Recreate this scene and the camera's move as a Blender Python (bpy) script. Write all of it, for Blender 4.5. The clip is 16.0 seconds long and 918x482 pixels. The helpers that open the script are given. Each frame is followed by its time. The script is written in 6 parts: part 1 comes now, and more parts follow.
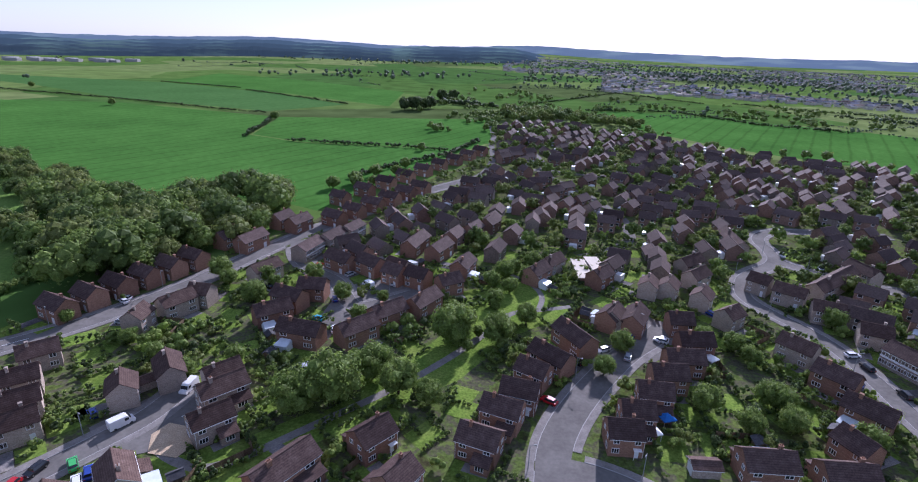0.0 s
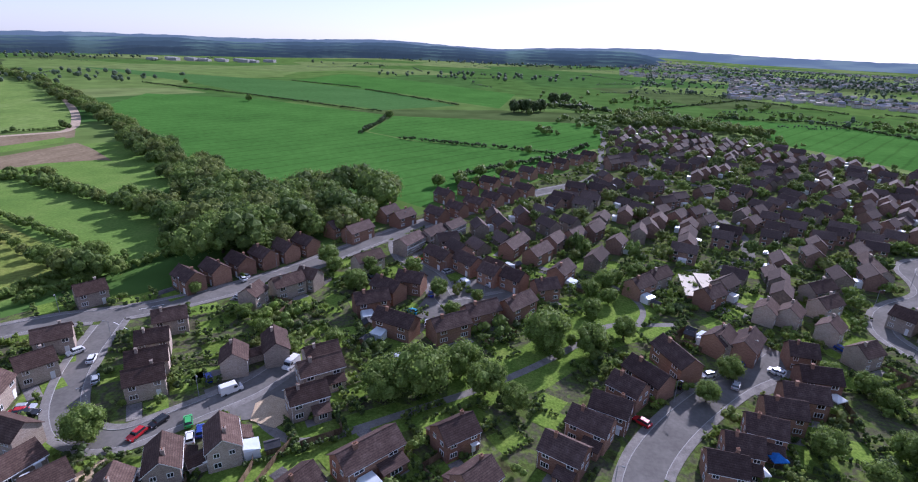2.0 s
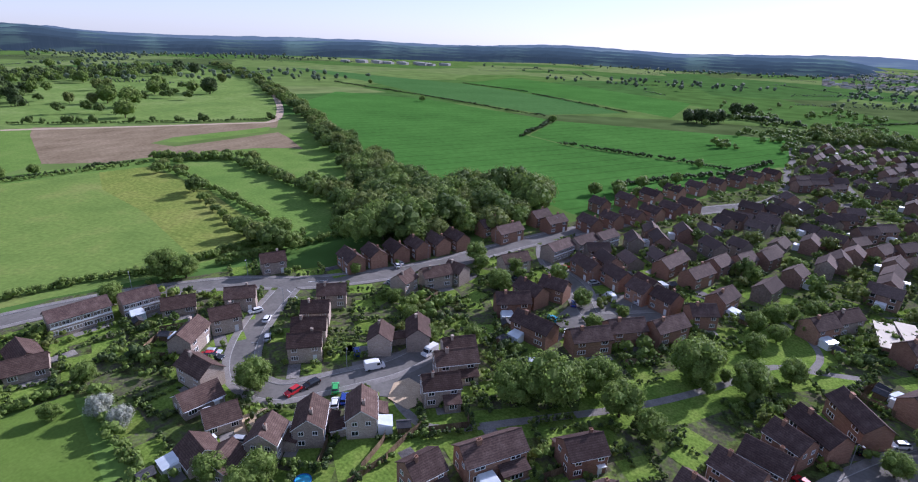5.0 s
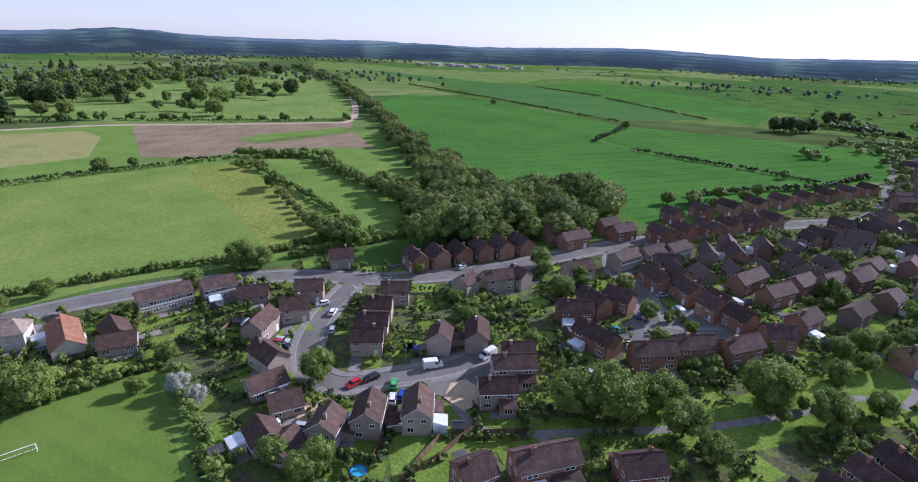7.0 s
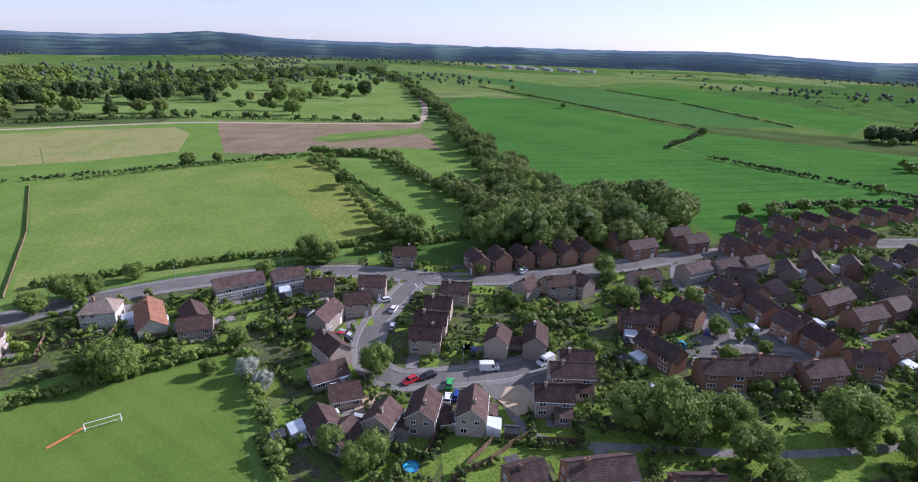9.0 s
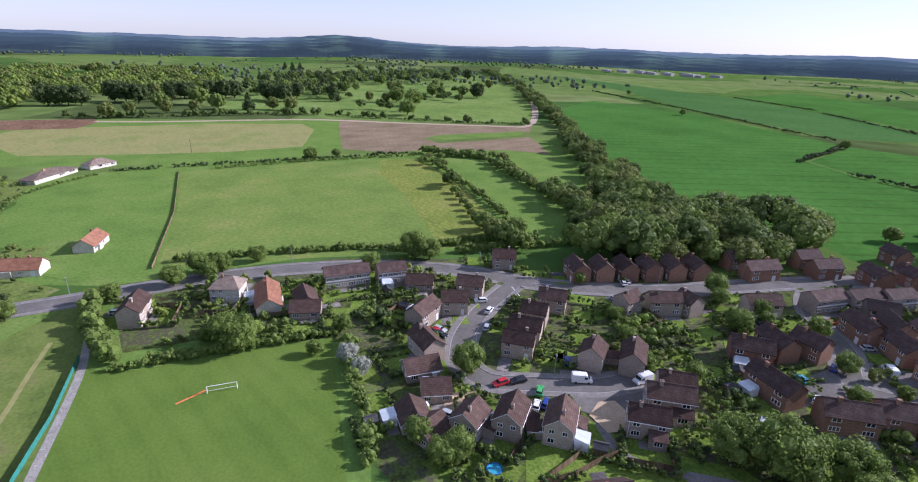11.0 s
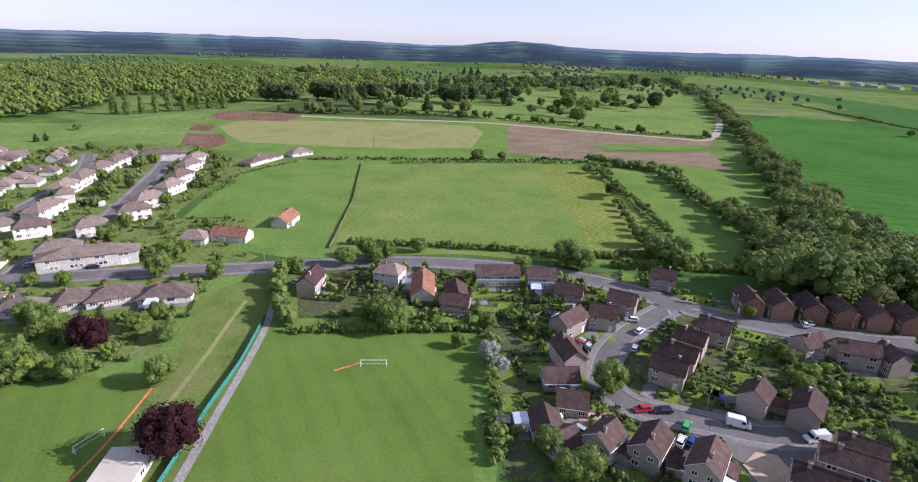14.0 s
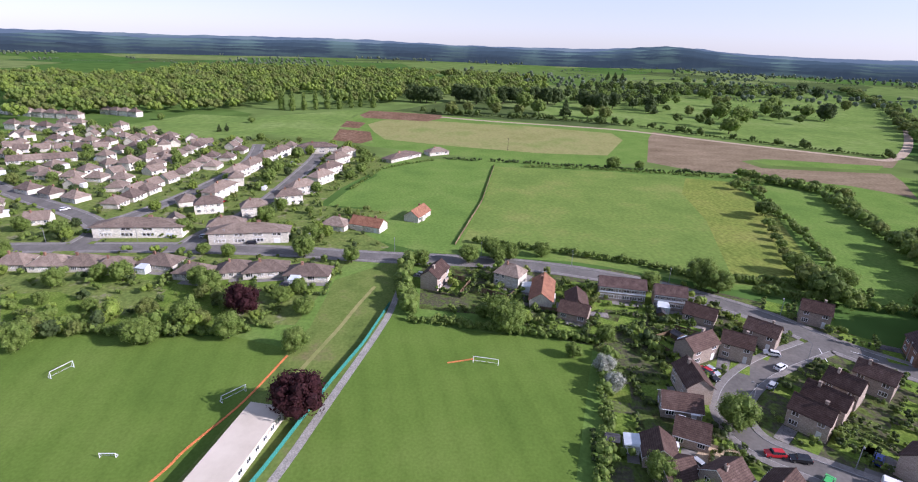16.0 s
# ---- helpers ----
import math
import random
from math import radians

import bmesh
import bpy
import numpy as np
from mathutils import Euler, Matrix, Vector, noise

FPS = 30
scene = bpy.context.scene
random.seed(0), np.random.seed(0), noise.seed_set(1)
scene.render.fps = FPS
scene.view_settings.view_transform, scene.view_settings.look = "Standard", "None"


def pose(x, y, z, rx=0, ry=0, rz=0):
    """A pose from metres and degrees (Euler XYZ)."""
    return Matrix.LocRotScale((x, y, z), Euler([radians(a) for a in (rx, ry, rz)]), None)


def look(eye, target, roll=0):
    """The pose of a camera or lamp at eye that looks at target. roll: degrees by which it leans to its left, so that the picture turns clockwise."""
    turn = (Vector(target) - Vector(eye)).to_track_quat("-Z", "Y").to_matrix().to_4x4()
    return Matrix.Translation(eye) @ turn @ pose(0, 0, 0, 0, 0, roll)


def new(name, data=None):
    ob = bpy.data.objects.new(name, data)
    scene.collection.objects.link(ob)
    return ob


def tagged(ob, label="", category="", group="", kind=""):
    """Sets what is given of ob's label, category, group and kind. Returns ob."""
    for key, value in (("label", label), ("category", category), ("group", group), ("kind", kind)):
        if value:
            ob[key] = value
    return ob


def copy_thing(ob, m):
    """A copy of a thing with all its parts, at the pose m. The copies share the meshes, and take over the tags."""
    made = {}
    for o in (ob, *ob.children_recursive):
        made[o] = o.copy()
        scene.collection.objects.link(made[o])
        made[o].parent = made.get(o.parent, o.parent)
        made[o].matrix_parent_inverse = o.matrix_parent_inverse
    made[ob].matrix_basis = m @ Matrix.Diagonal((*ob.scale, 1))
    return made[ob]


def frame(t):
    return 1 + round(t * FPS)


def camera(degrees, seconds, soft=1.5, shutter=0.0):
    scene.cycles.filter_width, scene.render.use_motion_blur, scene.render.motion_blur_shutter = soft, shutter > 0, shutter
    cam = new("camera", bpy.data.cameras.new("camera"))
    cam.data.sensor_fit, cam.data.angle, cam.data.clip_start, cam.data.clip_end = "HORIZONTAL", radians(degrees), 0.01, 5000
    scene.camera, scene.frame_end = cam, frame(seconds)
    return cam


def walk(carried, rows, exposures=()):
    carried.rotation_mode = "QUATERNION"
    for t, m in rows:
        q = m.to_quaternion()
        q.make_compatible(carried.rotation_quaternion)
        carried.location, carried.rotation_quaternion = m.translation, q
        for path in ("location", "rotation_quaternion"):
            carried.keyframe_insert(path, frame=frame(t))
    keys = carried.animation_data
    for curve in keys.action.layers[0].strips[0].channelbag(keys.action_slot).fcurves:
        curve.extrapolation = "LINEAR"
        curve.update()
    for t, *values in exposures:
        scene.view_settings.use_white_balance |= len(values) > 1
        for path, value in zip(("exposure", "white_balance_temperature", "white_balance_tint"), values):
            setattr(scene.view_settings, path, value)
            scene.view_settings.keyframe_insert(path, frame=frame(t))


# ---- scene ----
cam = camera(81.29, 16.0, soft=1.1)
PATH = [  # seconds, x, y, z, yaw, pitch, roll
    (0.0, 0.00, 0.00, 78.20, 0.00, -20.65, 1.87),
    (0.5, 0.19, 0.34, 77.95, 2.70, -20.65, 1.87),
    (1.0, 0.38, 0.65, 77.74, 5.29, -20.65, 1.87),
    (1.5, 0.54, 0.92, 77.55, 8.36, -20.67, 1.88),
    (2.0, 0.70, 1.16, 77.39, 11.52, -20.70, 1.92),
    (2.5, 0.84, 1.36, 77.25, 15.10, -20.74, 1.93),
    (3.0, 0.97, 1.54, 77.14, 18.01, -20.75, 1.94),
    (3.5, 1.09, 1.69, 77.05, 20.78, -20.74, 1.98),
    (4.0, 1.21, 1.81, 76.98, 23.48, -20.74, 1.99),
    (6.5, 1.68, 2.18, 76.85, 34.71, -20.73, 2.00),
    (7.0, 1.76, 2.21, 76.86, 36.10, -20.68, 2.00),
    (7.5, 1.83, 2.24, 76.87, 37.77, -20.67, 1.99),
    (8.0, 1.91, 2.27, 76.89, 39.33, -20.65, 1.99),
    (8.5, 1.98, 2.29, 76.92, 41.19, -20.63, 1.98),
    (9.0, 2.06, 2.31, 76.94, 43.31, -20.65, 1.97),
    (11.5, 2.48, 2.53, 77.03, 57.54, -20.69, 1.92),
    (12.0, 2.57, 2.61, 77.03, 59.83, -20.65, 1.93),
    (12.5, 2.68, 2.71, 77.02, 62.45, -20.64, 1.94),
    (13.0, 2.79, 2.82, 77.00, 65.63, -20.65, 1.95),
    (13.5, 2.91, 2.96, 76.96, 68.87, -20.64, 1.98),
    (14.0, 3.04, 3.13, 76.90, 72.67, -20.68, 1.98),
    (14.5, 3.18, 3.32, 76.83, 76.67, -20.71, 1.99),
    (15.0, 3.33, 3.55, 76.74, 81.00, -20.73, 1.99),
    (15.5, 3.50, 3.80, 76.62, 84.16, -20.71, 1.98),
    (16.0, 3.67, 4.09, 76.49, 87.12, -20.68, 1.98),
]


def level(x, y, z, yaw, pitch, roll):
    """A camera pose from its heading, tilt and lean."""
    return pose(x, y, z, 0, 0, yaw) @ pose(0, 0, 0, 90 + pitch) @ pose(0, 0, 0, 0, 0, roll)


EXPOSURES = [(0.0, 0.62, 5200, 31), (7.0, 0.62, 5300, 27.5), (16.0, 0.71, 5580, 29.5)]
walk(cam, [(t, level(*p)) for t, *p in PATH], EXPOSURES)

from mathutils.geometry import tessellate_polygon

# ---- world and sun ----
SUN_AZ, SUN_EL = 19.0, 27.0  # the sun stands ahead of the first view, to its right
world = bpy.data.worlds.new("world")
scene.world = world
world.use_nodes = True
wn = world.node_tree.nodes
sky = wn.new("ShaderNodeTexSky")
sky.sky_type, sky.sun_disc = "NISHITA", False
sky.sun_elevation, sky.sun_rotation = radians(SUN_EL), radians(SUN_AZ)
sky.air_density, sky.dust_density, sky.ozone_density = 0.9, 0.25, 3.0
haze = wn.new("ShaderNodeGamma")  # a milky sky: less range between zenith and horizon
haze.inputs[1].default_value = 0.55
milk = wn.new("ShaderNodeHueSaturation")
milk.inputs["Saturation"].default_value = 0.7
world.node_tree.links.new(sky.outputs[0], haze.inputs[0])
world.node_tree.links.new(haze.outputs[0], milk.inputs["Color"])
world.node_tree.links.new(milk.outputs[0], wn["Background"].inputs[0])
wn["Background"].inputs[1].default_value = 0.2
sun = new("sun", bpy.data.lights.new("sun", "SUN"))
sun.data.energy, sun.data.angle, sun.data.color = 4.6, radians(0.6), (1.0, 0.93, 0.82)
sx, sy, sz = math.sin(radians(SUN_AZ)) * math.cos(radians(SUN_EL)), math.cos(radians(SUN_AZ)) * math.cos(radians(SUN_EL)), math.sin(radians(SUN_EL))
sun.matrix_world = look((sx * 300, sy * 300, sz * 300), (0, 0, 0))


# ---- materials ----
def material(name, tones, scale=1.0, rough=0.8, bump=0.0, detail=6.0, fine=0.0, per_object=0.0, spec=0.12, stretch=(1, 1, 1), metal=0.0, island=0.0, grain=0.28):
    """A noise-ramped surface: tones from dark to light over a noise of that size (1/m), a finer grain, and a tint by object."""
    m = bpy.data.materials.new(name)
    m.use_nodes = True
    n, l = m.node_tree.nodes, m.node_tree.links
    b = n["Principled BSDF"]
    b.inputs["Roughness"].default_value, b.inputs["Metallic"].default_value = rough, metal
    b.inputs["Specular IOR Level"].default_value = spec
    co, mp, nz, rp = n.new("ShaderNodeTexCoord"), n.new("ShaderNodeMapping"), n.new("ShaderNodeTexNoise"), n.new("ShaderNodeValToRGB")
    l.new(co.outputs["Object"], mp.inputs[0])
    mp.inputs["Scale"].default_value = stretch
    l.new(mp.outputs[0], nz.inputs["Vector"])
    nz.inputs["Scale"].default_value, nz.inputs["Detail"].default_value, nz.inputs["Roughness"].default_value = scale, detail, 0.65
    for i, c in enumerate(tones):
        p = 0.3 + 0.4 * i / max(1, len(tones) - 1)
        e = rp.color_ramp.elements[i] if i < 2 else rp.color_ramp.elements.new(p)
        e.position, e.color = p, (*c, 1)
    l.new(nz.outputs["Fac"], rp.inputs[0])
    col = rp.outputs[0]
    if fine:
        n2, mx = n.new("ShaderNodeTexNoise"), n.new("ShaderNodeMix")
        n2.inputs["Scale"].default_value, n2.inputs["Detail"].default_value = fine, 3
        l.new(co.outputs["Object"], n2.inputs["Vector"])
        mr = n.new("ShaderNodeMapRange")
        mr.inputs[1].default_value, mr.inputs[2].default_value, mr.inputs[3].default_value, mr.inputs[4].default_value = 0.3, 0.7, 1 - grain, 1 + grain
        l.new(n2.outputs["Fac"], mr.inputs[0])
        hv = n.new("ShaderNodeHueSaturation")
        l.new(mr.outputs[0], hv.inputs["Value"])
        l.new(col, hv.inputs["Color"])
        col = hv.outputs[0]
    for kind, amount in (("ShaderNodeObjectInfo", per_object), ("ShaderNodeNewGeometry", island)):
        if amount:
            oi, mr, hv = n.new(kind), n.new("ShaderNodeMapRange"), n.new("ShaderNodeHueSaturation")
            mr.inputs[3].default_value, mr.inputs[4].default_value = 1 - amount, 1 + amount
            l.new(oi.outputs["Random" if per_object and kind == "ShaderNodeObjectInfo" else "Random Per Island"], mr.inputs[0])
            l.new(mr.outputs[0], hv.inputs["Value"])
            h2 = n.new("ShaderNodeMapRange")
            h2.inputs[3].default_value, h2.inputs[4].default_value = 0.5 - amount * 0.05, 0.5 + amount * 0.05
            l.new(mr.outputs[0], h2.inputs[0])
            l.new(h2.outputs[0], hv.inputs["Hue"])
            l.new(col, hv.inputs["Color"])
            col = hv.outputs[0]
    l.new(col, b.inputs["Base Color"])
    if bump:
        bp = n.new("ShaderNodeBump")
        bp.inputs["Strength"].default_value, bp.inputs["Distance"].default_value = bump, 0.3
        l.new(nz.outputs["Fac"], bp.inputs["Height"])
        l.new(bp.outputs[0], b.inputs["Normal"])
    return m


def striped(name, tones, direction, spacing, width=0.12, deep=0.28, **kw):
    """The same, with thin darker lines at that spacing (tramlines in a crop, courses of tiles)."""
    m = material(name, tones, **kw)
    n, l = m.node_tree.nodes, m.node_tree.links
    b = n["Principled BSDF"]
    src = b.inputs["Base Color"].links[0].from_socket
    co, mp, wv = n.new("ShaderNodeTexCoord"), n.new("ShaderNodeMapping"), n.new("ShaderNodeTexWave")
    mp.inputs["Rotation"].default_value = (0, 0, radians(direction))
    l.new(co.outputs["Object"], mp.inputs[0])
    l.new(mp.outputs[0], wv.inputs[0])
    wv.inputs["Scale"].default_value, wv.inputs["Distortion"].default_value = 0.314 / spacing, 0.6
    wv.inputs["Detail"].default_value = 1.0
    mr, hv = n.new("ShaderNodeMapRange"), n.new("ShaderNodeHueSaturation")
    mr.inputs[1].default_value, mr.inputs[2].default_value = 0.0, width
    mr.inputs[3].default_value, mr.inputs[4].default_value = 1 - deep, 1.0
    l.new(wv.outputs["Fac"], mr.inputs[0])
    l.new(mr.outputs[0], hv.inputs["Value"])
    l.new(src, hv.inputs["Color"])
    l.new(hv.outputs[0], b.inputs["Base Color"])
    return m


def leafy(name, tones, scale=0.35, island=0.24):
    m = material(name, tones, scale=scale, rough=0.6, fine=2.5, island=island, spec=0.15)
    n, l = m.node_tree.nodes, m.node_tree.links
    b = n["Principled BSDF"]
    tr, ad = n.new("ShaderNodeBsdfTranslucent"), n.new("ShaderNodeMixShader")
    l.new(b.inputs["Base Color"].links[0].from_socket, tr.inputs[0])
    ad.inputs[0].default_value = 0.45
    l.new(b.outputs[0], ad.inputs[1])
    l.new(tr.outputs[0], ad.inputs[2])
    l.new(ad.outputs[0], n["Material Output"].inputs[0])
    return m


M = dict(
    crop=striped("crop", [(0.047, 0.12, 0.024), (0.062, 0.152, 0.03), (0.076, 0.178, 0.036)], 33, 14, deep=0.2, scale=0.012, rough=0.9, fine=0.25, grain=0.12, spec=0.0),
    crop_far=striped("crop_far", [(0.055, 0.125, 0.034), (0.075, 0.155, 0.044)], 33, 18, deep=0.06, scale=0.01, rough=0.9, fine=0.2, grain=0.12, spec=0.0),
    pasture=material("pasture", [(0.11, 0.17, 0.04), (0.15, 0.215, 0.05), (0.21, 0.235, 0.07)], scale=0.03, fine=0.6, grain=0.16, detail=8, spec=0.0),
    pasture_green=material("pasture_green", [(0.1, 0.17, 0.038), (0.13, 0.21, 0.045), (0.165, 0.23, 0.06)], scale=0.05, fine=0.8, grain=0.14, spec=0.0),
    pitch=striped("pitch", [(0.09, 0.148, 0.027), (0.114, 0.178, 0.033), (0.138, 0.198, 0.042)], 80, 6, width=0.6, deep=0.06, scale=0.03, fine=1.5, grain=0.12, spec=0.0),
    lawn=material("lawn", [(0.09, 0.14, 0.024), (0.14, 0.195, 0.034), (0.185, 0.225, 0.05)], scale=0.2, fine=1.6, per_object=0.18, spec=0.0),
    rough_grass=material("rough_grass", [(0.085, 0.12, 0.032), (0.12, 0.165, 0.04), (0.15, 0.19, 0.05), (0.18, 0.165, 0.075)], scale=0.1, fine=1.2, grain=0.16, spec=0.0),
    slate=material("slate", [(0.14, 0.145, 0.165), (0.22, 0.225, 0.25)], scale=0.05, fine=1, island=0.3),
    garden_mix=material("garden_mix", [(0.04, 0.034, 0.022), (0.06, 0.062, 0.026), (0.095, 0.135, 0.032), (0.085, 0.075, 0.055), (0.125, 0.17, 0.038), (0.12, 0.105, 0.085)], scale=0.14, fine=1.4, detail=8, spec=0.0),
    village_ground=material("village_ground", [(0.08, 0.105, 0.03), (0.13, 0.175, 0.045), (0.15, 0.185, 0.05), (0.25, 0.22, 0.16)], scale=0.12, fine=0.8, spec=0.0),
    golf=material("golf", [(0.11, 0.175, 0.045), (0.15, 0.22, 0.055), (0.2, 0.26, 0.085)], scale=0.02, fine=0.2, grain=0.15, spec=0.0),
    stubble=material("stubble", [(0.2, 0.21, 0.07), (0.26, 0.25, 0.1), (0.17, 0.22, 0.06)], scale=0.02, fine=0.4, grain=0.12, spec=0.0),
    pasture_yellow=material("pasture_yellow", [(0.135, 0.18, 0.038), (0.18, 0.215, 0.048), (0.225, 0.23, 0.065)], scale=0.04, fine=0.6, spec=0.0),
    soil=material("soil", [(0.165, 0.125, 0.078), (0.215, 0.165, 0.105), (0.265, 0.205, 0.135)], scale=0.08, fine=0.5, grain=0.2, stretch=(1, 0.4, 1), spec=0.0),
    red_soil=material("red_soil", [(0.13, 0.078, 0.048), (0.18, 0.11, 0.07), (0.23, 0.15, 0.1)], scale=0.05, fine=0.4, spec=0.0),
    track=material("track", [(0.36, 0.28, 0.2), (0.45, 0.36, 0.27)], scale=0.2, fine=1, spec=0.0),
    asphalt=material("asphalt", [(0.12, 0.112, 0.102), (0.155, 0.145, 0.132), (0.19, 0.178, 0.163)], scale=0.12, rough=0.9, fine=1.1, grain=0.1, spec=0.02),
    paving=material("paving", [(0.16, 0.148, 0.135), (0.21, 0.195, 0.178), (0.26, 0.242, 0.22)], scale=0.4, rough=0.9, fine=3, grain=0.14, spec=0.02),
    pale_tarmac=material("pale_tarmac", [(0.24, 0.225, 0.2), (0.3, 0.28, 0.25), (0.36, 0.335, 0.3)], scale=0.4, rough=0.9, fine=3, spec=0.02),
    drive=material("drive", [(0.1, 0.095, 0.095), (0.17, 0.155, 0.15), (0.24, 0.21, 0.18)], scale=0.25, rough=0.7, fine=3, per_object=0.3, spec=0.0),
    buff_paving=material("buff_paving", [(0.4, 0.3, 0.19), (0.5, 0.39, 0.26)], scale=0.6, fine=4),
    kerb=material("kerb", [(0.3, 0.29, 0.28), (0.36, 0.35, 0.33)], scale=1),
    paint=material("paint", [(0.62, 0.62, 0.6), (0.75, 0.75, 0.73)], scale=2),
    tile_brown=striped("tile_brown", [(0.068, 0.041, 0.035), (0.092, 0.057, 0.049), (0.122, 0.08, 0.07)], 90, 0.36, width=0.5, scale=0.7, rough=0.75, fine=4, per_object=0.25, spec=0.06),
    tile_dark=striped("tile_dark", [(0.064, 0.04, 0.037), (0.086, 0.055, 0.05), (0.118, 0.08, 0.073)], 90, 0.36, width=0.5, scale=0.7, rough=0.75, fine=4, per_object=0.25, spec=0.06),
    tile_red=striped("tile_red", [(0.2, 0.085, 0.055), (0.28, 0.12, 0.08), (0.33, 0.16, 0.1)], 90, 0.36, width=0.5, scale=0.6, rough=0.7, fine=4, per_object=0.2),
    tile_tan=striped("tile_tan", [(0.14, 0.1, 0.084), (0.2, 0.147, 0.122), (0.265, 0.2, 0.168)], 90, 0.36, width=0.5, scale=0.6, rough=0.7, fine=4, per_object=0.35),
    brick=material("brick", [(0.19, 0.098, 0.073), (0.255, 0.132, 0.097), (0.31, 0.178, 0.134)], scale=1.2, rough=0.85, fine=7, per_object=0.25, stretch=(1, 1, 3)),
    stone=material("stone", [(0.26, 0.2, 0.165), (0.34, 0.27, 0.225), (0.42, 0.345, 0.29)], scale=1.4, rough=0.85, fine=6, per_object=0.2, stretch=(1, 1, 3)),
    render=material("render", [(0.46, 0.41, 0.34), (0.58, 0.53, 0.45), (0.68, 0.64, 0.56)], scale=0.3, rough=0.85, fine=3, per_object=0.25),
    white=material("white", [(0.7, 0.7, 0.69), (0.8, 0.8, 0.79)], scale=1.5, rough=0.5),
    flat_roof=material("flat_roof", [(0.48, 0.42, 0.33), (0.55, 0.485, 0.39), (0.6, 0.535, 0.435)], scale=0.12, rough=0.8),
    felt=material("felt", [(0.05, 0.05, 0.055), (0.09, 0.088, 0.09)], scale=0.6, rough=0.8, fine=3, per_object=0.3),
    glass=material("glass", [(0.015, 0.018, 0.022), (0.03, 0.034, 0.04)], scale=0.5, rough=0.08, spec=0.6),
    pale_glass=material("pale_glass", [(0.5, 0.54, 0.56), (0.66, 0.7, 0.72)], scale=0.6, rough=0.15, spec=0.6),
    door_red=material("door_red", [(0.2, 0.02, 0.02), (0.26, 0.03, 0.025)], scale=1),
    door_white=material("door_white", [(0.62, 0.62, 0.62), (0.72, 0.72, 0.72)], scale=1, per_object=0.1),
    wood=material("wood", [(0.11, 0.07, 0.045), (0.17, 0.11, 0.07), (0.22, 0.16, 0.11)], scale=1.2, rough=0.85, fine=5, per_object=0.3, stretch=(3, 3, 0.6)),
    bark=material("bark", [(0.05, 0.038, 0.028), (0.09, 0.07, 0.05)], scale=2, rough=0.9, bump=0.4),
    leaf=leafy("leaf", [(0.125, 0.175, 0.034), (0.185, 0.24, 0.052), (0.25, 0.3, 0.076)]),
    leaf_dark=leafy("leaf_dark", [(0.055, 0.078, 0.028), (0.085, 0.115, 0.038), (0.12, 0.15, 0.05)]),
    leaf_pale=leafy("leaf_pale", [(0.17, 0.22, 0.036), (0.24, 0.3, 0.054), (0.31, 0.36, 0.078)]),
    leaf_olive=leafy("leaf_olive", [(0.125, 0.152, 0.036), (0.185, 0.212, 0.054), (0.245, 0.262, 0.076)]),
    leaf_copper=leafy("leaf_copper", [(0.03, 0.012, 0.016), (0.055, 0.02, 0.024), (0.08, 0.03, 0.035)]),
    leaf_blossom=leafy("leaf_blossom", [(0.2, 0.22, 0.14), (0.42, 0.43, 0.35), (0.6, 0.6, 0.52)], scale=0.8),
    far_brick=material("far_brick", [(0.17, 0.098, 0.078), (0.255, 0.155, 0.122)], scale=0.05, fine=2, island=0.2),
    far_stone=material("far_stone", [(0.15, 0.118, 0.1), (0.24, 0.195, 0.165)], scale=0.05, fine=2, island=0.25),
    far_tile=material("far_tile", [(0.066, 0.045, 0.041), (0.125, 0.088, 0.08)], scale=0.05, fine=2.5, island=0.3, spec=0.06),
    # far foliage: greens muted and paled, distance haze mixed into the base colour
    leaf_far_hazed=leafy("leaf_far_hazed", [(0.1, 0.13, 0.08), (0.14, 0.175, 0.105), (0.185, 0.22, 0.135)], scale=0.02),
    leaf_deep=leafy("leaf_deep", [(0.08, 0.115, 0.028), (0.12, 0.162, 0.038), (0.168, 0.21, 0.056)]),
    rubber=material("rubber", [(0.012, 0.012, 0.012), (0.02, 0.02, 0.02)], scale=3, rough=0.8),
    chrome=material("chrome", [(0.5, 0.5, 0.5), (0.6, 0.6, 0.6)], scale=3, rough=0.25, metal=1.0),
    teal=material("teal", [(0.03, 0.15, 0.125), (0.045, 0.22, 0.18)], scale=0.8, rough=0.5, fine=4),
    orange=material("orange", [(0.5, 0.16, 0.05), (0.65, 0.23, 0.08)], scale=0.8, rough=0.7, fine=3),
    digger=material("digger", [(0.5, 0.3, 0.02), (0.6, 0.38, 0.04)], scale=1, rough=0.4),
    pole=material("pole", [(0.2, 0.21, 0.21), (0.28, 0.29, 0.29)], scale=2, rough=0.5),
    blue_plastic=material("blue_plastic", [(0.02, 0.1, 0.35), (0.04, 0.18, 0.5)], scale=2, rough=0.4),
)
for c, v in dict(white=(0.75, 0.75, 0.75), red=(0.45, 0.015, 0.02), black=(0.015, 0.016, 0.02), silver=(0.4, 0.42, 0.44), green=(0.06, 0.4, 0.1), blue=(0.02, 0.05, 0.28), cyan=(0.05, 0.35, 0.5)).items():
    M["car_" + c] = material("car_" + c, [tuple(k * 0.9 for k in v), v], scale=0.8, rough=0.25, spec=0.6)


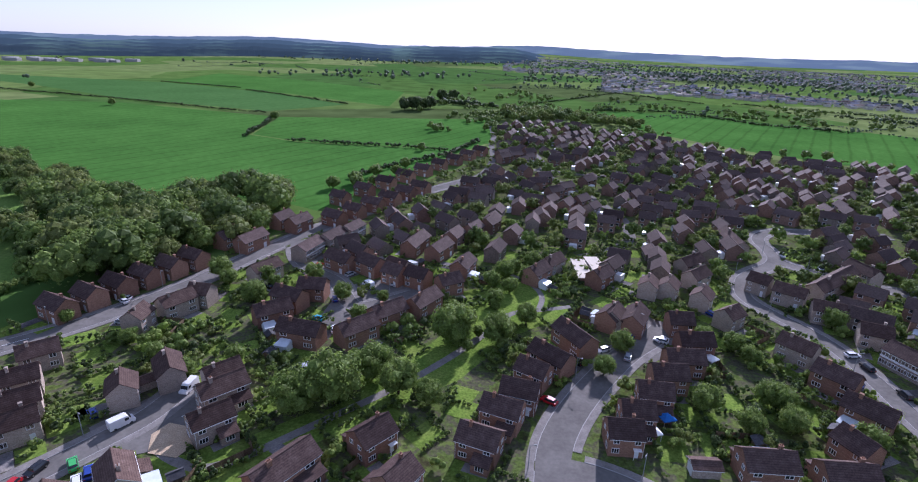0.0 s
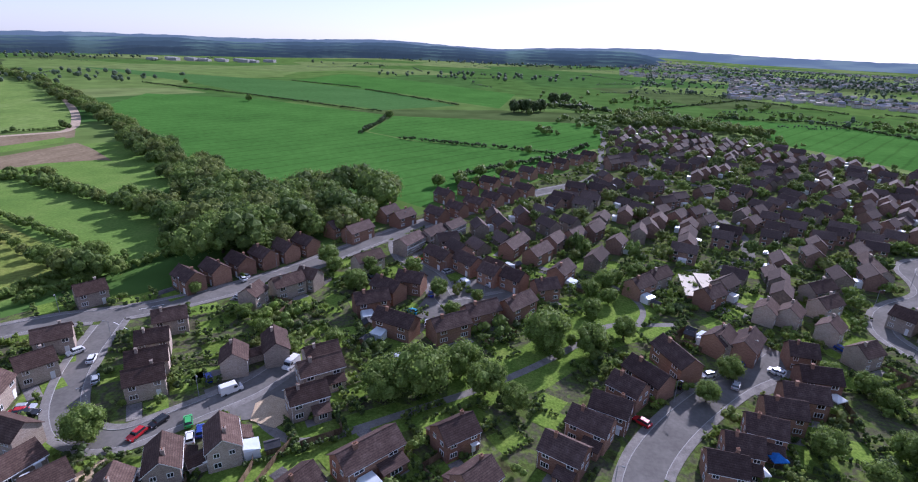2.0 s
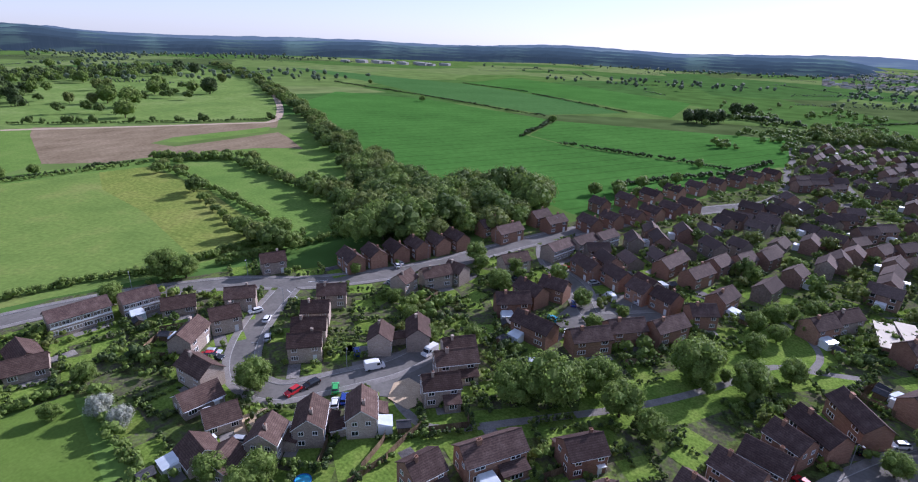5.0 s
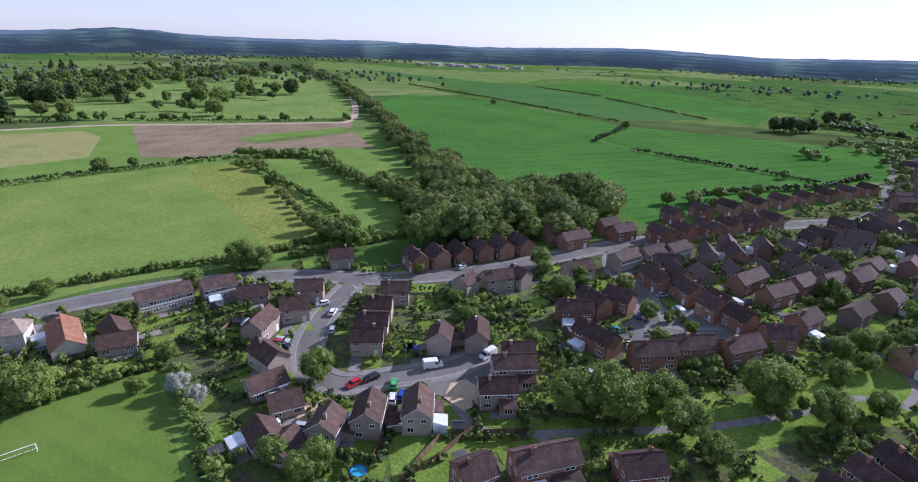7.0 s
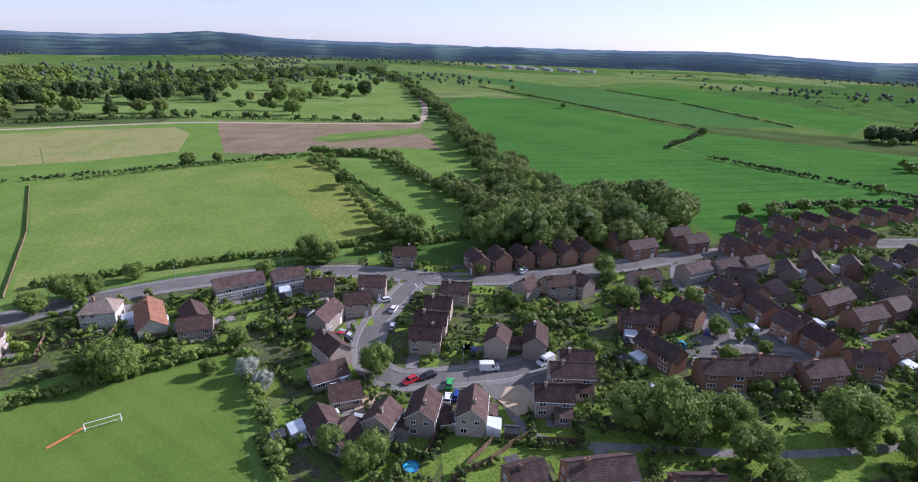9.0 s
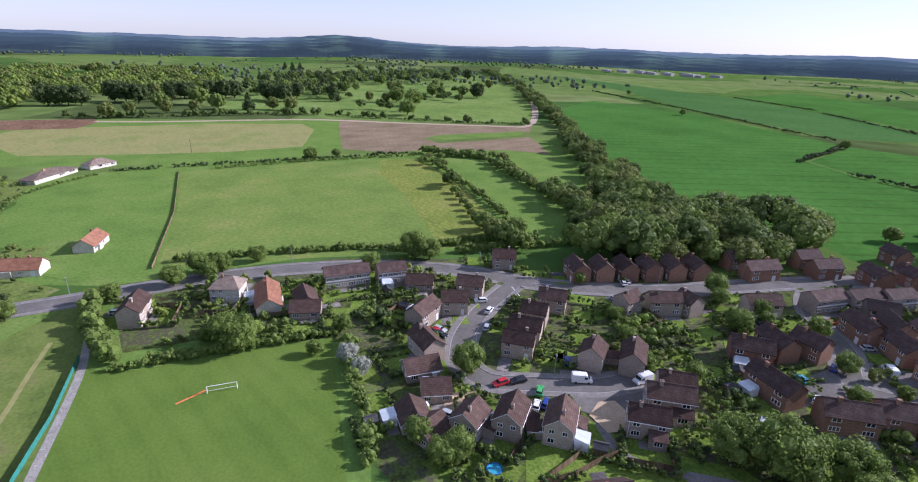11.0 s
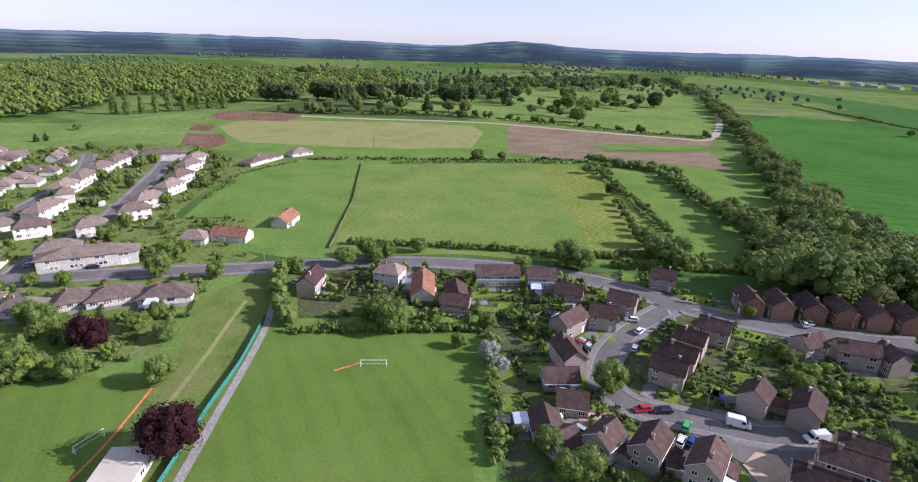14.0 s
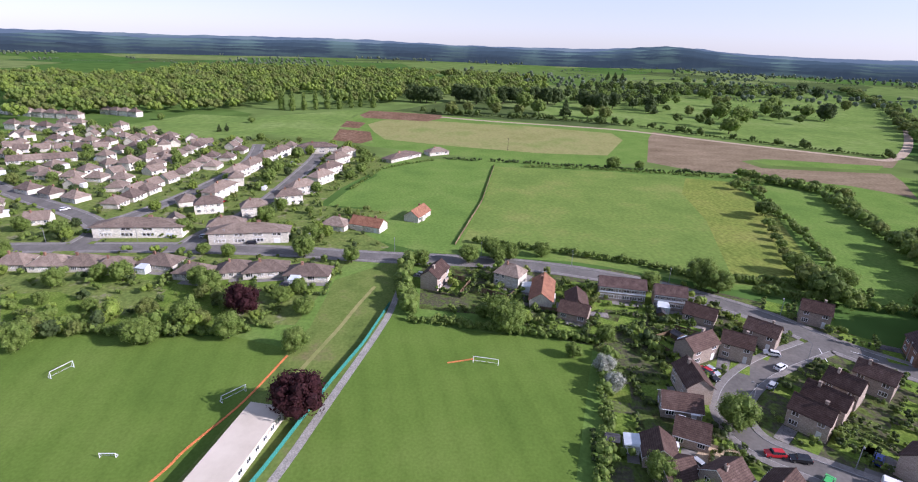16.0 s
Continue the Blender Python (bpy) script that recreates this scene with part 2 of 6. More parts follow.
# ---- mesh helpers ----
class Shape:
    """Vertices, faces and material numbers of one mesh."""

    def __init__(self):
        self.v, self.f, self.m = [], [], []

    def face(self, pts, mat=0):
        k = len(self.v)
        self.v.extend(pts)
        self.f.append(tuple(range(k, k + len(pts))))
        self.m.append(mat)

    def box(self, x0, y0, z0, x1, y1, z1, mat=0, taper=0.0):
        k, t = len(self.v), taper
        self.v.extend([(x0, y0, z0), (x1, y0, z0), (x1, y1, z0), (x0, y1, z0), (x0 + t, y0 + t, z1), (x1 - t, y0 + t, z1), (x1 - t, y1 - t, z1), (x0 + t, y1 - t, z1)])
        for q in ((3, 2, 1, 0), (4, 5, 6, 7), (0, 1, 5, 4), (1, 2, 6, 5), (2, 3, 7, 6), (3, 0, 4, 7)):
            self.f.append(tuple(k + i for i in q))
            self.m.append(mat)
        return self

    def tube(self, a, b, r0, r1, n=6, mat=0):
        a, b = Vector(a), Vector(b)
        q = (b - a).to_track_quat("Z", "Y")
        k = len(self.v)
        for c, r in ((a, r0), (b, r1)):
            for i in range(n):
                w = math.tau * i / n
                self.v.append(tuple(c + q @ Vector((r * math.cos(w), r * math.sin(w), 0))))
        for i in range(n):
            j = (i + 1) % n
            self.f.append((k + i, k + j, k + n + j, k + n + i))
            self.m.append(mat)
        self.f.append(tuple(k + n + i for i in range(n)))
        self.m.append(mat)
        return self

    def mesh(self, name, mats):
        me = bpy.data.meshes.new(name)
        me.from_pydata(self.v, [], self.f)
        for m in mats:
            me.materials.append(m)
        if len(mats) > 1:
            me.polygons.foreach_set("material_index", self.m)
        me.update()
        return me


def part(name, shape, mats, parent=None, label="", at=None):
    mats = mats if isinstance(mats, (list, tuple)) else [mats]
    ob = new(name, shape.mesh(name, mats) if isinstance(shape, Shape) else shape)
    ob.parent = parent
    if at is not None:
        ob.matrix_basis = at
    return tagged(ob, label)


def inside(p, poly):
    x, y, c = p[0], p[1], False
    for (x1, y1), (x2, y2) in zip(poly, poly[1:] + poly[:1]):
        if (y1 > y) != (y2 > y) and x < (x2 - x1) * (y - y1) / (y2 - y1) + x1:
            c = not c
    return c


def resample(line, step, smooth=True):
    """Points along a line at even steps, rounded at its bends."""
    pts = [Vector((*p[:2], 0)) for p in line]
    if smooth and len(pts) > 2:
        for _ in range(2):
            q = [pts[0]]
            for a, b in zip(pts, pts[1:]):
                q += [a * 0.75 + b * 0.25, a * 0.25 + b * 0.75]
            pts = q + [pts[-1]]
    out, carry = [pts[0].copy()], 0.0
    for a, b in zip(pts, pts[1:]):
        d = (b - a).length
        s = step - carry
        while s < d:
            out.append(a.lerp(b, s / d))
            s += step
        carry = d - (s - step)
    out.append(pts[-1].copy())
    return out


def near_line(p, pts, r):
    return any((p[0] - q[0]) ** 2 + (p[1] - q[1]) ** 2 < r * r for q in pts)


# ---- ground ----
def skyline(a):
    """How high the land stands against the sky, in degrees, by compass bearing a."""
    el = -0.5
    for mid, wide, up in ((-6, 6, 0.24), (20, 6, 0.26), (45, 10, 0.12), (67, 5, 0.5), (100, 18, 0.22), (124, 6, 0.15), (-25, 10, -0.15), (8, 3, -0.15)):
        el += up * math.exp(-((a - mid) / wide) ** 2)
    return el


def height(x, y):
    """Flat round the village, then gently rolling and rising to the rim of hills."""
    r, a = math.hypot(x, y), math.degrees(math.atan2(-x, y))
    k = min(1.0, max(0.0, (r - 1150) / 3550))
    k = k * k * (3 - 2 * k)
    rim = 78 + 4700 * math.tan(radians(skyline(a) - 0.85))
    wave = noise.noise((x / 900, y / 900, 3.1)) * 12 * min(1, k * 2.5)
    return rim * k + wave * (1 - 0.7 * k)


ground = Shape()
RINGS = [0, 60, 120, 200, 300, 420, 560, 720, 900, 1000, 1100, 1200, 1320, 1450, 1600, 1760, 1950, 2150, 2400, 2650, 2900, 3200, 3500, 3800, 4100, 4400, 4700, 4800, 4900]
SPOKES = 180
for r in RINGS[1:]:
    for i in range(SPOKES):
        w = math.tau * i / SPOKES
        x, y = r * math.cos(w), r * math.sin(w)
        ground.v.append((x, y, height(x, y) - (60 if r == 4900 else 0)))
ground.v.append((0, 0, 0))
for k in range(len(RINGS) - 1):
    for i in range(SPOKES):
        j = (i + 1) % SPOKES
        if k == 0:
            ground.f.append((len(ground.v) - 1, i, j))
        else:
            ground.f.append(((k - 1) * SPOKES + i, k * SPOKES + i, k * SPOKES + j, (k - 1) * SPOKES + j))
        ground.m.append(0)


def countryside():
    """Meadow near by; farther out a patchwork of fields, one colour a field."""
    m = bpy.data.materials.new("countryside")
    m.use_nodes = True
    n, l = m.node_tree.nodes, m.node_tree.links
    b = n["Principled BSDF"]
    b.inputs["Roughness"].default_value = 0.85
    b.inputs["Specular IOR Level"].default_value = 0.0
    co = n.new("ShaderNodeTexCoord")
    warp, add = n.new("ShaderNodeTexNoise"), n.new("ShaderNodeVectorMath")
    warp.inputs["Scale"].default_value = 0.004
    l.new(co.outputs["Object"], warp.inputs["Vector"])
    sc = n.new("ShaderNodeVectorMath")
    sc.operation = "SCALE"
    sc.inputs["Scale"].default_value = 120
    l.new(warp.outputs["Color"], sc.inputs[0])
    l.new(co.outputs["Object"], add.inputs[0])
    l.new(sc.outputs[0], add.inputs[1])
    vo, rp = n.new("ShaderNodeTexVoronoi"), n.new("ShaderNodeValToRGB")
    vo.inputs["Scale"].default_value = 0.0042
    vo.voronoi_dimensions = "2D"
    l.new(add.outputs[0], vo.inputs["Vector"])
    sep = n.new("ShaderNodeSeparateColor")
    l.new(vo.outputs["Color"], sep.inputs[0])
    rp.color_ramp.interpolation = "CONSTANT"
    tones = [(0.06, 0.12, 0.03), (0.09, 0.15, 0.035), (0.125, 0.18, 0.05), (0.07, 0.13, 0.03), (0.14, 0.185, 0.06), (0.1, 0.155, 0.04), (0.15, 0.19, 0.065), (0.075, 0.105, 0.035)]
    for i, c in enumerate(tones):
        e = rp.color_ramp.elements[i] if i < 2 else rp.color_ramp.elements.new(i / len(tones))
        e.position, e.color = i / len(tones), (*c, 1)
    l.new(sep.outputs[0], rp.inputs[0])
    ng, hv, mr = n.new("ShaderNodeTexNoise"), n.new("ShaderNodeHueSaturation"), n.new("ShaderNodeMapRange")
    ng.inputs["Scale"].default_value, ng.inputs["Detail"].default_value = 0.03, 8
    l.new(co.outputs["Object"], ng.inputs["Vector"])
    mr.inputs[1].default_value, mr.inputs[2].default_value, mr.inputs[3].default_value, mr.inputs[4].default_value = 0.3, 0.7, 0.75, 1.25
    l.new(ng.outputs["Fac"], mr.inputs[0])
    l.new(mr.outputs[0], hv.inputs["Value"])
    l.new(rp.outputs[0], hv.inputs["Color"])
    l.new(hv.outputs[0], b.inputs["Base Color"])
    return m


tagged(part("ground", ground, countryside()), "green meadows and a patchwork of far fields rising to hills", "ground", kind="structure")


SHEETS = []


def sheet(name, poly, mat, z, label, category="field", kind="structure"):
    """A flat field or yard laid just over the ground."""
    SHEETS.append(name)
    z += 0.0006 * (len(SHEETS) % 60)
    if sum(a[0] * b[1] - b[0] * a[1] for a, b in zip(poly, poly[1:] + poly[:1])) < 0:
        poly = poly[::-1]
    tris = []
    for t in tessellate_polygon([[Vector((x, y, 0)) for x, y in poly]]):
        a, b, c = (poly[k] for k in t)
        tris.append(tuple(t) if (b[0] - a[0]) * (c[1] - a[1]) - (b[1] - a[1]) * (c[0] - a[0]) > 0 else tuple(t)[::-1])
    me = bpy.data.meshes.new(name)
    me.from_pydata([(x, y, z) for x, y in poly], [], tris)
    me.update()
    me.materials.append(M[mat])
    return tagged(new(name, me), label, category, kind=kind)


ROADS = []


def ribbon(line, width, z, side=0.0, thick=0.0, skip=None, step=2.5):
    """A strip along a line, as wide as given, lying to the side of it by so many metres."""
    pts, s = resample(line, step), Shape()
    cross = []
    for i, p in enumerate(pts):
        d = (pts[min(i + 1, len(pts) - 1)] - pts[max(i - 1, 0)]).normalized()
        nrm = Vector((-d.y, d.x, 0))
        cross.append((p + nrm * (side - width / 2), p + nrm * (side + width / 2)))
    for (a, b), (c, d) in zip(cross, cross[1:]):
        mid = (a + b + c + d) / 4
        if skip and skip(mid):
            continue
        s.face([(a.x, a.y, z), (c.x, c.y, z), (d.x, d.y, z), (b.x, b.y, z)])
        if thick:
            for p, q in ((a, c), (d, b)):
                s.face([(p.x, p.y, z - thick), (q.x, q.y, z - thick), (q.x, q.y, z), (p.x, p.y, z)])
    return s


def road(name, width, line, walks=True):
    ROADS.append((name, width, line, walks, resample(line, 2.5)))


def lay_roads():
    for k, (name, width, line, walks, pts) in enumerate(ROADS):
        tagged(part(name, ribbon(line, width, 0.05 + 0.004 * k), M["asphalt"]), "worn grey asphalt road with pale kerbs", "road", kind="structure")
        if not walks:
            continue

        def crossed(p, me=k):
            return any(i != me and near_line(p, r[4], r[1] / 2 + 1.6) for i, r in enumerate(ROADS))
        for sgn in (-1, 1):
            tagged(part("pavement", ribbon(line, 1.7, 0.15, sgn * (width / 2 + 1.0), 0.12, crossed), M["paving"]), "grey tarmac pavement along the road", "pavement", kind="structure")
            tagged(part("kerb", ribbon(line, 0.15, 0.16, sgn * (width / 2 + 0.07), 0.13, crossed), M["kerb"]), "pale concrete kerb", "kerb", kind="structure")


# ---- houses ----
DIMS = dict(tan=(8, 5.9, 4.7, 6.9), brick=(8, 6.3, 4.7, 7.0), terr=(11, 6.6, 4.9, 6.8), bung=(8, 6.4, 2.6, 4.8), redbung=(12, 7, 2.7, 5.2), hip=(12, 7.2, 4.7, 7.3), hipb=(11, 8, 2.5, 5.0), garage=(4, 3.2, 2.3, 3.0), pale=(10, 7, 2.5, 5.0))
LOOKS = dict(
    tan=("stone", "tile_brown", "two-storey house in grey-tan stone with a brown tiled roof"),
    brick=("brick", "tile_dark", "two-storey red brick house with a dark brown tiled roof"),
    terr=("stone", "tile_dark", "terrace with white upper window bands and a brown tiled roof"),
    bung=("stone", "tile_brown", "low house in tan stone with a brown tiled roof"),
    redbung=("render", "tile_red", "white rendered bungalow with a red tiled roof"),
    hip=("render", "tile_tan", "pale rendered two-storey house with a hipped tan roof"),
    hipb=("render", "tile_tan", "pale rendered bungalow with a hipped tan tiled roof"),
    pale=("render", "tile_tan", "pale rendered bungalow with a gabled tan roof"),
    garage=("stone", "tile_brown", "single stone garage with a low brown tiled roof"))


def wall_shape(L, W, e, r, hip):
    s = Shape()
    a, b = L / 2, W / 2
    for y in (-b, b):
        q = [(-a, y, -0.3), (a, y, -0.3), (a, y, e), (-a, y, e)]
        s.face(q if y < 0 else q[::-1])
    for x in (-a, a):
        q = [(x, b, -0.3), (x, -b, -0.3), (x, -b, e)] + ([] if hip else [(x, 0, r - 0.12)]) + [(x, b, e)]
        s.face(q if x < 0 else q[::-1])
    return s


def roof_shape(L, W, e, r, hip):
    """Two tiled slopes with thickness and overhang, or four to a short ridge; a raised line of ridge tiles."""
    s, o, t = Shape(), 0.42, 0.16
    slope = (r - e) / (W / 2)
    a, b, z = L / 2 + (0.25 if not hip else o), W / 2 + o, e - o * slope
    k = a - b if hip else a
    for up in (t, 0.0):
        zz = up
        faces = [[(-a, -b, z + zz), (a, -b, z + zz), (k, 0, r + zz), (-k, 0, r + zz)], [(a, b, z + zz), (-a, b, z + zz), (-k, 0, r + zz), (k, 0, r + zz)]]
        if hip:
            faces += [[(a, -b, z + zz), (a, b, z + zz), (k, 0, r + zz)], [(-a, b, z + zz), (-a, -b, z + zz), (-k, 0, r + zz)]]
        for q in faces:
            s.face(q if up else q[::-1])
    for y in (-b, b):
        q = [(-a, y, z), (a, y, z), (a, y, z + t), (-a, y, z + t)]
        s.face(q if y < 0 else q[::-1], 1)
    for x in (-a, a):
        if hip:
            q = [(x, b, z), (x, -b, z), (x, -b, z + t), (x, b, z + t)]
            s.face(q if x < 0 else q[::-1], 1)
        else:
            for y in (-b, b):
                q = [(x, y, z), (x, 0, r), (x, 0, r + t), (x, y, z + t)]
                s.face(q, 1)
    s.tube((-k, 0, r + t - 0.03), (k, 0, r + t - 0.03), 0.13, 0.13, 6)
    return s


def window_shape(w, h, bars=1, filled=False):
    """A white frame with mullions, one piece, facing -y; its panes lie back in it. filled: the panes too, as a second material."""
    s, t = Shape(), 0.09
    n = bars + 1
    xs = [-w / 2]
    for i in range(n):
        a = -w / 2 + (w - t) * i / n + t
        xs += [a, -w / 2 + (w - t) * (i + 1) / n]
    xs.append(w / 2)
    zs = [0, t, h - t, h]
    for y in (-0.06, 0.0):
        s.v.extend((x, y, z) for z in zs for x in xs)
    m, back = len(xs), len(xs) * 4
    panes = []
    for r in range(3):
        for c in range(m - 1):
            q = (r * m + c, r * m + c + 1, (r + 1) * m + c + 1, (r + 1) * m + c)
            if r == 1 and c % 2:
                for a, b in zip(q, q[1:] + q[:1]):
                    s.f.append((b, a, a + back, b + back))
                    s.m.append(0)
                panes.append(q)
                if filled:
                    s.f.append(tuple(k + back for k in q))
                    s.m.append(1)
            else:
                s.f.append(q)
                s.m.append(0)
    rim = [*range(m)] + [r * m + m - 1 for r in (1, 2, 3)] + [3 * m + c for c in range(m - 2, -1, -1)] + [2 * m, m]
    for a, b in zip(rim, rim[1:] + rim[:1]):
        s.f.append((a, a + back, b + back, b))
        s.m.append(0)
    p = Shape()
    p.face([(-w / 2 + t, -0.01, t), (w / 2 - t, -0.01, t), (w / 2 - t, -0.01, h - t), (-w / 2 + t, -0.01, h - t)])
    return s, p


WINDOW = {}


def window(parent, x, y, z, turn, w=1.3, h=1.15, bars=1, simple=False):
    key = (w, h, bars, simple)
    if key not in WINDOW:
        s, p = window_shape(w, h, bars, simple)
        WINDOW[key] = (s.mesh("window", [M["white"], M["glass"]] if simple else [M["white"]]), None if simple else p.mesh("pane", [M["glass"]]))
    a, b = WINDOW[key]
    ob = part("window", a, None, parent, at=pose(x, y, z, 0, 0, turn))
    if b:
        part("pane", b, None, ob)
    return ob


TEMPLATE = {}


def house_template(kind, detail):
    """One house with its parts, lying along x, its front towards -y."""
    L, W, e, r = DIMS[kind]
    wall, tile, label = LOOKS[kind]
    hip = kind in ("hip", "hipb")
    h = new("house")
    h.empty_display_size = 0.1
    part("wall", wall_shape(L, W, e, r, hip), M[wall], h)
    part("roof", roof_shape(L, W, e, r, hip), [M[tile], M["white"] if detail and kind != "brick" else M[tile]], h)
    a, b, simple = L / 2, W / 2, not detail
    if kind == "garage":
        s = Shape().box(-1.15, -0.05, 0, 1.15, 0.05, 2.0)
        for i in range(4):
            s.box(-1.1, -0.08, 0.08 + i * 0.48, 1.1, -0.05, 0.48 + i * 0.48)
        part("garage_door", s, M["door_white"], h, "white panelled garage door", at=pose(-a, 0, 0.02, 0, 0, -90))
        return h
    two = e > 4
    cols = (-0.42, -0.25, -0.085, 0.085, 0.25, 0.42) if kind == "terr" else (-0.3, 0.3) if L < 9 else (-0.36, -0.12, 0.12, 0.36)
    levels = (0.9, 3.2) if two else (0.9,)
    for side, turn in ((-b, 0), (b, 180)):
        for i, c in enumerate(cols):
            for z in levels:
                if side < 0 and z < 1 and i == len(cols) - 1:
                    continue
                window(h, L * c, side, z, turn, 1.7 if z < 1 else 1.4, 1.25 if z < 1 else 1.1, 2 if z < 1 else 1, simple)
    if detail and not hip:
        for x, turn in ((-a, -90), (a, 90)):
            for y in (-1.35, 1.35):
                window(h, x, y, levels[-1], turn, 1.1, 1.05, 1, simple)
                if two and y < 0:
                    window(h, x, y, 0.9, turn, 1.4, 1.2, 1, simple)
    d = Shape().box(-0.48, -0.07, 0, 0.48, 0.04, 2.05)
    d.box(-0.36, -0.09, 0.15, 0.36, -0.07, 0.95).box(-0.36, -0.09, 1.05, 0.36, -0.07, 1.9)
    door = part("door", d, M["door_red" if kind == "terr" else "door_white"], h, at=pose(L * cols[-1], -b, 0.02))
    if detail:
        part("door_handle", Shape().tube((0.34, -0.12, 1.0), (0.34, -0.12, 1.15), 0.025, 0.025), M["chrome"], door)
        part("porch", Shape().box(L * cols[-1] - 0.9, -b - 0.9, 2.25, L * cols[-1] + 0.9, -b, 2.4).tube((L * cols[-1] - 0.75, -b - 0.8, -0.2), (L * cols[-1] - 0.75, -b - 0.8, 2.25), 0.06, 0.06), M["white"], h)
        for y, turn in ((-b - 0.42, 0), (b + 0.42, 0)):
            g = Shape().tube((-a, y, e - 0.28), (a, y, e - 0.28), 0.06, 0.06)
            g.tube((a - 0.2, y * 0.9, 0), (a - 0.2, y * 0.94, e - 0.3), 0.04, 0.04)
            part("gutter", g, M["white"], h, "white plastic gutter and downpipe")
    if kind in ("tan", "brick", "hip", "hipb", "redbung", "pale"):
        cx = a * (0.45 if not hip else 0.25)
        ch = part("chimney", Shape().box(cx - 0.3, 0.2, r - 1.0, cx + 0.3, 0.8, r + 0.75).box(cx - 0.36, 0.14, r + 0.75, cx + 0.36, 0.86, r + 0.87), M["brick" if kind != "tan" else "stone"], h)
        if detail:
            for px in (-0.13, 0.13):
                part("chimney_pot", Shape().tube((cx + px, 0.5, r + 0.87), (cx + px, 0.5, r + 1.2), 0.1, 0.08), M["tile_red"], ch)
    if detail and kind in ("tan", "brick"):
        ex = part("extension", Shape().box(-a + 0.5, b, -0.2, -a + 3.9, b + 2.3, 2.25), M[wall], h)
        lean = Shape()
        for up in (0.0, 0.12):
            q = [(-a + 0.3, b, 3.05 + up), (-a + 4.1, b, 3.05 + up), (-a + 4.1, b + 2.6, 2.2 + up), (-a + 0.3, b + 2.6, 2.2 + up)]
            lean.face(q[::-1] if up else q)
        lean.box(-a + 0.3, b + 2.55, 2.16, -a + 4.1, b + 2.62, 2.34)
        part("roof", lean, M[tile], ex, "lean-to tiled roof")
        window(ex, -a + 2.2, b + 2.3, 0.85, 180, 1.7, 1.25, 2, simple)
    if kind == "terr":
        for y in (-b - 0.06, b + 0.06):
            part("panel_band", Shape().box(-a, y - 0.05, 2.75, a, y + 0.05, 3.15).box(-a, y - 0.05, 4.35, a, y + 0.05, 4.75), M["white"], h, "white weatherboard band")
    if kind == "redbung":
        part("bay", Shape().box(-3.2, -b - 0.8, 0, -0.6, -b, 2.3), M["render"], h)
    return h


PLACED = []


def home(kind, x, y, heading, length, group, detail=None, fittings=True):
    d = math.hypot(x, y)
    detail = d < 116 if detail is None else detail
    key = (kind, detail)
    if key not in TEMPLATE:
        TEMPLATE[key] = house_template(kind, detail)
        first = True
    else:
        first = False
    # the front looks at the nearest road
    nx, ny = -math.sin(radians(heading)), math.cos(radians(heading))
    best, bd = None, 1e9
    for r in ROADS:
        for q in r[4]:
            dd = (q.x - x) ** 2 + (q.y - y) ** 2
            if dd < bd:
                best, bd = q, dd
    if best is not None and (best.x - x) * nx + (best.y - y) * ny > 0:
        heading += 180
    L = DIMS[kind][0]
    m = pose(x, y, 0, 0, 0, heading) @ Matrix.Diagonal((length / L, 1, 1, 1))
    if first:
        ob = TEMPLATE[key]
        ob.matrix_basis = m
    else:
        ob = copy_thing(TEMPLATE[key], m if TEMPLATE[key].scale[0] == 1 else pose(x, y, 0, 0, 0, heading) @ Matrix.Diagonal((length / L / TEMPLATE[key].scale[0], 1, 1, 1)))
    ob.name = "garage" if kind == "garage" else ("bungalow" if "bung" in kind or kind in ("hipb", "pale") else ("terrace" if kind == "terr" else "house"))
    tagged(ob, LOOKS[kind][2], "garage" if kind == "garage" else "house", group)
    PLACED.append((x, y, heading, length, kind))
    return ob


def street_row(kind, a, b, n, heading, depth, group):
    for i in range(n):
        k = (i + 0.5) / n
        home(kind, round(a[0] + (b[0] - a[0]) * k, 1), round(a[1] + (b[1] - a[1]) * k, 1), heading + random.uniform(-3, 3), depth + random.uniform(-0.8, 0.8), group)


# ---- vegetation ----
def leaves(rng, lumps, count, size, loose=0.24):
    """Many small leaf sprays over the outside of a set of lumps (centre, radius), with dark cores inside."""
    c = np.array([l[0] for l in lumps])
    r = np.array([l[1] for l in lumps])
    pick = rng.choice(len(lumps), count, p=r ** 2 / (r ** 2).sum())
    d = rng.normal(size=(count, 3))
    d[:, 2] = d[:, 2] * 0.9 + 0.25
    d /= np.linalg.norm(d, axis=1)[:, None]
    p = c[pick] + d * (r[pick] * rng.uniform(1 - loose, 1 + loose * 0.8, count))[:, None]
    u = np.cross(d, rng.normal(size=(count, 3)))
    u /= np.linalg.norm(u, axis=1)[:, None] + 1e-9
    w = np.cross(d + rng.normal(size=(count, 3)) * 0.42, u)
    w /= np.linalg.norm(w, axis=1)[:, None] + 1e-9
    s = rng.uniform(0.6, 1.3, count)[:, None] * size
    lift = d * s * 0.25
    quads = np.stack([p - u * s - w * s * 0.7, p + u * s - w * s * 0.5 + lift, p + u * s * 0.8 + w * s * 0.8, p - u * s * 0.7 + w * s + lift], 1).reshape(-1, 3)
    return quads


ICO = None


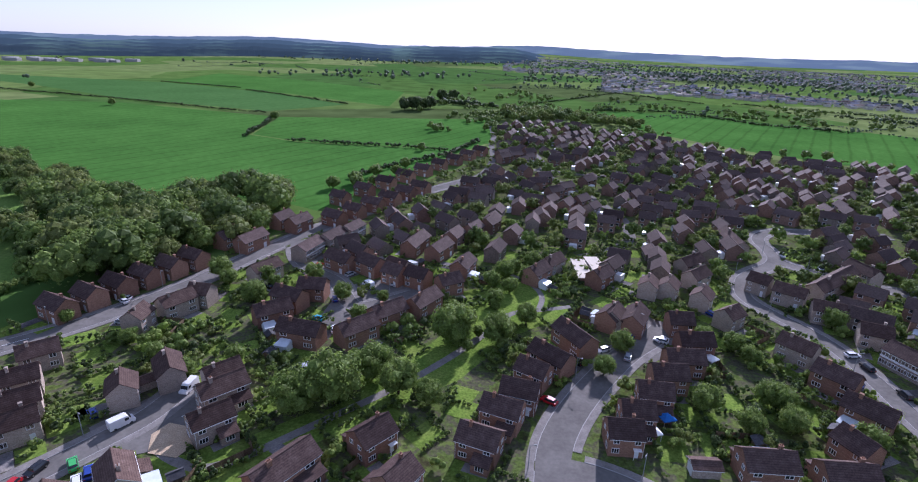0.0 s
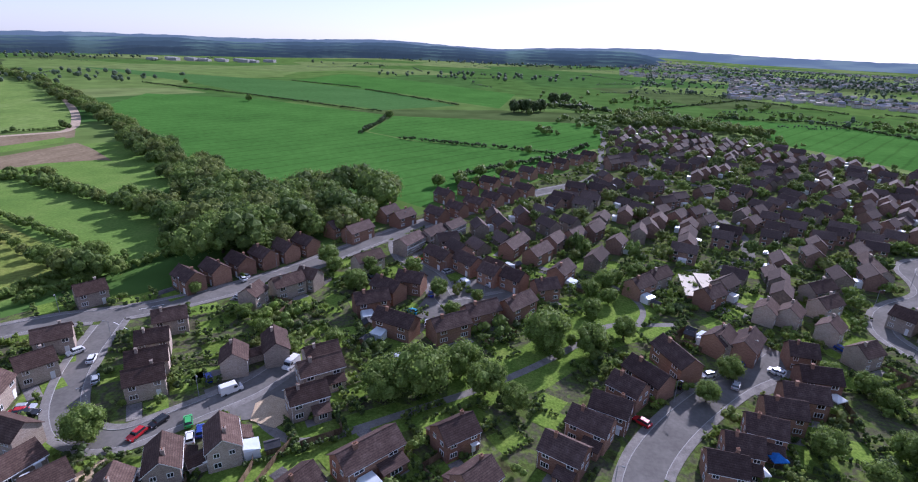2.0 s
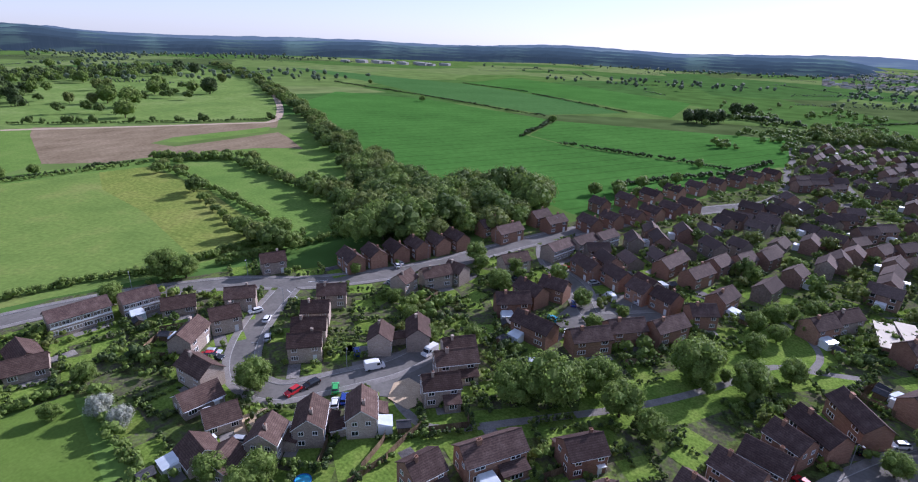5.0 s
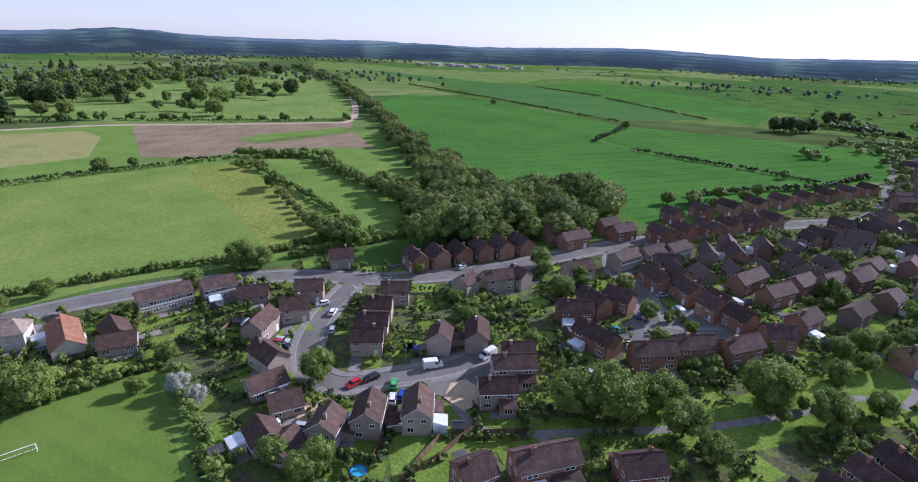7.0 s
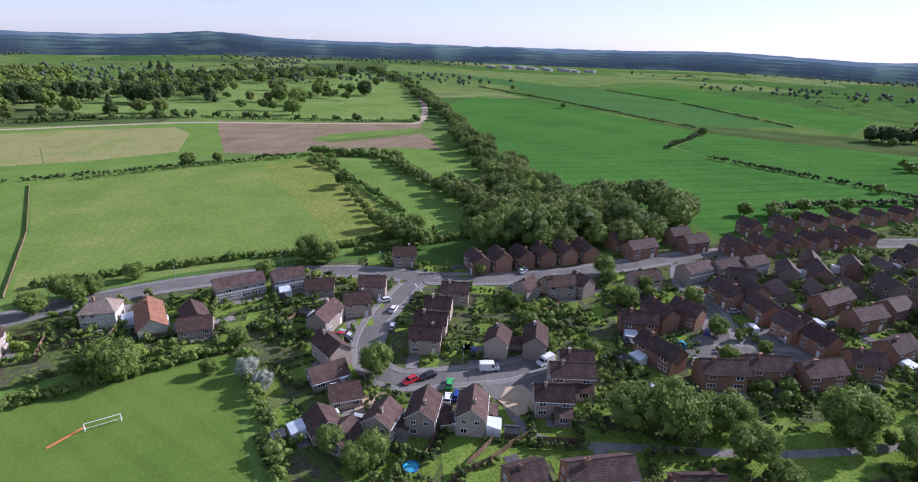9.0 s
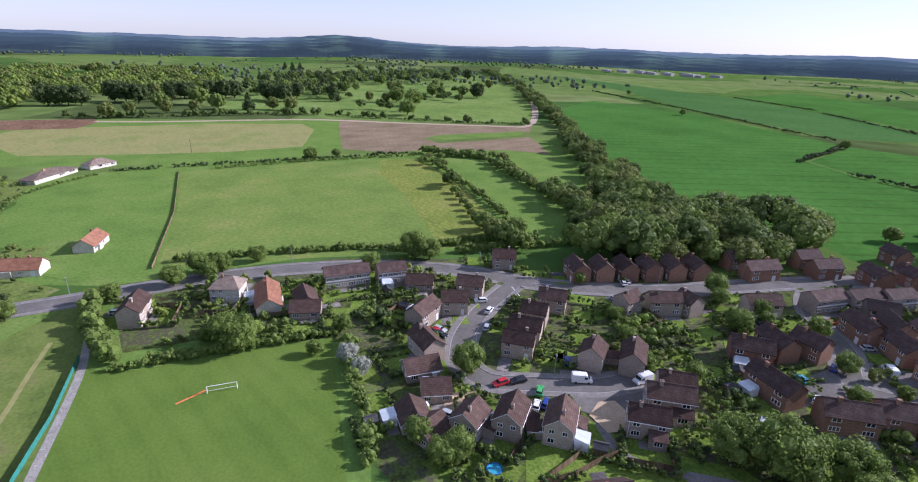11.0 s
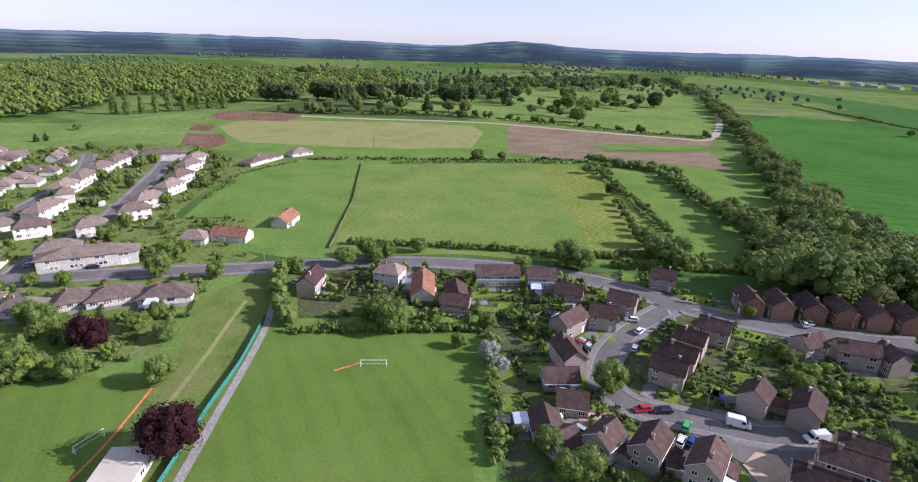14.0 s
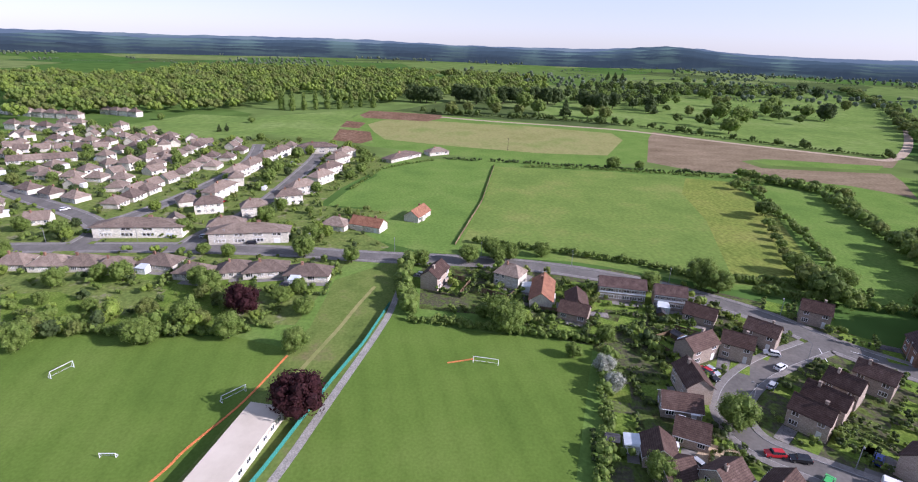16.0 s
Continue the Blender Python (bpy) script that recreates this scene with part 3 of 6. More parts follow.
def lump_cores(rng, lumps, shrink=0.8):
    """Low lumpy cores as vertex and triangle arrays."""
    global ICO
    if ICO is None:
        bm = bmesh.new()
        bmesh.ops.create_icosphere(bm, subdivisions=1, radius=1)
        ICO = (np.array([v.co[:] for v in bm.verts]), np.array([[v.index for v in f.verts] for f in bm.faces]))
        bm.free()
    V, F = [], []
    for k, (c, r) in enumerate(lumps):
        V.append(np.array(c) + ICO[0] * r * shrink * rng.uniform(0.85, 1.1, (len(ICO[0]), 1)))
        F.append(ICO[1] + k * len(ICO[0]))
    return np.concatenate(V), np.concatenate(F)


def foliage_mesh(name, rng, lumps, count, size, mat):
    q = leaves(rng, lumps, count, size)
    v, f = lump_cores(rng, lumps)
    faces = [tuple(t) for t in f.tolist()] + [(i, i + 1, i + 2, i + 3) for i in range(len(v), len(v) + len(q), 4)]
    me = bpy.data.meshes.new(name)
    me.from_pydata(np.concatenate([v, q]).tolist(), [], faces)
    me.materials.append(mat)
    me.update()
    return me


def crown_lumps(rng, h, wide, kind):
    """The lumps of a crown of height h, by kind of tree."""
    out = []
    if kind == "poplar":
        for i in range(14):
            k = i / 13
            out.append(((rng.uniform(-0.3, 0.3), rng.uniform(-0.3, 0.3), h * (0.12 + 0.84 * k)), wide * 0.5 * (1.1 - 0.75 * k ** 2) * rng.uniform(0.8, 1.1)))
    elif kind == "conifer":
        for i in range(18):
            k = (i / 17) ** 0.8
            w, rr = rng.uniform(0, 6.28), wide * 0.5 * (1 - k) * 0.75
            out.append(((rr * math.cos(w), rr * math.sin(w), h * (0.12 + 0.84 * k)), wide * 0.27 * (1.15 - 0.85 * k)))
    else:
        n = 26
        for i in range(n):
            z = 1 - 2 * (i + 0.5) / n
            w, q = i * 2.4 + rng.uniform(-0.4, 0.4), math.sqrt(1 - z * z)
            k = rng.uniform(0.55, 0.8)
            wob = rng.uniform(0.85, 1.15)
            out.append(((wide / 2 * k * q * math.cos(w) * wob, wide / 2 * k * q * math.sin(w) * wob, h * 0.53 + h * 0.42 * k * z), wide * rng.uniform(0.15, 0.23)))
        out.append(((0, 0, h * 0.55), wide * 0.3))
    return out


TREE_KINDS = dict(
    broadleaf=("leaf", 1.0, "full green broadleaf tree"), small=("leaf", 0.8, "slender young green tree"), pale=("leaf_pale", 0.95, "yellow-green leafy tree"),
    copper=("leaf_copper", 1.05, "dark purple copper beech tree"), blossom=("leaf_blossom", 1.0, "bush covered with white blossom"), poplar=("leaf", 0.3, "tall narrow green poplar"),
    conifer=("leaf_dark", 0.6, "dark green conifer"), dark=("leaf_dark", 0.95, "dark green broadleaf tree"), olive=("leaf_olive", 0.9, "olive green leafy tree"))
TREES, TREE_AT = {}, []


def tree_template(kind, variant, far=False):
    """A tree one unit (10 m) high: tapered trunk with limbs, and a crown of leaf sprays."""
    rng = np.random.default_rng(len(TREES) * 7 + 3)
    leaf, ratio, _ = TREE_KINDS[kind]
    t = new("tree")
    h, w = 10.0, 10.0 * ratio
    s = Shape().tube((0, 0, -0.3), (0.1, 0.05, h * 0.4), 0.32, 0.2, 7)
    part("trunk", s, M["bark"], t)
    for i in range(0 if far else 3):
        a = i * 2.1 + variant
        k = min(1, ratio)
        part("limb", Shape().tube((0.08, 0.04, h * 0.3), (w * 0.22 * math.cos(a), w * 0.22 * math.sin(a), h * 0.6), 0.14, 0.05, 5), M["bark"], t)
    part("crown", foliage_mesh("crown", rng, crown_lumps(rng, h, w, kind), (520 if far else 3300) if kind not in ("poplar", "conifer") else (420 if far else 900), (0.42 if far else 0.2) if kind != "poplar" else 0.3, M[leaf]), None, t)
    return t


def tree(kind, x, y, h, group="garden trees"):
    variant = len(TREE_AT) % 3
    far = math.hypot(x, y) > 260
    key = (kind, variant, far)
    s = h / 10
    m = pose(x, y, height(x, y) - 0.05, 0, 0, random.uniform(0, 360))
    if key not in TREES:
        TREES[key] = tree_template(kind, variant, far)
        ob = TREES[key]
        ob.matrix_basis = m @ Matrix.Diagonal((s, s, s, 1))
    else:
        k = s / TREES[key].scale[0]
        wide = random.uniform(0.9, 1.12)
        ob = copy_thing(TREES[key], m @ Matrix.Diagonal((k * wide, k / wide, k, 1)))
    ob.name = "bush" if kind == "blossom" else "tree"
    tagged(ob, TREE_KINDS[kind][2] + (" on a grass verge" if group == "park trees" else " among gardens" if group == "garden trees" else " in open grassland"), "bush" if kind == "blossom" else "tree", group)
    TREE_AT.append((x, y, h))
    return ob


def trees(kind, h, spots, group="garden trees"):
    for x, y in spots:
        tree(kind, x, y, h * random.uniform(0.88, 1.15), group)


def dome(rng, x, y, z, h, w, n):
    """The lumps of one woodland tree: a rounded crown of billows over a fuller middle."""
    own = [((x, y, z + h * 0.5), min(w * 0.34, h * 0.36))]
    spin = rng.uniform(0, 6.28)
    for i in range(n):
        up = 1 - 1.35 * (i + 0.5) / n
        a, q, k = spin + i * 2.4 + rng.uniform(-0.3, 0.3), math.sqrt(1 - up * up), rng.uniform(0.62, 0.8)
        own.append(((x + w / 2 * k * q * math.cos(a), y + w / 2 * k * q * math.sin(a), z + h * 0.52 + h * 0.45 * k * up), w * rng.uniform(0.15, 0.23)))
    return own


def thicket(name, spots, mat, label, category, per=26, leaf=0.3, kind="stuff", crowns=0):
    """One joined mass of bushes or woodland: spots of x, y, height, width; crowns: billows to a rounded crown."""
    rng = np.random.default_rng(len(spots) + 11)
    lumps = []
    Q = []
    for x, y, h, w in spots:
        z = height(x, y)
        if crowns:
            own = dome(rng, x, y, z, h, w, crowns)
        else:
            own = []
            for i in range(2 if not per else 5 if h < 5 else 9):
                a, k = rng.uniform(0, 6.28), rng.uniform(0.1, 0.34)
                own.append(((x + w * k * math.cos(a), y + w * k * math.sin(a), z + h * rng.uniform(0.3, 0.78)), min(w * 0.34, h * 0.38) * rng.uniform(0.65, 1.1)))
        lumps += own
        if per:
            Q.append(leaves(rng, own, per, leaf * (0.5 + h * 0.1), 0.17 if crowns else 0.24))
    v, f = lump_cores(rng, lumps, 0.78 if per else 0.95)
    faces = f.tolist()
    if Q:
        q = np.concatenate(Q)
        faces = faces + np.arange(len(v), len(v) + len(q)).reshape(-1, 4).tolist()
        v = np.concatenate([v, q])
    me = bpy.data.meshes.new(name)
    me.from_pydata(v.tolist(), [], faces)
    me.materials.append(M[mat])
    me.update()
    return tagged(new(name, me), label, category, kind=kind)


def hedge(where, width, high, line):
    """A grown-out hedge along a line, uneven in height and width."""
    spots = []
    d = math.hypot(*line[0])
    for p in resample(line, 1.6 if d < 200 else 2.6, False):
        k = 0.75 + 0.5 * abs(noise.noise((p.x / 9, p.y / 9, 1.7)) * 1.8)
        if random.random() < 0.06:
            continue
        spots.append((p.x + random.uniform(-0.4, 0.4) * width * 0.5, p.y + random.uniform(-0.4, 0.4) * width * 0.5, high * k * random.uniform(0.85, 1.15), width * 1.35 * random.uniform(0.85, 1.2)))
    thicket("hedge", spots, "leaf" if where in ("garden", "lane") else "leaf_dark" if where == "field" else "leaf", f"uneven green {where} hedge of mixed bushes", "hedge", per=46 if d < 200 else 18, leaf=0.26)


def fill(poly, step, jitter=0.45):
    xs, ys = [p[0] for p in poly], [p[1] for p in poly]
    y = min(ys)
    while y < max(ys):
        x = min(xs)
        while x < max(xs):
            p = (x + random.uniform(-jitter, jitter) * step, y + random.uniform(-jitter, jitter) * step)
            if inside(p, poly):
                yield p
            x += step
        y += step


# ---- vehicles and small things ----
VEHICLES = {}


def vehicle_template(kind, colour):
    """A parked car or van: body with bonnet and arches, glasshouse, wheels with rims, lamps, plates left blank."""
    c = new(kind)
    if kind == "van":
        L, W, H0, H1 = 5.0, 1.95, 0.95, 2.3
        prof = [(-2.5, 0.35), (2.35, 0.35), (2.5, 0.6), (2.45, 1.05), (1.75, 1.2), (1.2, 2.1), (0.9, 2.3), (-2.35, 2.35), (-2.5, 2.1)]
    else:
        L, W, H0, H1 = 4.1, 1.72, 0.85, 1.45
        prof = [(-2.0, 0.32), (2.0, 0.32), (2.07, 0.55), (1.98, 0.78), (1.0, 0.95), (0.95, 0.95), (-1.9, 0.98), (-2.05, 0.8)]
    s = Shape()
    for y in (-W / 2, W / 2):
        q = [(x, y * (1 if z < 1.2 else 0.93), z) for x, z in prof]
        s.face(q if y < 0 else q[::-1])
    for (x0, z0), (x1, z1) in zip(prof, prof[1:] + prof[:1]):
        k0, k1 = (1 if z0 < 1.2 else 0.93), (1 if z1 < 1.2 else 0.93)
        s.face([(x0, -W / 2 * k0, z0), (x0, W / 2 * k0, z0), (x1, W / 2 * k1, z1), (x1, -W / 2 * k1, z1)])
    part("body", s, M["car_" + colour], c)
    if kind == "van":
        part("windscreen", Shape().box(1.3, -0.8, 1.28, 1.75, 0.8, 1.95, taper=0.05), M["glass"], c)
        for y in (-0.95, 0.95):
            part("side_window", Shape().box(0.45, y - 0.02, 1.3, 1.25, y + 0.02, 1.9), M["glass"], c)
    else:
        part("glasshouse", Shape().box(-1.75, -0.8, 0.93, 0.95, 0.8, 1.4, taper=0.22), M["glass"], c)
        part("roof", Shape().box(-1.5, -0.6, 1.39, 0.55, 0.6, 1.46, taper=0.05), M["car_" + colour], c)
    for x in (-L * 0.31, L * 0.31):
        for y in (-W / 2 + 0.08, W / 2 - 0.08):
            sg = 1 if y > 0 else -1
            w = part("wheel", Shape().tube((x, y - sg * 0.1, 0.31), (x, y + sg * 0.1, 0.31), 0.31, 0.31, 12), M["rubber"], c)
            part("rim", Shape().tube((x, y, 0.31), (x, y + sg * 0.115, 0.31), 0.19, 0.17, 8), M["chrome"], w)
    for y in (-0.6, 0.6):
        part("headlight", Shape().box(L / 2 - 0.12, y - 0.2, 0.6, L / 2 + 0.02, y + 0.2, 0.74), M["pale_glass"], c)
        part("tail_light", Shape().box(-L / 2 - 0.03, y - 0.14, 0.65, -L / 2 + 0.12, y + 0.14, 0.85), M["door_red"], c)
    return c


def vehicle(kind, colour, x, y, heading):
    key = (kind, colour)
    if key not in VEHICLES:
        VEHICLES[key] = vehicle_template(kind, colour)
        ob = VEHICLES[key]
        ob.matrix_basis = pose(x, y, 0.08, 0, 0, heading)
    else:
        ob = copy_thing(VEHICLES[key], pose(x, y, 0.08, 0, 0, heading))
    ob.name = kind
    return tagged(ob, f"{colour} {'panel van' if kind == 'van' else 'family car'} parked on asphalt", kind, "parked vehicles")


def goal(a, b, high, deep):
    """A white tubular football goal between two ground points."""
    a, b = Vector((*a, 0)), Vector((*b, 0))
    d = (b - a).normalized()
    n = Vector((-d.y, d.x, 0)) * deep
    g = new("football_goal")
    up = Vector((0, 0, high))
    for p, q, name in ((a, a + up, "post"), (b, b + up, "post"), (a + up, b + up, "crossbar"), (a + n, b + n, "ground_bar"), (a, a + n, "ground_bar"), (b, b + n, "ground_bar"), (a + up, a + n, "stay"), (b + up, b + n, "stay")):
        part(name, Shape().tube(p, q, 0.07, 0.07, 6), M["white"], g)
    return tagged(g, "white metal football goal standing on mown grass", "goal", "football goals")


def fence(line, high, mat, label, name="fence", gap=1.83):
    """Posts and panels along a line, each a part of its own; the meshes are shared."""
    f = new(name)
    post = Shape().box(-0.05, -0.05, 0, 0.05, 0.05, high + 0.08).mesh("post", [M[mat]])
    s, rows = Shape(), 12
    for i in range(rows + 1):  # overlapping boards
        z, y = 0.05 + (high - 0.05) * i / rows, 0.035 if i % 2 else 0.005
        s.v.extend([(0.05, -y, z), (gap - 0.05, -y, z), (0.05, y, z), (gap - 0.05, y, z)])
    for i in range(rows):
        k = i * 4
        for q in ((k, k + 1, k + 5, k + 4), (k + 3, k + 2, k + 6, k + 7), (k + 2, k, k + 4, k + 6), (k + 1, k + 3, k + 7, k + 5)):
            s.f.append(q)
            s.m.append(0)
    panel = s.mesh("panel", [M[mat]])
    pts = resample(line, gap, False)
    for p, q in zip(pts, pts[1:]):
        d = q - p
        if d.length < 0.3:
            continue
        a = math.degrees(math.atan2(d.y, d.x))
        part("post", post, None, f, at=pose(p.x, p.y, 0, 0, 0, a))
        part("panel", panel, None, f, at=pose(p.x, p.y, 0, 0, 0, a) @ Matrix.Diagonal((d.length / gap, 1, 1, 1)))
    return tagged(f, label, "fence")


def street_lamp(x, y, heading):
    l = new("street_lamp")
    part("pole", Shape().tube((0, 0, -0.1), (0, 0, 6), 0.09, 0.055, 8), M["pole"], l)
    part("arm", Shape().tube((0, 0, 5.95), (0.9, 0, 6.15), 0.04, 0.035, 6), M["pole"], l)
    part("lantern", Shape().box(0.7, -0.12, 6.06, 1.3, 0.12, 6.24, taper=0.04), M["pole"], l)
    l.matrix_basis = pose(x, y, 0.15, 0, 0, heading)
    return tagged(l, "grey steel street lamp on the pavement", "street lamp", "street lamps")


def shed(x, y, heading, big=1.0):
    s = new("shed")
    part("wall", wall_shape(2.6 * big, 1.9 * big, 1.8, 2.3, False), M["wood"], s)
    part("roof", roof_shape(2.6 * big, 1.9 * big, 1.8, 2.3, False), [M["felt"], M["felt"]], s)
    part("door", Shape().box(-0.4, -0.98 * big, 0.02, 0.4, -0.93 * big, 1.7), M["wood"], s)
    s.matrix_basis = pose(x, y, 0, 0, 0, heading)
    return tagged(s, "small wooden garden shed with a felt roof", "shed", "garden sheds")


def conservatory(x, y, heading):
    c = new("conservatory")
    part("base", Shape().box(-1.8, -1.5, -0.2, 1.8, 1.5, 0.6), M["white"], c)
    for i in range(6):
        part("side_window", Shape().box(-1.75 + i * 0.6, -1.48, 0.6, -1.25 + i * 0.6, -1.42, 2.1), M["pale_glass"], c)
    part("frame", Shape().box(-1.8, -1.4, 0.6, -1.72, 1.5, 2.15).box(1.72, -1.4, 0.6, 1.8, 1.5, 2.15).box(-1.8, -1.5, 2.08, 1.8, -1.38, 2.18), M["white"], c)
    s = Shape()
    s.face([(-1.9, -1.6, 2.18), (1.9, -1.6, 2.18), (1.5, 1.5, 2.75), (-1.5, 1.5, 2.75)])
    s.face([(-1.9, -1.6, 2.14), (-1.5, 1.5, 2.71), (1.5, 1.5, 2.71), (1.9, -1.6, 2.14)])
    s.face([(-1.9, -1.6, 2.18), (-1.5, 1.5, 2.75), (-1.9, 1.5, 2.18)])
    s.face([(1.9, -1.6, 2.18), (1.9, 1.5, 2.18), (1.5, 1.5, 2.75)])
    part("roof", s, M["pale_glass"], c, "pale translucent panelled roof")
    c.matrix_basis = pose(x, y, 0, 0, 0, heading)
    return tagged(c, "white framed conservatory against a house wall", "conservatory", "conservatories")


# ---- fields ----
sheet("field", [(-536, 605.5), (-390.7, 616.4), (-188.8, 544.9), (-175, 438.8), (-125.7, 412.2), (-44.3, 404.8), (19, 433.5), (-9, 377.8), (-68, 242), (-95, 258), (-128, 258), (-150, 245), (-182, 262), (-234, 290), (-345, 372), (-470, 460)], "crop", 0.03, "large field of bright green young crop with tramlines")
sheet("field", [(-184, 542.8), (32.1, 575.2), (23, 433.5), (-44.3, 407.1), (-123, 414), (-172.5, 440.4)], "crop", 0.04, "field of bright green young crop beyond a hedge")
sheet("field", [(-1010.8, 966.1), (-605.6, 776.7), (-419.6, 661.2), (-209.6, 583.4), (-143.6, 661.7), (-243.1, 757.5), (-474.8, 880.9)], "crop_far", 0.05, "far field of green young crop")
sheet("field", [(-487.7, 904.4), (-237.5, 764.9), (-89.2, 659.3), (-91.5, 849.3), (-273, 996.6), (-490.1, 1114)], "crop", 0.06, "far field of deep green crop")
sheet("field", [(158, 675.5), (258.1, 672.6), (455.9, 542.5), (317.1, 367.3), (239.4, 428), (175.1, 522.6)], "crop", 0.05, "flat field of deep green crop behind the estate")
sheet("field", [(-336, 43), (-328, 117), (-308.4, 186.5), (-251.7, 174.7), (-167.4, 146.5), (-153.1, 141.4), (-163.3, 97.7), (-178.2, 58), (-193.2, 14), (-255, 29)], "pasture", 0.03, "rough pasture with yellow buttercup patches")
sheet("field", [(-284.7, 199.9), (-262.5, 223), (-164.7, 197.7), (-145.2, 164), (-163.3, 151.3), (-219.2, 174.5)], "pasture_green", 0.03, "small green paddock between hedges")
sheet("field", [(-338.1, -16.1), (-346, 44), (-255, 28), (-194, 12.3), (-193.2, -7.9), (-205.7, -18.1), (-238.4, -10.2), (-243.5, -46.8), (-275.8, -40.5)], "pasture_green", 0.1, "green paddock with long grass beside a lane")
sheet("field", [(-539.6, -42.7), (-532.9, -0.3), (-522.4, 44.7), (-514.7, 92.8), (-484.6, 165.6), (-449.5, 164.3), (-381.3, 130.4), (-383.5, 79.9), (-403.4, 14.9), (-424.4, -36), (-457.7, -48.2), (-499.7, -58.9)], "stubble", 0.065, "pale straw-coloured grass field")
sheet("field", [(-525, -80), (-600, -72), (-578, 10), (-540, 100), (-500.5, 204), (-481.1, 201.6), (-366, 158), (-345, 120), (-352, 60), (-372, 10), (-395, -48), (-440, -85)], "pasture_green", 0.02, "green grass margin round a pale field")
sheet("field", [(-526.6, -167.2), (-609.5, -75), (-543.8, -80.5), (-406.2, -42.3), (-398, -15.2), (-423.4, -99.1), (-443.3, -150.9)], "golf", 0.03, "short pale green field beside the village")
sheet("field", [(-455.9, -257.7), (-534.4, -231), (-525.5, -172.5), (-417.7, -138), (-400.4, -170.9)], "golf", 0.03, "short pale green field beside the car park")
sheet("bare_earth", [(-464.9, 192.6), (-498.9, 209.6), (-448.1, 257.7), (-401.2, 333.8), (-386.3, 357.1), (-360.9, 331.3), (-375.8, 287.6), (-382.7, 249.6), (-373.1, 226.7), (-350.5, 229.4), (-345.6, 265.4), (-342.1, 314.9), (-318.5, 303.4), (-276.7, 276.8), (-286.2, 274.3), (-305.9, 257.7), (-316.9, 228.5), (-331.3, 202.1), (-336.6, 176), (-361.3, 152.5)], "soil", 0.04, "bare brown disturbed earth", "earth")
sheet("field", [(-300, 190), (-330, 190), (-345, 300), (-320, 330), (-215, 262), (-195, 215)], "pasture_green", 0.024, "rough green grass between earth and wood")
sheet("grass_strip", [(-373, 235), (-378.5, 252.9), (-367.7, 330.4), (-351.6, 313.3), (-359.8, 240.8)], "pasture_green", 0.075, "green strip of grass between bare earth")
sheet("bare_earth", [(-559.6, -74.4), (-597.4, -68), (-578.6, 10.1), (-554.5, 11.6), (-527.5, -4.7), (-540.7, -66.6)], "red_soil", 0.075, "strip of bare red-brown earth", "earth")
sheet("bare_earth", [(-481.3, -80.9), (-518.3, -80.8), (-509, -61.6), (-475.2, -63.4)], "red_soil", 0.08, "patch of bare red-brown earth", "earth")
sheet("bare_earth", [(-416, -76.1), (-468.8, -79.2), (-459, -51.7), (-419.6, -45.2), (-403.4, -52.8)], "red_soil", 0.085, "patch of bare red-brown earth", "earth")
sheet("golf_course", [(-552.1, 193.1), (-493.1, 202.7), (-456.9, 281.5), (-396.1, 366.8), (-566.6, 522.6), (-977.5, 782), (-1035, 483), (-989, 276), (-594.9, 110.1)], "golf", 0.025, "pale green mown golf course", "golf course")
sheet("playing_field", [(-138, -9.2), (-130.9, 0), (-120.5, 47.7), (-55.2, 25.3), (-46, -27.6), (-73.7, -25.3), (-94.3, -19.5)], "pitch", 0.03, "mown green football field")
sheet("playing_field", [(-103.5, -126.5), (-128.8, -101.2), (-124.2, -78.4), (-123.2, -48.6), (-117.1, -31.7), (-96.6, -35.1), (-57.5, -46), (-46, -80.5), (-69, -126.5)], "pitch", 0.032, "mown green football field with goals")
sheet("grass_strip", [(-117.1, -32.8), (-129.1, -29.9), (-159.8, -28.7), (-175.9, -11.6), (-175.9, -2.3), (-143.5, -7.8), (-94.3, -19.5), (-51.7, -29.9), (-51.7, -46), (-95.9, -36.6)], "rough_grass", 0.036, "worn strip of rough grass")
tagged(part("farm_track", ribbon([(-562.8, 9.6), (-554.8, 23.4), (-536.6, 70.9), (-525.3, 121.6), (-509.5, 174.1), (-492.4, 203.8), (-448.1, 257.7), (-398.3, 331.5), (-381.7, 349.5), (-438.6, 410), (-523.8, 483.4), (-647.7, 582)], 7, 0.12), M["track"]), "pale bare dirt farm track", "track", kind="structure")
sheet("field", [(-362, 30), (-345, 140), (-318, 215), (-200, 215), (-140, 172), (-150, 120), (-178, 60), (-186, 0), (-205, -30), (-345, -30)], "pasture_green", 0.012, "rough grass margins of the pastures")
tagged(part("worn_path", ribbon([(-96, -31), (-107.5, -27.8), (-118.3, -24.8), (-129.1, -21.6), (-141.2, -18.9), (-155.3, -14.9)], 1.2, 0.062), M["stubble"]), "worn bare line across rough grass", "path", kind="structure")
sheet("field", [(-118, -50), (-165, -45), (-184, -20), (-184, 12), (-122, 54), (-108, 54), (-60, 30), (-40, -30), (-60, -50)], "pasture_green", 0.013, "grass margins round the playing fields")
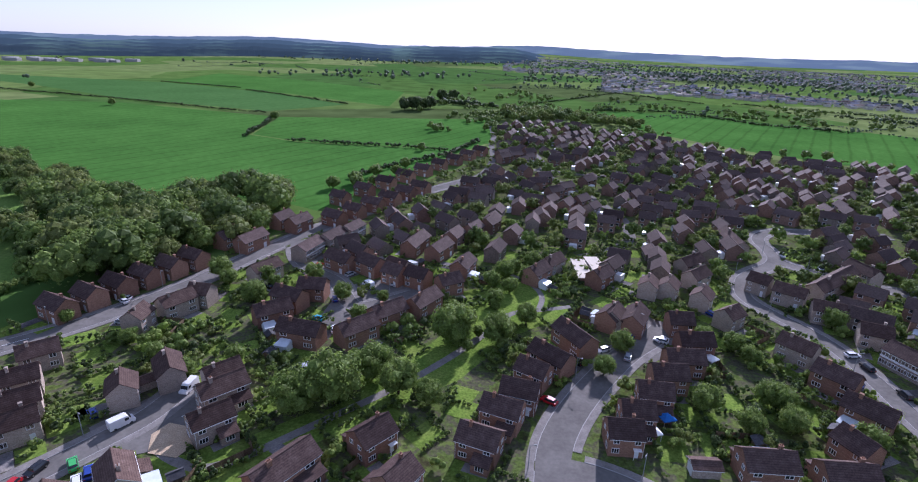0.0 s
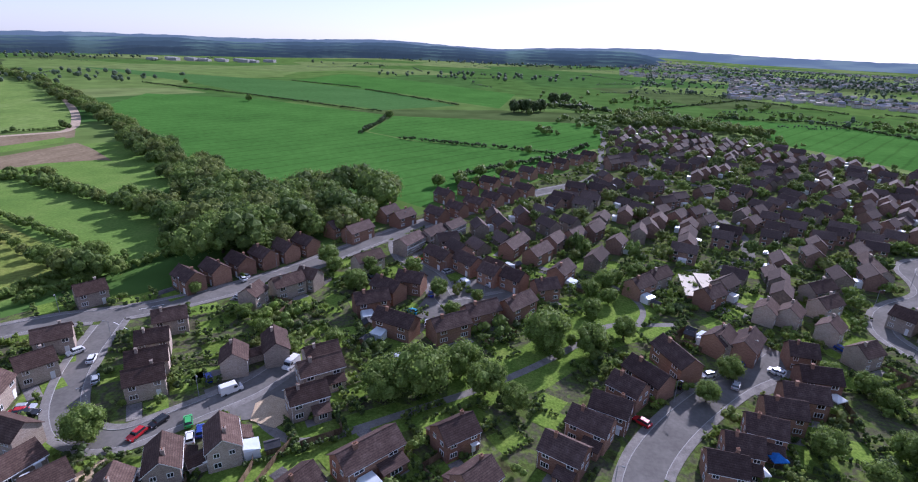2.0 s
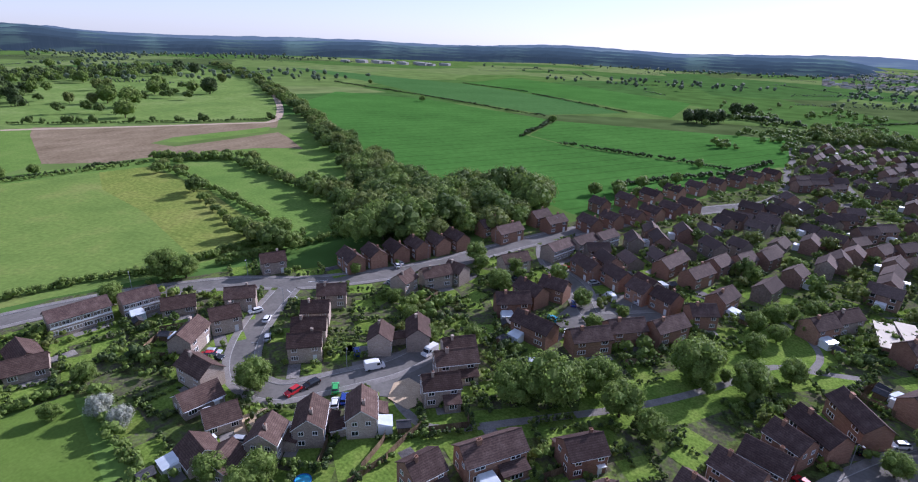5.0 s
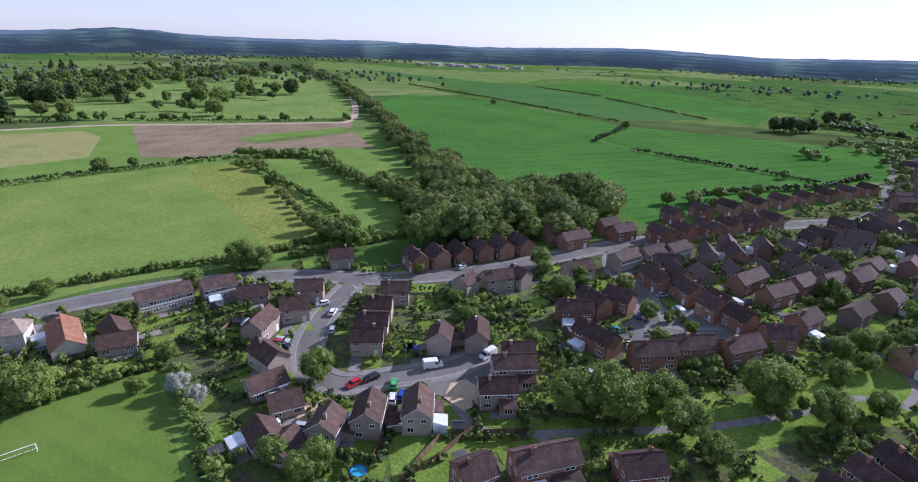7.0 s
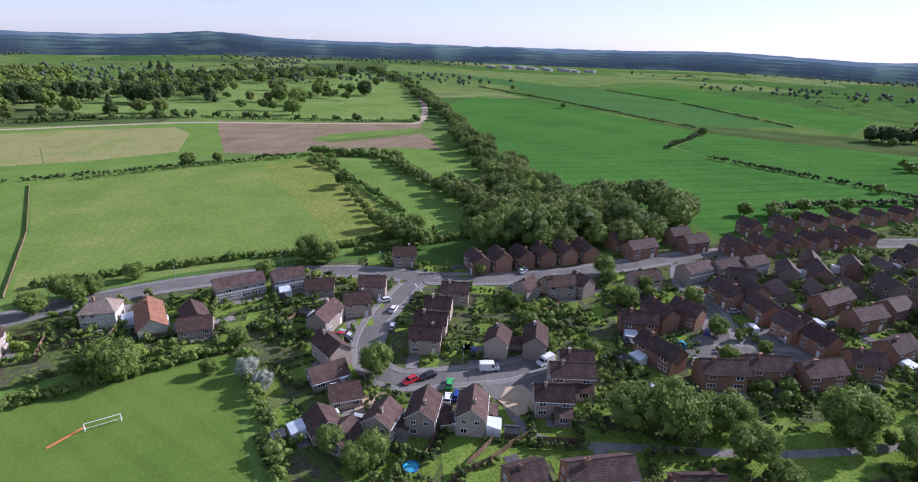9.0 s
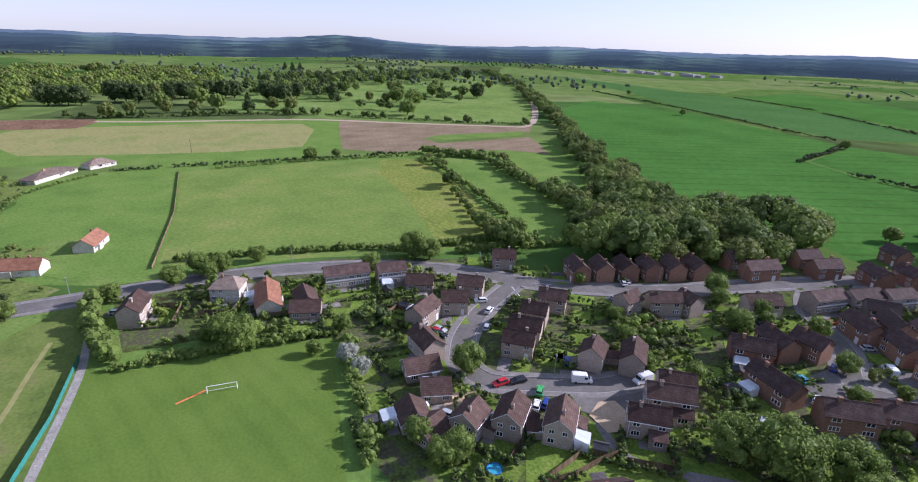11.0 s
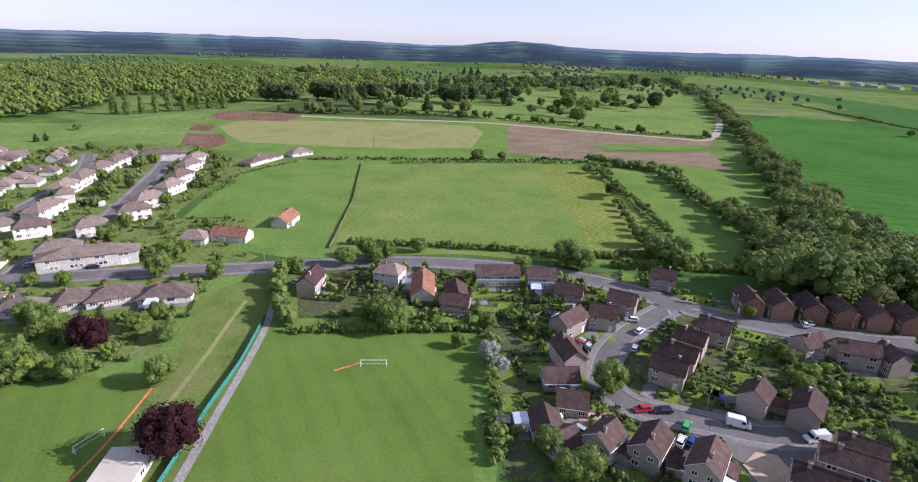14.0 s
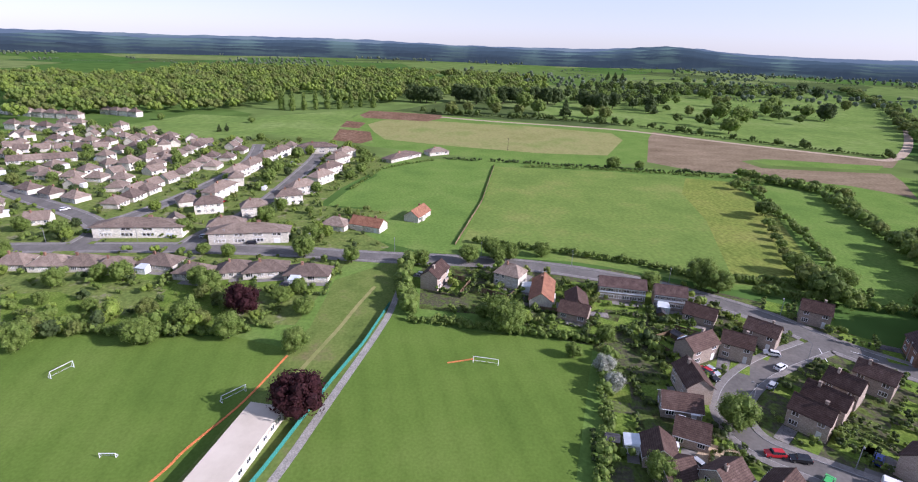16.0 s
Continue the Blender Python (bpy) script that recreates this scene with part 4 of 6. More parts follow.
ESTATE = [(-172.5, 69), (-147.2, 110.4), (-115, 135.7), (-97.7, 161), (-69, 224.2), (-23, 301.3), (18.4, 379.5), (27.6, 506), (46, 532.4), (98.9, 542.8), (161, 477.2), (228.8, 408.2), (281.8, 385.2), (345, 345), (345, 69), (126.5, 11.5), (23, 11.5), (-46, 40.2), (-71.3, 36.8), (-115, 50.6), (-135.7, 25.3), (-140.3, 0), (-172.5, 0)]
sheet("garden_ground", ESTATE, "garden_mix", 0.015, "patchy grass and soil of gardens between houses", "ground")
VILLAGE = [(-129.9, -124.2), (-129.9, -34.5), (-172.5, -27.6), (-191, -13), (-205.5, -24.5), (-235.5, -16.5), (-243.5, -51.5), (-275.5, -46), (-340, -24), (-379.5, -46), (-414, -126.5), (-402.5, -172.5), (-460, -258.8), (-379.5, -379.5), (-172.5, -299), (-115, -161)]
sheet("garden_ground", VILLAGE, "village_ground", 0.015, "patchy grass and soil of village gardens", "ground")

sheet("pasture_patch", [(-316, 160), (-309, 184), (-240, 172), (-172, 146), (-164, 136), (-161, 120), (-170, 112), (-231.2, 132.5), (-280, 142)], "pasture_yellow", 0.05, "yellow buttercup patch in the pasture", "field")

# ---- roads ----
road("main_road", 7.0, [(-179.4, -253), (-180.5, -195.5), (-183.4, -153.2), (-186.1, -115), (-186.8, -80.5), (-184.6, -48.8), (-180.5, -17.7), (-178.2, 16.9), (-174.5, 40.2), (-167.3, 62.1), (-155.2, 85.1), (-138, 105.8), (-119.6, 116.1), (-104.6, 132.2), (-89.7, 154.1), (-80.8, 175.9), (-67.3, 205.5), (-55.2, 227.1), (-41.6, 249.3), (-26.7, 271.9), (-9, 294.5), (4.4, 309.8)])
road("far_lane", 4.5, [(4.4, 309.8), (16.1, 333.5), (23, 376), (23, 432.4), (27.6, 462.3), (27.3, 527.8)], False)
road("close_road", 5.5, [(-121.9, 113.8), (-117.2, 103.4), (-111.7, 91.8), (-105.8, 82.8), (-99.7, 75.8), (-91.7, 70.4), (-82.2, 70.7), (-77.2, 77.3), (-70.5, 86.8), (-65.2, 94.3), (-62.7, 106.9)])
road("cul_de_sac", 7.0, [(11.5, 34.5), (16.7, 57.5), (18.9, 76.9), (20.9, 89.1), (28.5, 102.9), (39.7, 117.6), (47.4, 126.4), (57.4, 134.7), (60.9, 139.1)])
road("side_road", 6.0, [(20.7, 82.8), (29.9, 80.5), (46, 69), (69, 51.7)])
road("estate_road", 5.0, [(110, 72), (105.2, 88), (105.5, 100.2), (107, 115.1), (107.4, 128.9), (105.5, 138.5), (101, 148.5), (97, 157), (96.5, 166), (105.8, 181.7), (124.2, 193.2), (128.8, 207), (129.4, 220.3), (138.3, 231.1), (152.6, 234.6), (195.5, 230)])
road("estate_road", 5.0, [(172.5, 161), (159.5, 169), (145.7, 174.2), (134.8, 183.5), (126.5, 195.5)])
road("estate_road", 4.8, [(41.4, 189.7), (72.4, 209.5), (77.7, 234.8), (78.1, 247.9), (69.6, 289.2), (57.5, 316.2), (50.6, 340.4)], False)
road("estate_road", 4.6, [(16.1, 330), (34.5, 336.9), (54.4, 344.3), (56.3, 368), (54.4, 391.6), (52.6, 413.7)], False)
road("estate_road", 4.6, [(54.4, 344.3), (80.5, 331.2), (97.6, 334.1), (112.8, 361.3), (93.8, 404.5)], False)
road("courtyard_road", 5.5, [(-65.5, 202.4), (-59.8, 184), (-50.6, 172.5), (-40.2, 164.4), (-35.6, 151.8), (-29.9, 144.9), (-13.8, 157.5)])
road("village_road", 6.0, [(-186.3, -89.7), (-202.4, -87.4), (-220.8, -80.5), (-255.3, -75.9), (-301.3, -74.8), (-345, -73.6), (-373.7, -75.9)])
road("village_road", 6.0, [(-184, -128.8), (-204.7, -128.8), (-218.5, -143.8), (-230, -161), (-247.2, -189.7), (-276, -230)])
road("village_road", 5.0, [(-209.3, -133.4), (-230, -124.2), (-276, -115), (-333.5, -111.5), (-391, -124.2)])
lay_roads()
sheet("courtyard", [(-36.9, 129.9), (-40.4, 140.9), (-37.9, 161), (-25.9, 167.3), (-13.3, 163.6), (-9.2, 157.8), (-21.6, 145.4)], "asphalt", 0.11, "worn asphalt parking courtyard", "courtyard")
sheet("turning_head", [(-66.7, 80.5), (-56.3, 85.1), (-52.9, 92), (-59.8, 105.8), (-66.7, 103.5), (-75.9, 89.7)], "asphalt", 0.12, "worn asphalt turning area", "road")
sheet("turning_head", [(43.7, 128.8), (50.6, 119.6), (62.1, 128.8), (66.7, 140.3), (57.5, 147.2), (48.3, 140.3)], "asphalt", 0.12, "worn asphalt turning area of a cul-de-sac", "road")
sheet("island", [(-101.2, 65.5), (-94.3, 59.8), (-87.4, 62.1), (-85.1, 66.7), (-92, 68.4), (-98.9, 71.3)], "lawn", 0.13, "small round grass island below a tree", "grass")
sheet("forecourt", [(-76.5, 54), (-71.3, 57.5), (-75.9, 65.5), (-80.5, 66.7), (-82.8, 60.9)], "buff_paving", 0.19, "buff block-paved forecourt", "driveway")
sheet("forecourt", [(-59.9, 83.0), (-62.0, 88.3), (-60.2, 91.9), (-55.7, 91.0), (-52.2, 85.6), (-53.7, 82.0)], "buff_paving", 0.2, "buff block-paved forecourt", "driveway")
PARK = [(-20.5, 96.6), (-23.1, 111.5), (-7, 126.5), (5.9, 150.6), (7.2, 164.3), (17.7, 169.2), (32.2, 167.7), (31, 143.8), (16.1, 132.2), (1, 110.6), (-28.1, 87.4), (-44, 73.6), (-51.7, 57.5), (-59.8, 64.4), (-59.8, 81.6), (-48.3, 83.9), (-32.2, 96.6)]
sheet("park", PARK, "lawn", 0.04, "bright green grass of a small park", "grass")
tagged(part("footpath", ribbon([(-59.8, 85.1), (-54, 81.1), (-45.4, 78.7), (-29.7, 92.9), (-15.2, 105.5), (-4.5, 116.5), (9.4, 134.2), (15.8, 146.3), (25.3, 148.3), (36.8, 151.8)], 2.2, 0.09), M["paving"]), "grey tarmac footpath through grass", "path", kind="structure")
tagged(part("footpath", ribbon([(25.3, 148.3), (28.7, 158.7), (24.1, 170.2), (13.8, 179.4)], 1.8, 0.1), M["paving"]), "grey tarmac footpath through grass", "path", kind="structure")
tagged(part("footpath", ribbon([(-46, -33.3), (-73.7, -24.1), (-94.9, -18.9), (-132.7, -9.2), (-144.9, -7.6), (-175.9, -4.6)], 1.9, 0.09), M["pale_tarmac"]), "grey tarmac footpath beside a green fence", "path", kind="structure")
for a, b in (((-119.6, 110.4), (-109.2, 106.9)), ((-118.4, 118.4), (-113.8, 123))):
    tagged(part("road_marking", ribbon([a, b], 0.2, 0.13), M["paint"]), "white painted junction line", "road marking", kind="structure")

# ---- houses ----
for spec in [("hip", -158.9, 29.9, 58, 8.8), ("redbung", -149.0, 38.9, -14, 16.0), ("bung", -136.2, 46.2, 63, 8.5), ("bung", -142.4, 48.3, -11, 9.9), ("terr", -149.8, 64.6, 77, 14.3), ("terr", -144.5, 78.2, 74, 9.5), ("bung", -135.1, 84.0, 54, 8.7), ("tan", -122.0, 95.0, 45, 8.3), ("tan", -115.7, 84.5, 59, 7.7), ("tan", -115.0, 73.2, 117, 10.0), ("tan", -100.0, 65.2, -4, 9.6), ("bung", -93.2, 59.6, 76, 8.5), ("bung", -84.1, 58.1, 63, 6.8), ("bung", -78.8, 49.1, -14, 6.8)]:
    home(*spec, "houses round the close")
for spec in [("bung", -73.0, 49.8, 106, 6.8), ("tan", -69.8, 57.6, 117, 6.8), ("tan", -66.1, 65.6, 126, 8.5), ("tan", -59.2, 73.2, 128, 8.7), ("garage", -61.8, 68.8, 52, 3.7), ("tan", -73.6, 98.6, 121, 7.1), ("tan", -67.1, 106.3, 124, 9.4), ("garage", -71.5, 104.3, 47, 4.4), ("tan", -54.0, 105.0, 43, 8.1), ("tan", -51.8, 99.6, 43, 10.2), ("tan", -49.8, 89.3, 42, 8.4), ("tan", -101.2, 111.0, 39, 8.3), ("tan", -97.6, 100.4, 36, 7.5), ("tan", -92.3, 92.4, 38, 8.7)]:
    home(*spec, "houses round the close")
for spec in [("tan", -87.6, 85.9, 41, 8.1), ("tan", -134.4, 118.6, 57, 8.0), ("tan", -88.2, 130.2, 88, 6.8), ("tan", -82.1, 139.4, 56, 9.7), ("tan", -77.8, 145.9, -8, 6.8), ("tan", -65.1, 164.6, 56, 10.4)]:
    home(*spec, "houses round the close")
for spec in [("terr", -56.3, 185.7, 71, 12.3), ("terr", -50.2, 197.4, 68, 11.6), ("terr", -44.3, 207.6, 67, 10.4)]:
    home(*spec, "white-panelled terraces beside the main road")
for spec in [("brick", -41.6, 125.6, -14, 11.7), ("brick", -27.2, 127.6, 43, 10.8), ("brick", -20.0, 137.6, 42, 10.3), ("brick", -10.2, 145.0, 56, 11.2), ("brick", -52.9, 135.8, 36, 10.1), ("brick", -50.8, 145.3, -24, 9.8), ("brick", -45.5, 152.4, -5, 8.6)]:
    home(*spec, "brick houses round the courtyard")
for spec in [("brick", -41.8, 175.2, -36, 11.0), ("brick", -30.8, 172.6, -38, 10.0), ("brick", -21.4, 165.4, -29, 7.1), ("brick", -13.2, 163.3, -28, 7.7), ("brick", -16.9, 194.6, 71, 14.6), ("brick", -7.4, 189.0, 63, 11.6), ("brick", -2.9, 159.0, 31, 7.7)]:
    home(*spec, "brick houses round the courtyard")
for spec in [("brick", 32.2, 126.9, -62, 12.2), ("brick", 24.3, 116.6, -46, 10.6), ("brick", 19.1, 110.2, -34, 7.7), ("brick", 15.0, 101.9, -18, 8.3), ("brick", 10.6, 95.4, -23, 8.6), ("brick", 5.5, 86.0, -22, 8.4), ("brick", 45.2, 139.4, 52, 8.3), ("brick", 51.9, 138.4, 62, 10.4), ("brick", -16.1, 86.2, 46, 8.0), ("brick", -9.8, 75.2, 55, 7.2)]:
    home(*spec, "brick houses beside the footpath")
for spec in [("brick", -31.0, 76.6, 54, 12.5), ("brick", -39.6, 66.0, 66, 6.8)]:
    home(*spec, "brick houses beside the footpath")
for spec in [("brick", 64.2, 125.9, 1, 8.9), ("brick", 58.0, 117.2, -2, 9.2), ("brick", 51.6, 110.2, -2, 8.3), ("brick", 45.8, 102.7, -9, 7.6), ("brick", 39.7, 95.8, -4, 7.0), ("brick", 35.2, 89.5, -3, 7.1), ("brick", 60.4, 81.8, -3, 9.6), ("garage", 49.4, 82.8, -2, 5.4), ("brick", 74.0, 79.0, -3, 9.4), ("brick", 93.2, 111.4, -54, 9.4), ("brick", 91.8, 98.2, -50, 9.6), ("tan", 91.4, 124.6, -53, 8.9), ("terr", 119, 118.6, -70, 14.5), ("tan", 118.4, 133.6, -27, 7.6)]:
    home(*spec, "brick houses along the cul-de-sac")
for spec in [("tan", 113.6, 147, -25, 8.4), ("tan", 108.6, 158.6, -43, 9.2), ("tan", 129.6, 169.4, 36, 28.1), ("tan", 146.3, 178.8, -78, 11.8)]:
    home(*spec, "brick houses along the cul-de-sac")
for spec in [("tan", 45.8, 139.0, 63, 6.8), ("tan", 52.2, 139.1, 60, 6.8), ("brick", 64.5, 137.2, -3, 6.8), ("tan", 63.3, 161.4, 64, 6.8), ("tan", 69.9, 161.1, 59, 6.9), ("tan", 78.0, 154.2, 54, 6.8), ("tan", 81.2, 142.0, 34, 7.3), ("tan", 82.8, 170.4, 38, 9.3), ("tan", 85.0, 182.4, 36, 11.0), ("tan", 113.2, 208.4, -96, 19.4), ("tan", 103.1, 167.0, -47, 6.8)]:
    home(*spec, "houses on the far side of the cul-de-sac")
street_row("brick", (-116.0, 131.1), (-91.2, 177.1), 6, 152, 9.5, "brick houses north of the main road")
street_row("brick", (-58.2, 217.2), (-18.2, 283.6), 6, 149, 9.5, "brick houses north of the main road")
for spec in [("brick", -89.3, 194.8, 67, 11.6), ("brick", -79.9, 191.8, 67, 12.3), ("brick", -76.4, 218.0, 67, 9.5), ("brick", -68.2, 214.3, 64, 10.4)]:
    home(*spec, "brick houses north of the main road")
street_row("brick", (-63.7, 245.9), (17.8, 392.1), 9, 151, 9.5, "tan houses along the old street")
for spec in [("hipb", -167.4, -135.8, 93, 9.5), ("hipb", -166.8, -123.6, 92, 11.9), ("hipb", -167.2, -113.4, 92, 12.2), ("hipb", -165.4, -102.4, 106, 11.5), ("hipb", -169.0, -89.0, 80, 12.5), ("hipb", -161.5, -74.6, 79, 11.2), ("hipb", -164.0, -62.6, 109, 10.3), ("hipb", -164.4, -52.2, 102, 14.3), ("hipb", -161.9, -37.6, 89, 14.3), ("tan", -158.2, 4.7, 158, 10.6), ("hipb", -212.0, -37.2, 76, 10.5), ("redbung", -211.4, -23.6, 67, 14.2), ("redbung", -227.2, -3.5, 156, 13.1), ("hipb", -353.0, -18.0, 142, 30.1)]:
    home(*spec, "pale houses along the village street")
for spec in [("hipb", -371.2, 5.0, 121, 15.6)]:
    home(*spec, "pale houses along the village street")
for spec in [("hip", -199.6, -111.1, 94, 32.7), ("hip", -195.3, -67.5, 98, 29.0), ("hip", -203.0, -79.0, 103, 13.7), ("hip", -366.8, -77.0, 98, 25.6)]:
    home(*spec, "terraces in the village")
for spec in [("hip", -231.2, -97.3, 110, 11.6), ("hip", -256.6, -101.8, 170, 20.3), ("hip", -293.8, -106.5, 167, 15.8), ("hip", -312.8, -104.0, 169, 17.1), ("hip", -333.2, -101.8, 166, 16.8), ("hip", -351.2, -98.4, 167, 18.0), ("hip", -228.2, -76.2, 112, 11.1), ("hip", -246.8, -65.8, 111, 12.2), ("hip", -264.5, -63.5, 133, 14.8), ("hip", -286.5, -58.6, 156, 14.6), ("hip", -307.4, -57.6, 156, 16.1), ("hip", -334.0, -57.4, 155, 15.8), ("hip", -352.6, -56.2, 152, 15.0)]:
    home(*spec, "pale semi-detached houses in the village")
street_row("hipb", (-230.5, -142.1), (-265.1, -137.2), 3, 172, 9, "bungalows in the village")
street_row("pale", (-251.5, -144.4), (-287.3, -137.0), 3, 168, 9, "bungalows in the village")
street_row("hipb", (-259.8, -200.5), (-240.6, -155.7), 3, 67, 9, "bungalows in the village")
street_row("pale", (-210.4, -163.3), (-213.2, -153.6), 1, 106, 9, "bungalows in the village")
street_row("hipb", (-283.2, -208.1), (-279.2, -154.5), 4, 86, 9, "bungalows in the village")
street_row("hipb", (-307.7, -188.9), (-344.3, -162.5), 4, 144, 9, "bungalows in the village")
street_row("hipb", (-287.3, -137.0), (-347.3, -137.8), 4, -179, 9, "bungalows in the village")
street_row("hipb", (-306.1, -160.2), (-379.3, -160.0), 5, 180, 9, "bungalows in the village")
street_row("pale", (-312.5, -244.3), (-327.5, -214.0), 4, 116, 9, "bungalows in the village")
street_row("pale", (-344.9, -264.3), (-361.5, -212.2), 5, 108, 9, "bungalows in the village")
street_row("hipb", (-346.7, -204.0), (-386.0, -193.3), 3, 165, 9, "bungalows in the village")
street_row("hipb", (-384.5, -268.9), (-378.1, -217.4), 4, 83, 9, "bungalows in the village")
street_row("hipb", (-400.1, -229.4), (-392.1, -183.8), 4, 80, 9, "bungalows in the village")
street_row("hip", (-430.2, -329.8), (-419.4, -274.6), 4, 79, 10, "bungalows in the village")
street_row("hip", (-494.1, -351.2), (-484.4, -305.1), 4, 78, 10, "bungalows in the village")
street_row("hip", (-506.4, -387.7), (-494.1, -351.2), 3, 71, 10, "bungalows in the village")
street_row("hip", (-444.6, -299.4), (-439.9, -273.8), 2, 80, 10, "bungalows in the village")
street_row("hip", (-523.4, -309.8), (-507.6, -266.9), 4, 70, 10, "bungalows in the village")
street_row("pale", (-378.5, -165.7), (-384.4, -155.9), 2, 121, 9, "bungalows in the village")
street_row("hipb", (-302.1, -127.3), (-372.7, -127.5), 3, -180, 9, "bungalows in the village")

# the rest of the estate: houses in loose rows along the roads, clear of what stands already
KEEP_OFF = [q for r in ROADS for q in r[4] if r[3]]
LANES = [q for r in ROADS for q in r[4] if not r[3]]


FAR = Shape()
FAR_MATS = {"pale": 3, "brick": 0, "tan": 1, "bung": 1, "hip": 3, "hipb": 3}


def far_home(kind, x, y, heading, length):
    """One more house in the joined mass of far ones: walls, roof and windows."""
    L, W, e, r = DIMS[kind]
    L, hip, m = length, kind in ("hip", "hipb"), pose(x, y, 0, 0, 0, heading)
    w, t = wall_shape(L, W, e, r, hip), roof_shape(L, W, e, r, hip)
    for s, mat in ((w, FAR_MATS[kind]), (t, 4 if FAR_MATS[kind] == 3 else 2)):
        for q in s.f:
            FAR.face([tuple(m @ Vector(s.v[i])) for i in q], mat)
    b = W / 2 + 0.04
    for sg in (-1, 1):
        for c in (-0.3, 0.28):
            for z in ((0.9, 3.2) if e > 4 else (0.9,)):
                for half, mat, off in ((0.75, 5, 0.0), (0.62, 6, 0.03)):
                    u, d, h0 = L * c, b + off, (0.75 - half)
                    q = [(u - half, sg * d, z + h0), (u + half, sg * d, z + h0), (u + half, sg * d, z + 1.2 - h0), (u - half, sg * d, z + 1.2 - h0)]
                    FAR.face([tuple(m @ Vector(p)) for p in (q if sg < 0 else q[::-1])], mat)
    if random.random() < 0.55:  # a white conservatory or flat-roofed porch at the back
        s, u, sg = Shape(), random.uniform(-0.3, 0.3) * L, random.choice((-1, 1))
        s.box(u - 1.5, min(sg * W / 2, sg * (W / 2 + 2.4)), 0, u + 1.5, max(sg * W / 2, sg * (W / 2 + 2.4)), 2.4)
        for q in s.f:
            FAR.face([tuple(m @ Vector(s.v[i])) for i in q], 5)
    PLACED.append((x, y, heading, length, kind))


def settle(poly, kinds, along, pitch_x, pitch_y, group, most, detail=False, clear=9.6):
    """Houses on a loose grid inside poly, turned to its rows."""
    c, s = math.cos(radians(along)), math.sin(radians(along))
    cx, cy = sum(p[0] for p in poly) / len(poly), sum(p[1] for p in poly) / len(poly)
    n = 0
    for j in range(-26, 27):
        for i in range(-34, 35):
            u, v = i * pitch_x + random.uniform(-2, 2) + (j % 2) * pitch_x * 0.4, j * pitch_y + random.uniform(-2.5, 2.5)
            v += 16 * noise.noise((u / 55, j * 0.35, 0.5))
            u += 12 * noise.noise((j * 0.6, u / 80, 4.5))
            x, y = cx + u * c - v * s, cy + u * s + v * c
            if not inside((x, y), poly) or near_line((x, y), KEEP_OFF, 9) or near_line((x, y), LANES, 6.5) or any((x - p[0]) ** 2 + (y - p[1]) ** 2 < clear ** 2 for p in PLACED) or inside((x, y), PARK):
                continue
            turn = along + 60 * noise.noise((x / 60, y / 60, 7.7)) + (90 if noise.noise((x / 45, y / 45, 2.2)) > 0.12 else 0) + random.uniform(-5, 5)
            if math.hypot(x, y) > 185:
                far_home(random.choice(kinds), x, y, turn, random.uniform(7.2, 10.5))
            else:
                home(random.choice(kinds), round(x, 1), round(y, 1), turn, random.uniform(7.2, 10.5), group, detail)
            n += 1
            if n >= most:
                return


settle([(-71.3, 193.2), (-11.5, 276), (20.7, 322), (27.6, 506), (51.7, 531.3), (98.9, 538.2), (161, 473.8), (228.8, 404.8), (281.8, 379.5), (333.5, 333.5), (207, 184), (143.8, 126.5), (69, 151.8), (11.5, 172.5), (-23, 172.5), (-51.7, 184)], ["brick", "brick", "brick", "tan", "bung"], 57, 11.0, 15.2, "houses of the estate", 900, clear=9.0)
settle([(69, 34.5), (86.2, 126.5), (143.8, 149.5), (207, 184), (299, 287.5), (333.5, 333.5), (345, 138), (184, 23)], ["tan", "brick", "tan"], 20, 12, 17.5, "houses of the eastern estate", 200)
settle([(-212.7, -138), (-209.3, -89.7), (-379.5, -86.2), (-391, -149.5), (-448.5, -247.2), (-379.5, -345), (-276, -276), (-218.5, -195.5)], ["hipb", "pale", "pale", "hip"], 5, 14, 17, "houses of the village", 120, clear=12)
tagged(part("far_houses", FAR, [M["far_brick"], M["far_stone"], M["far_tile"], M["render"], M["tile_tan"], M["white"], M["glass"]]), "dense far houses of the estate with dark roofs", "houses", kind="stuff")

GARDEN_HEDGES = []
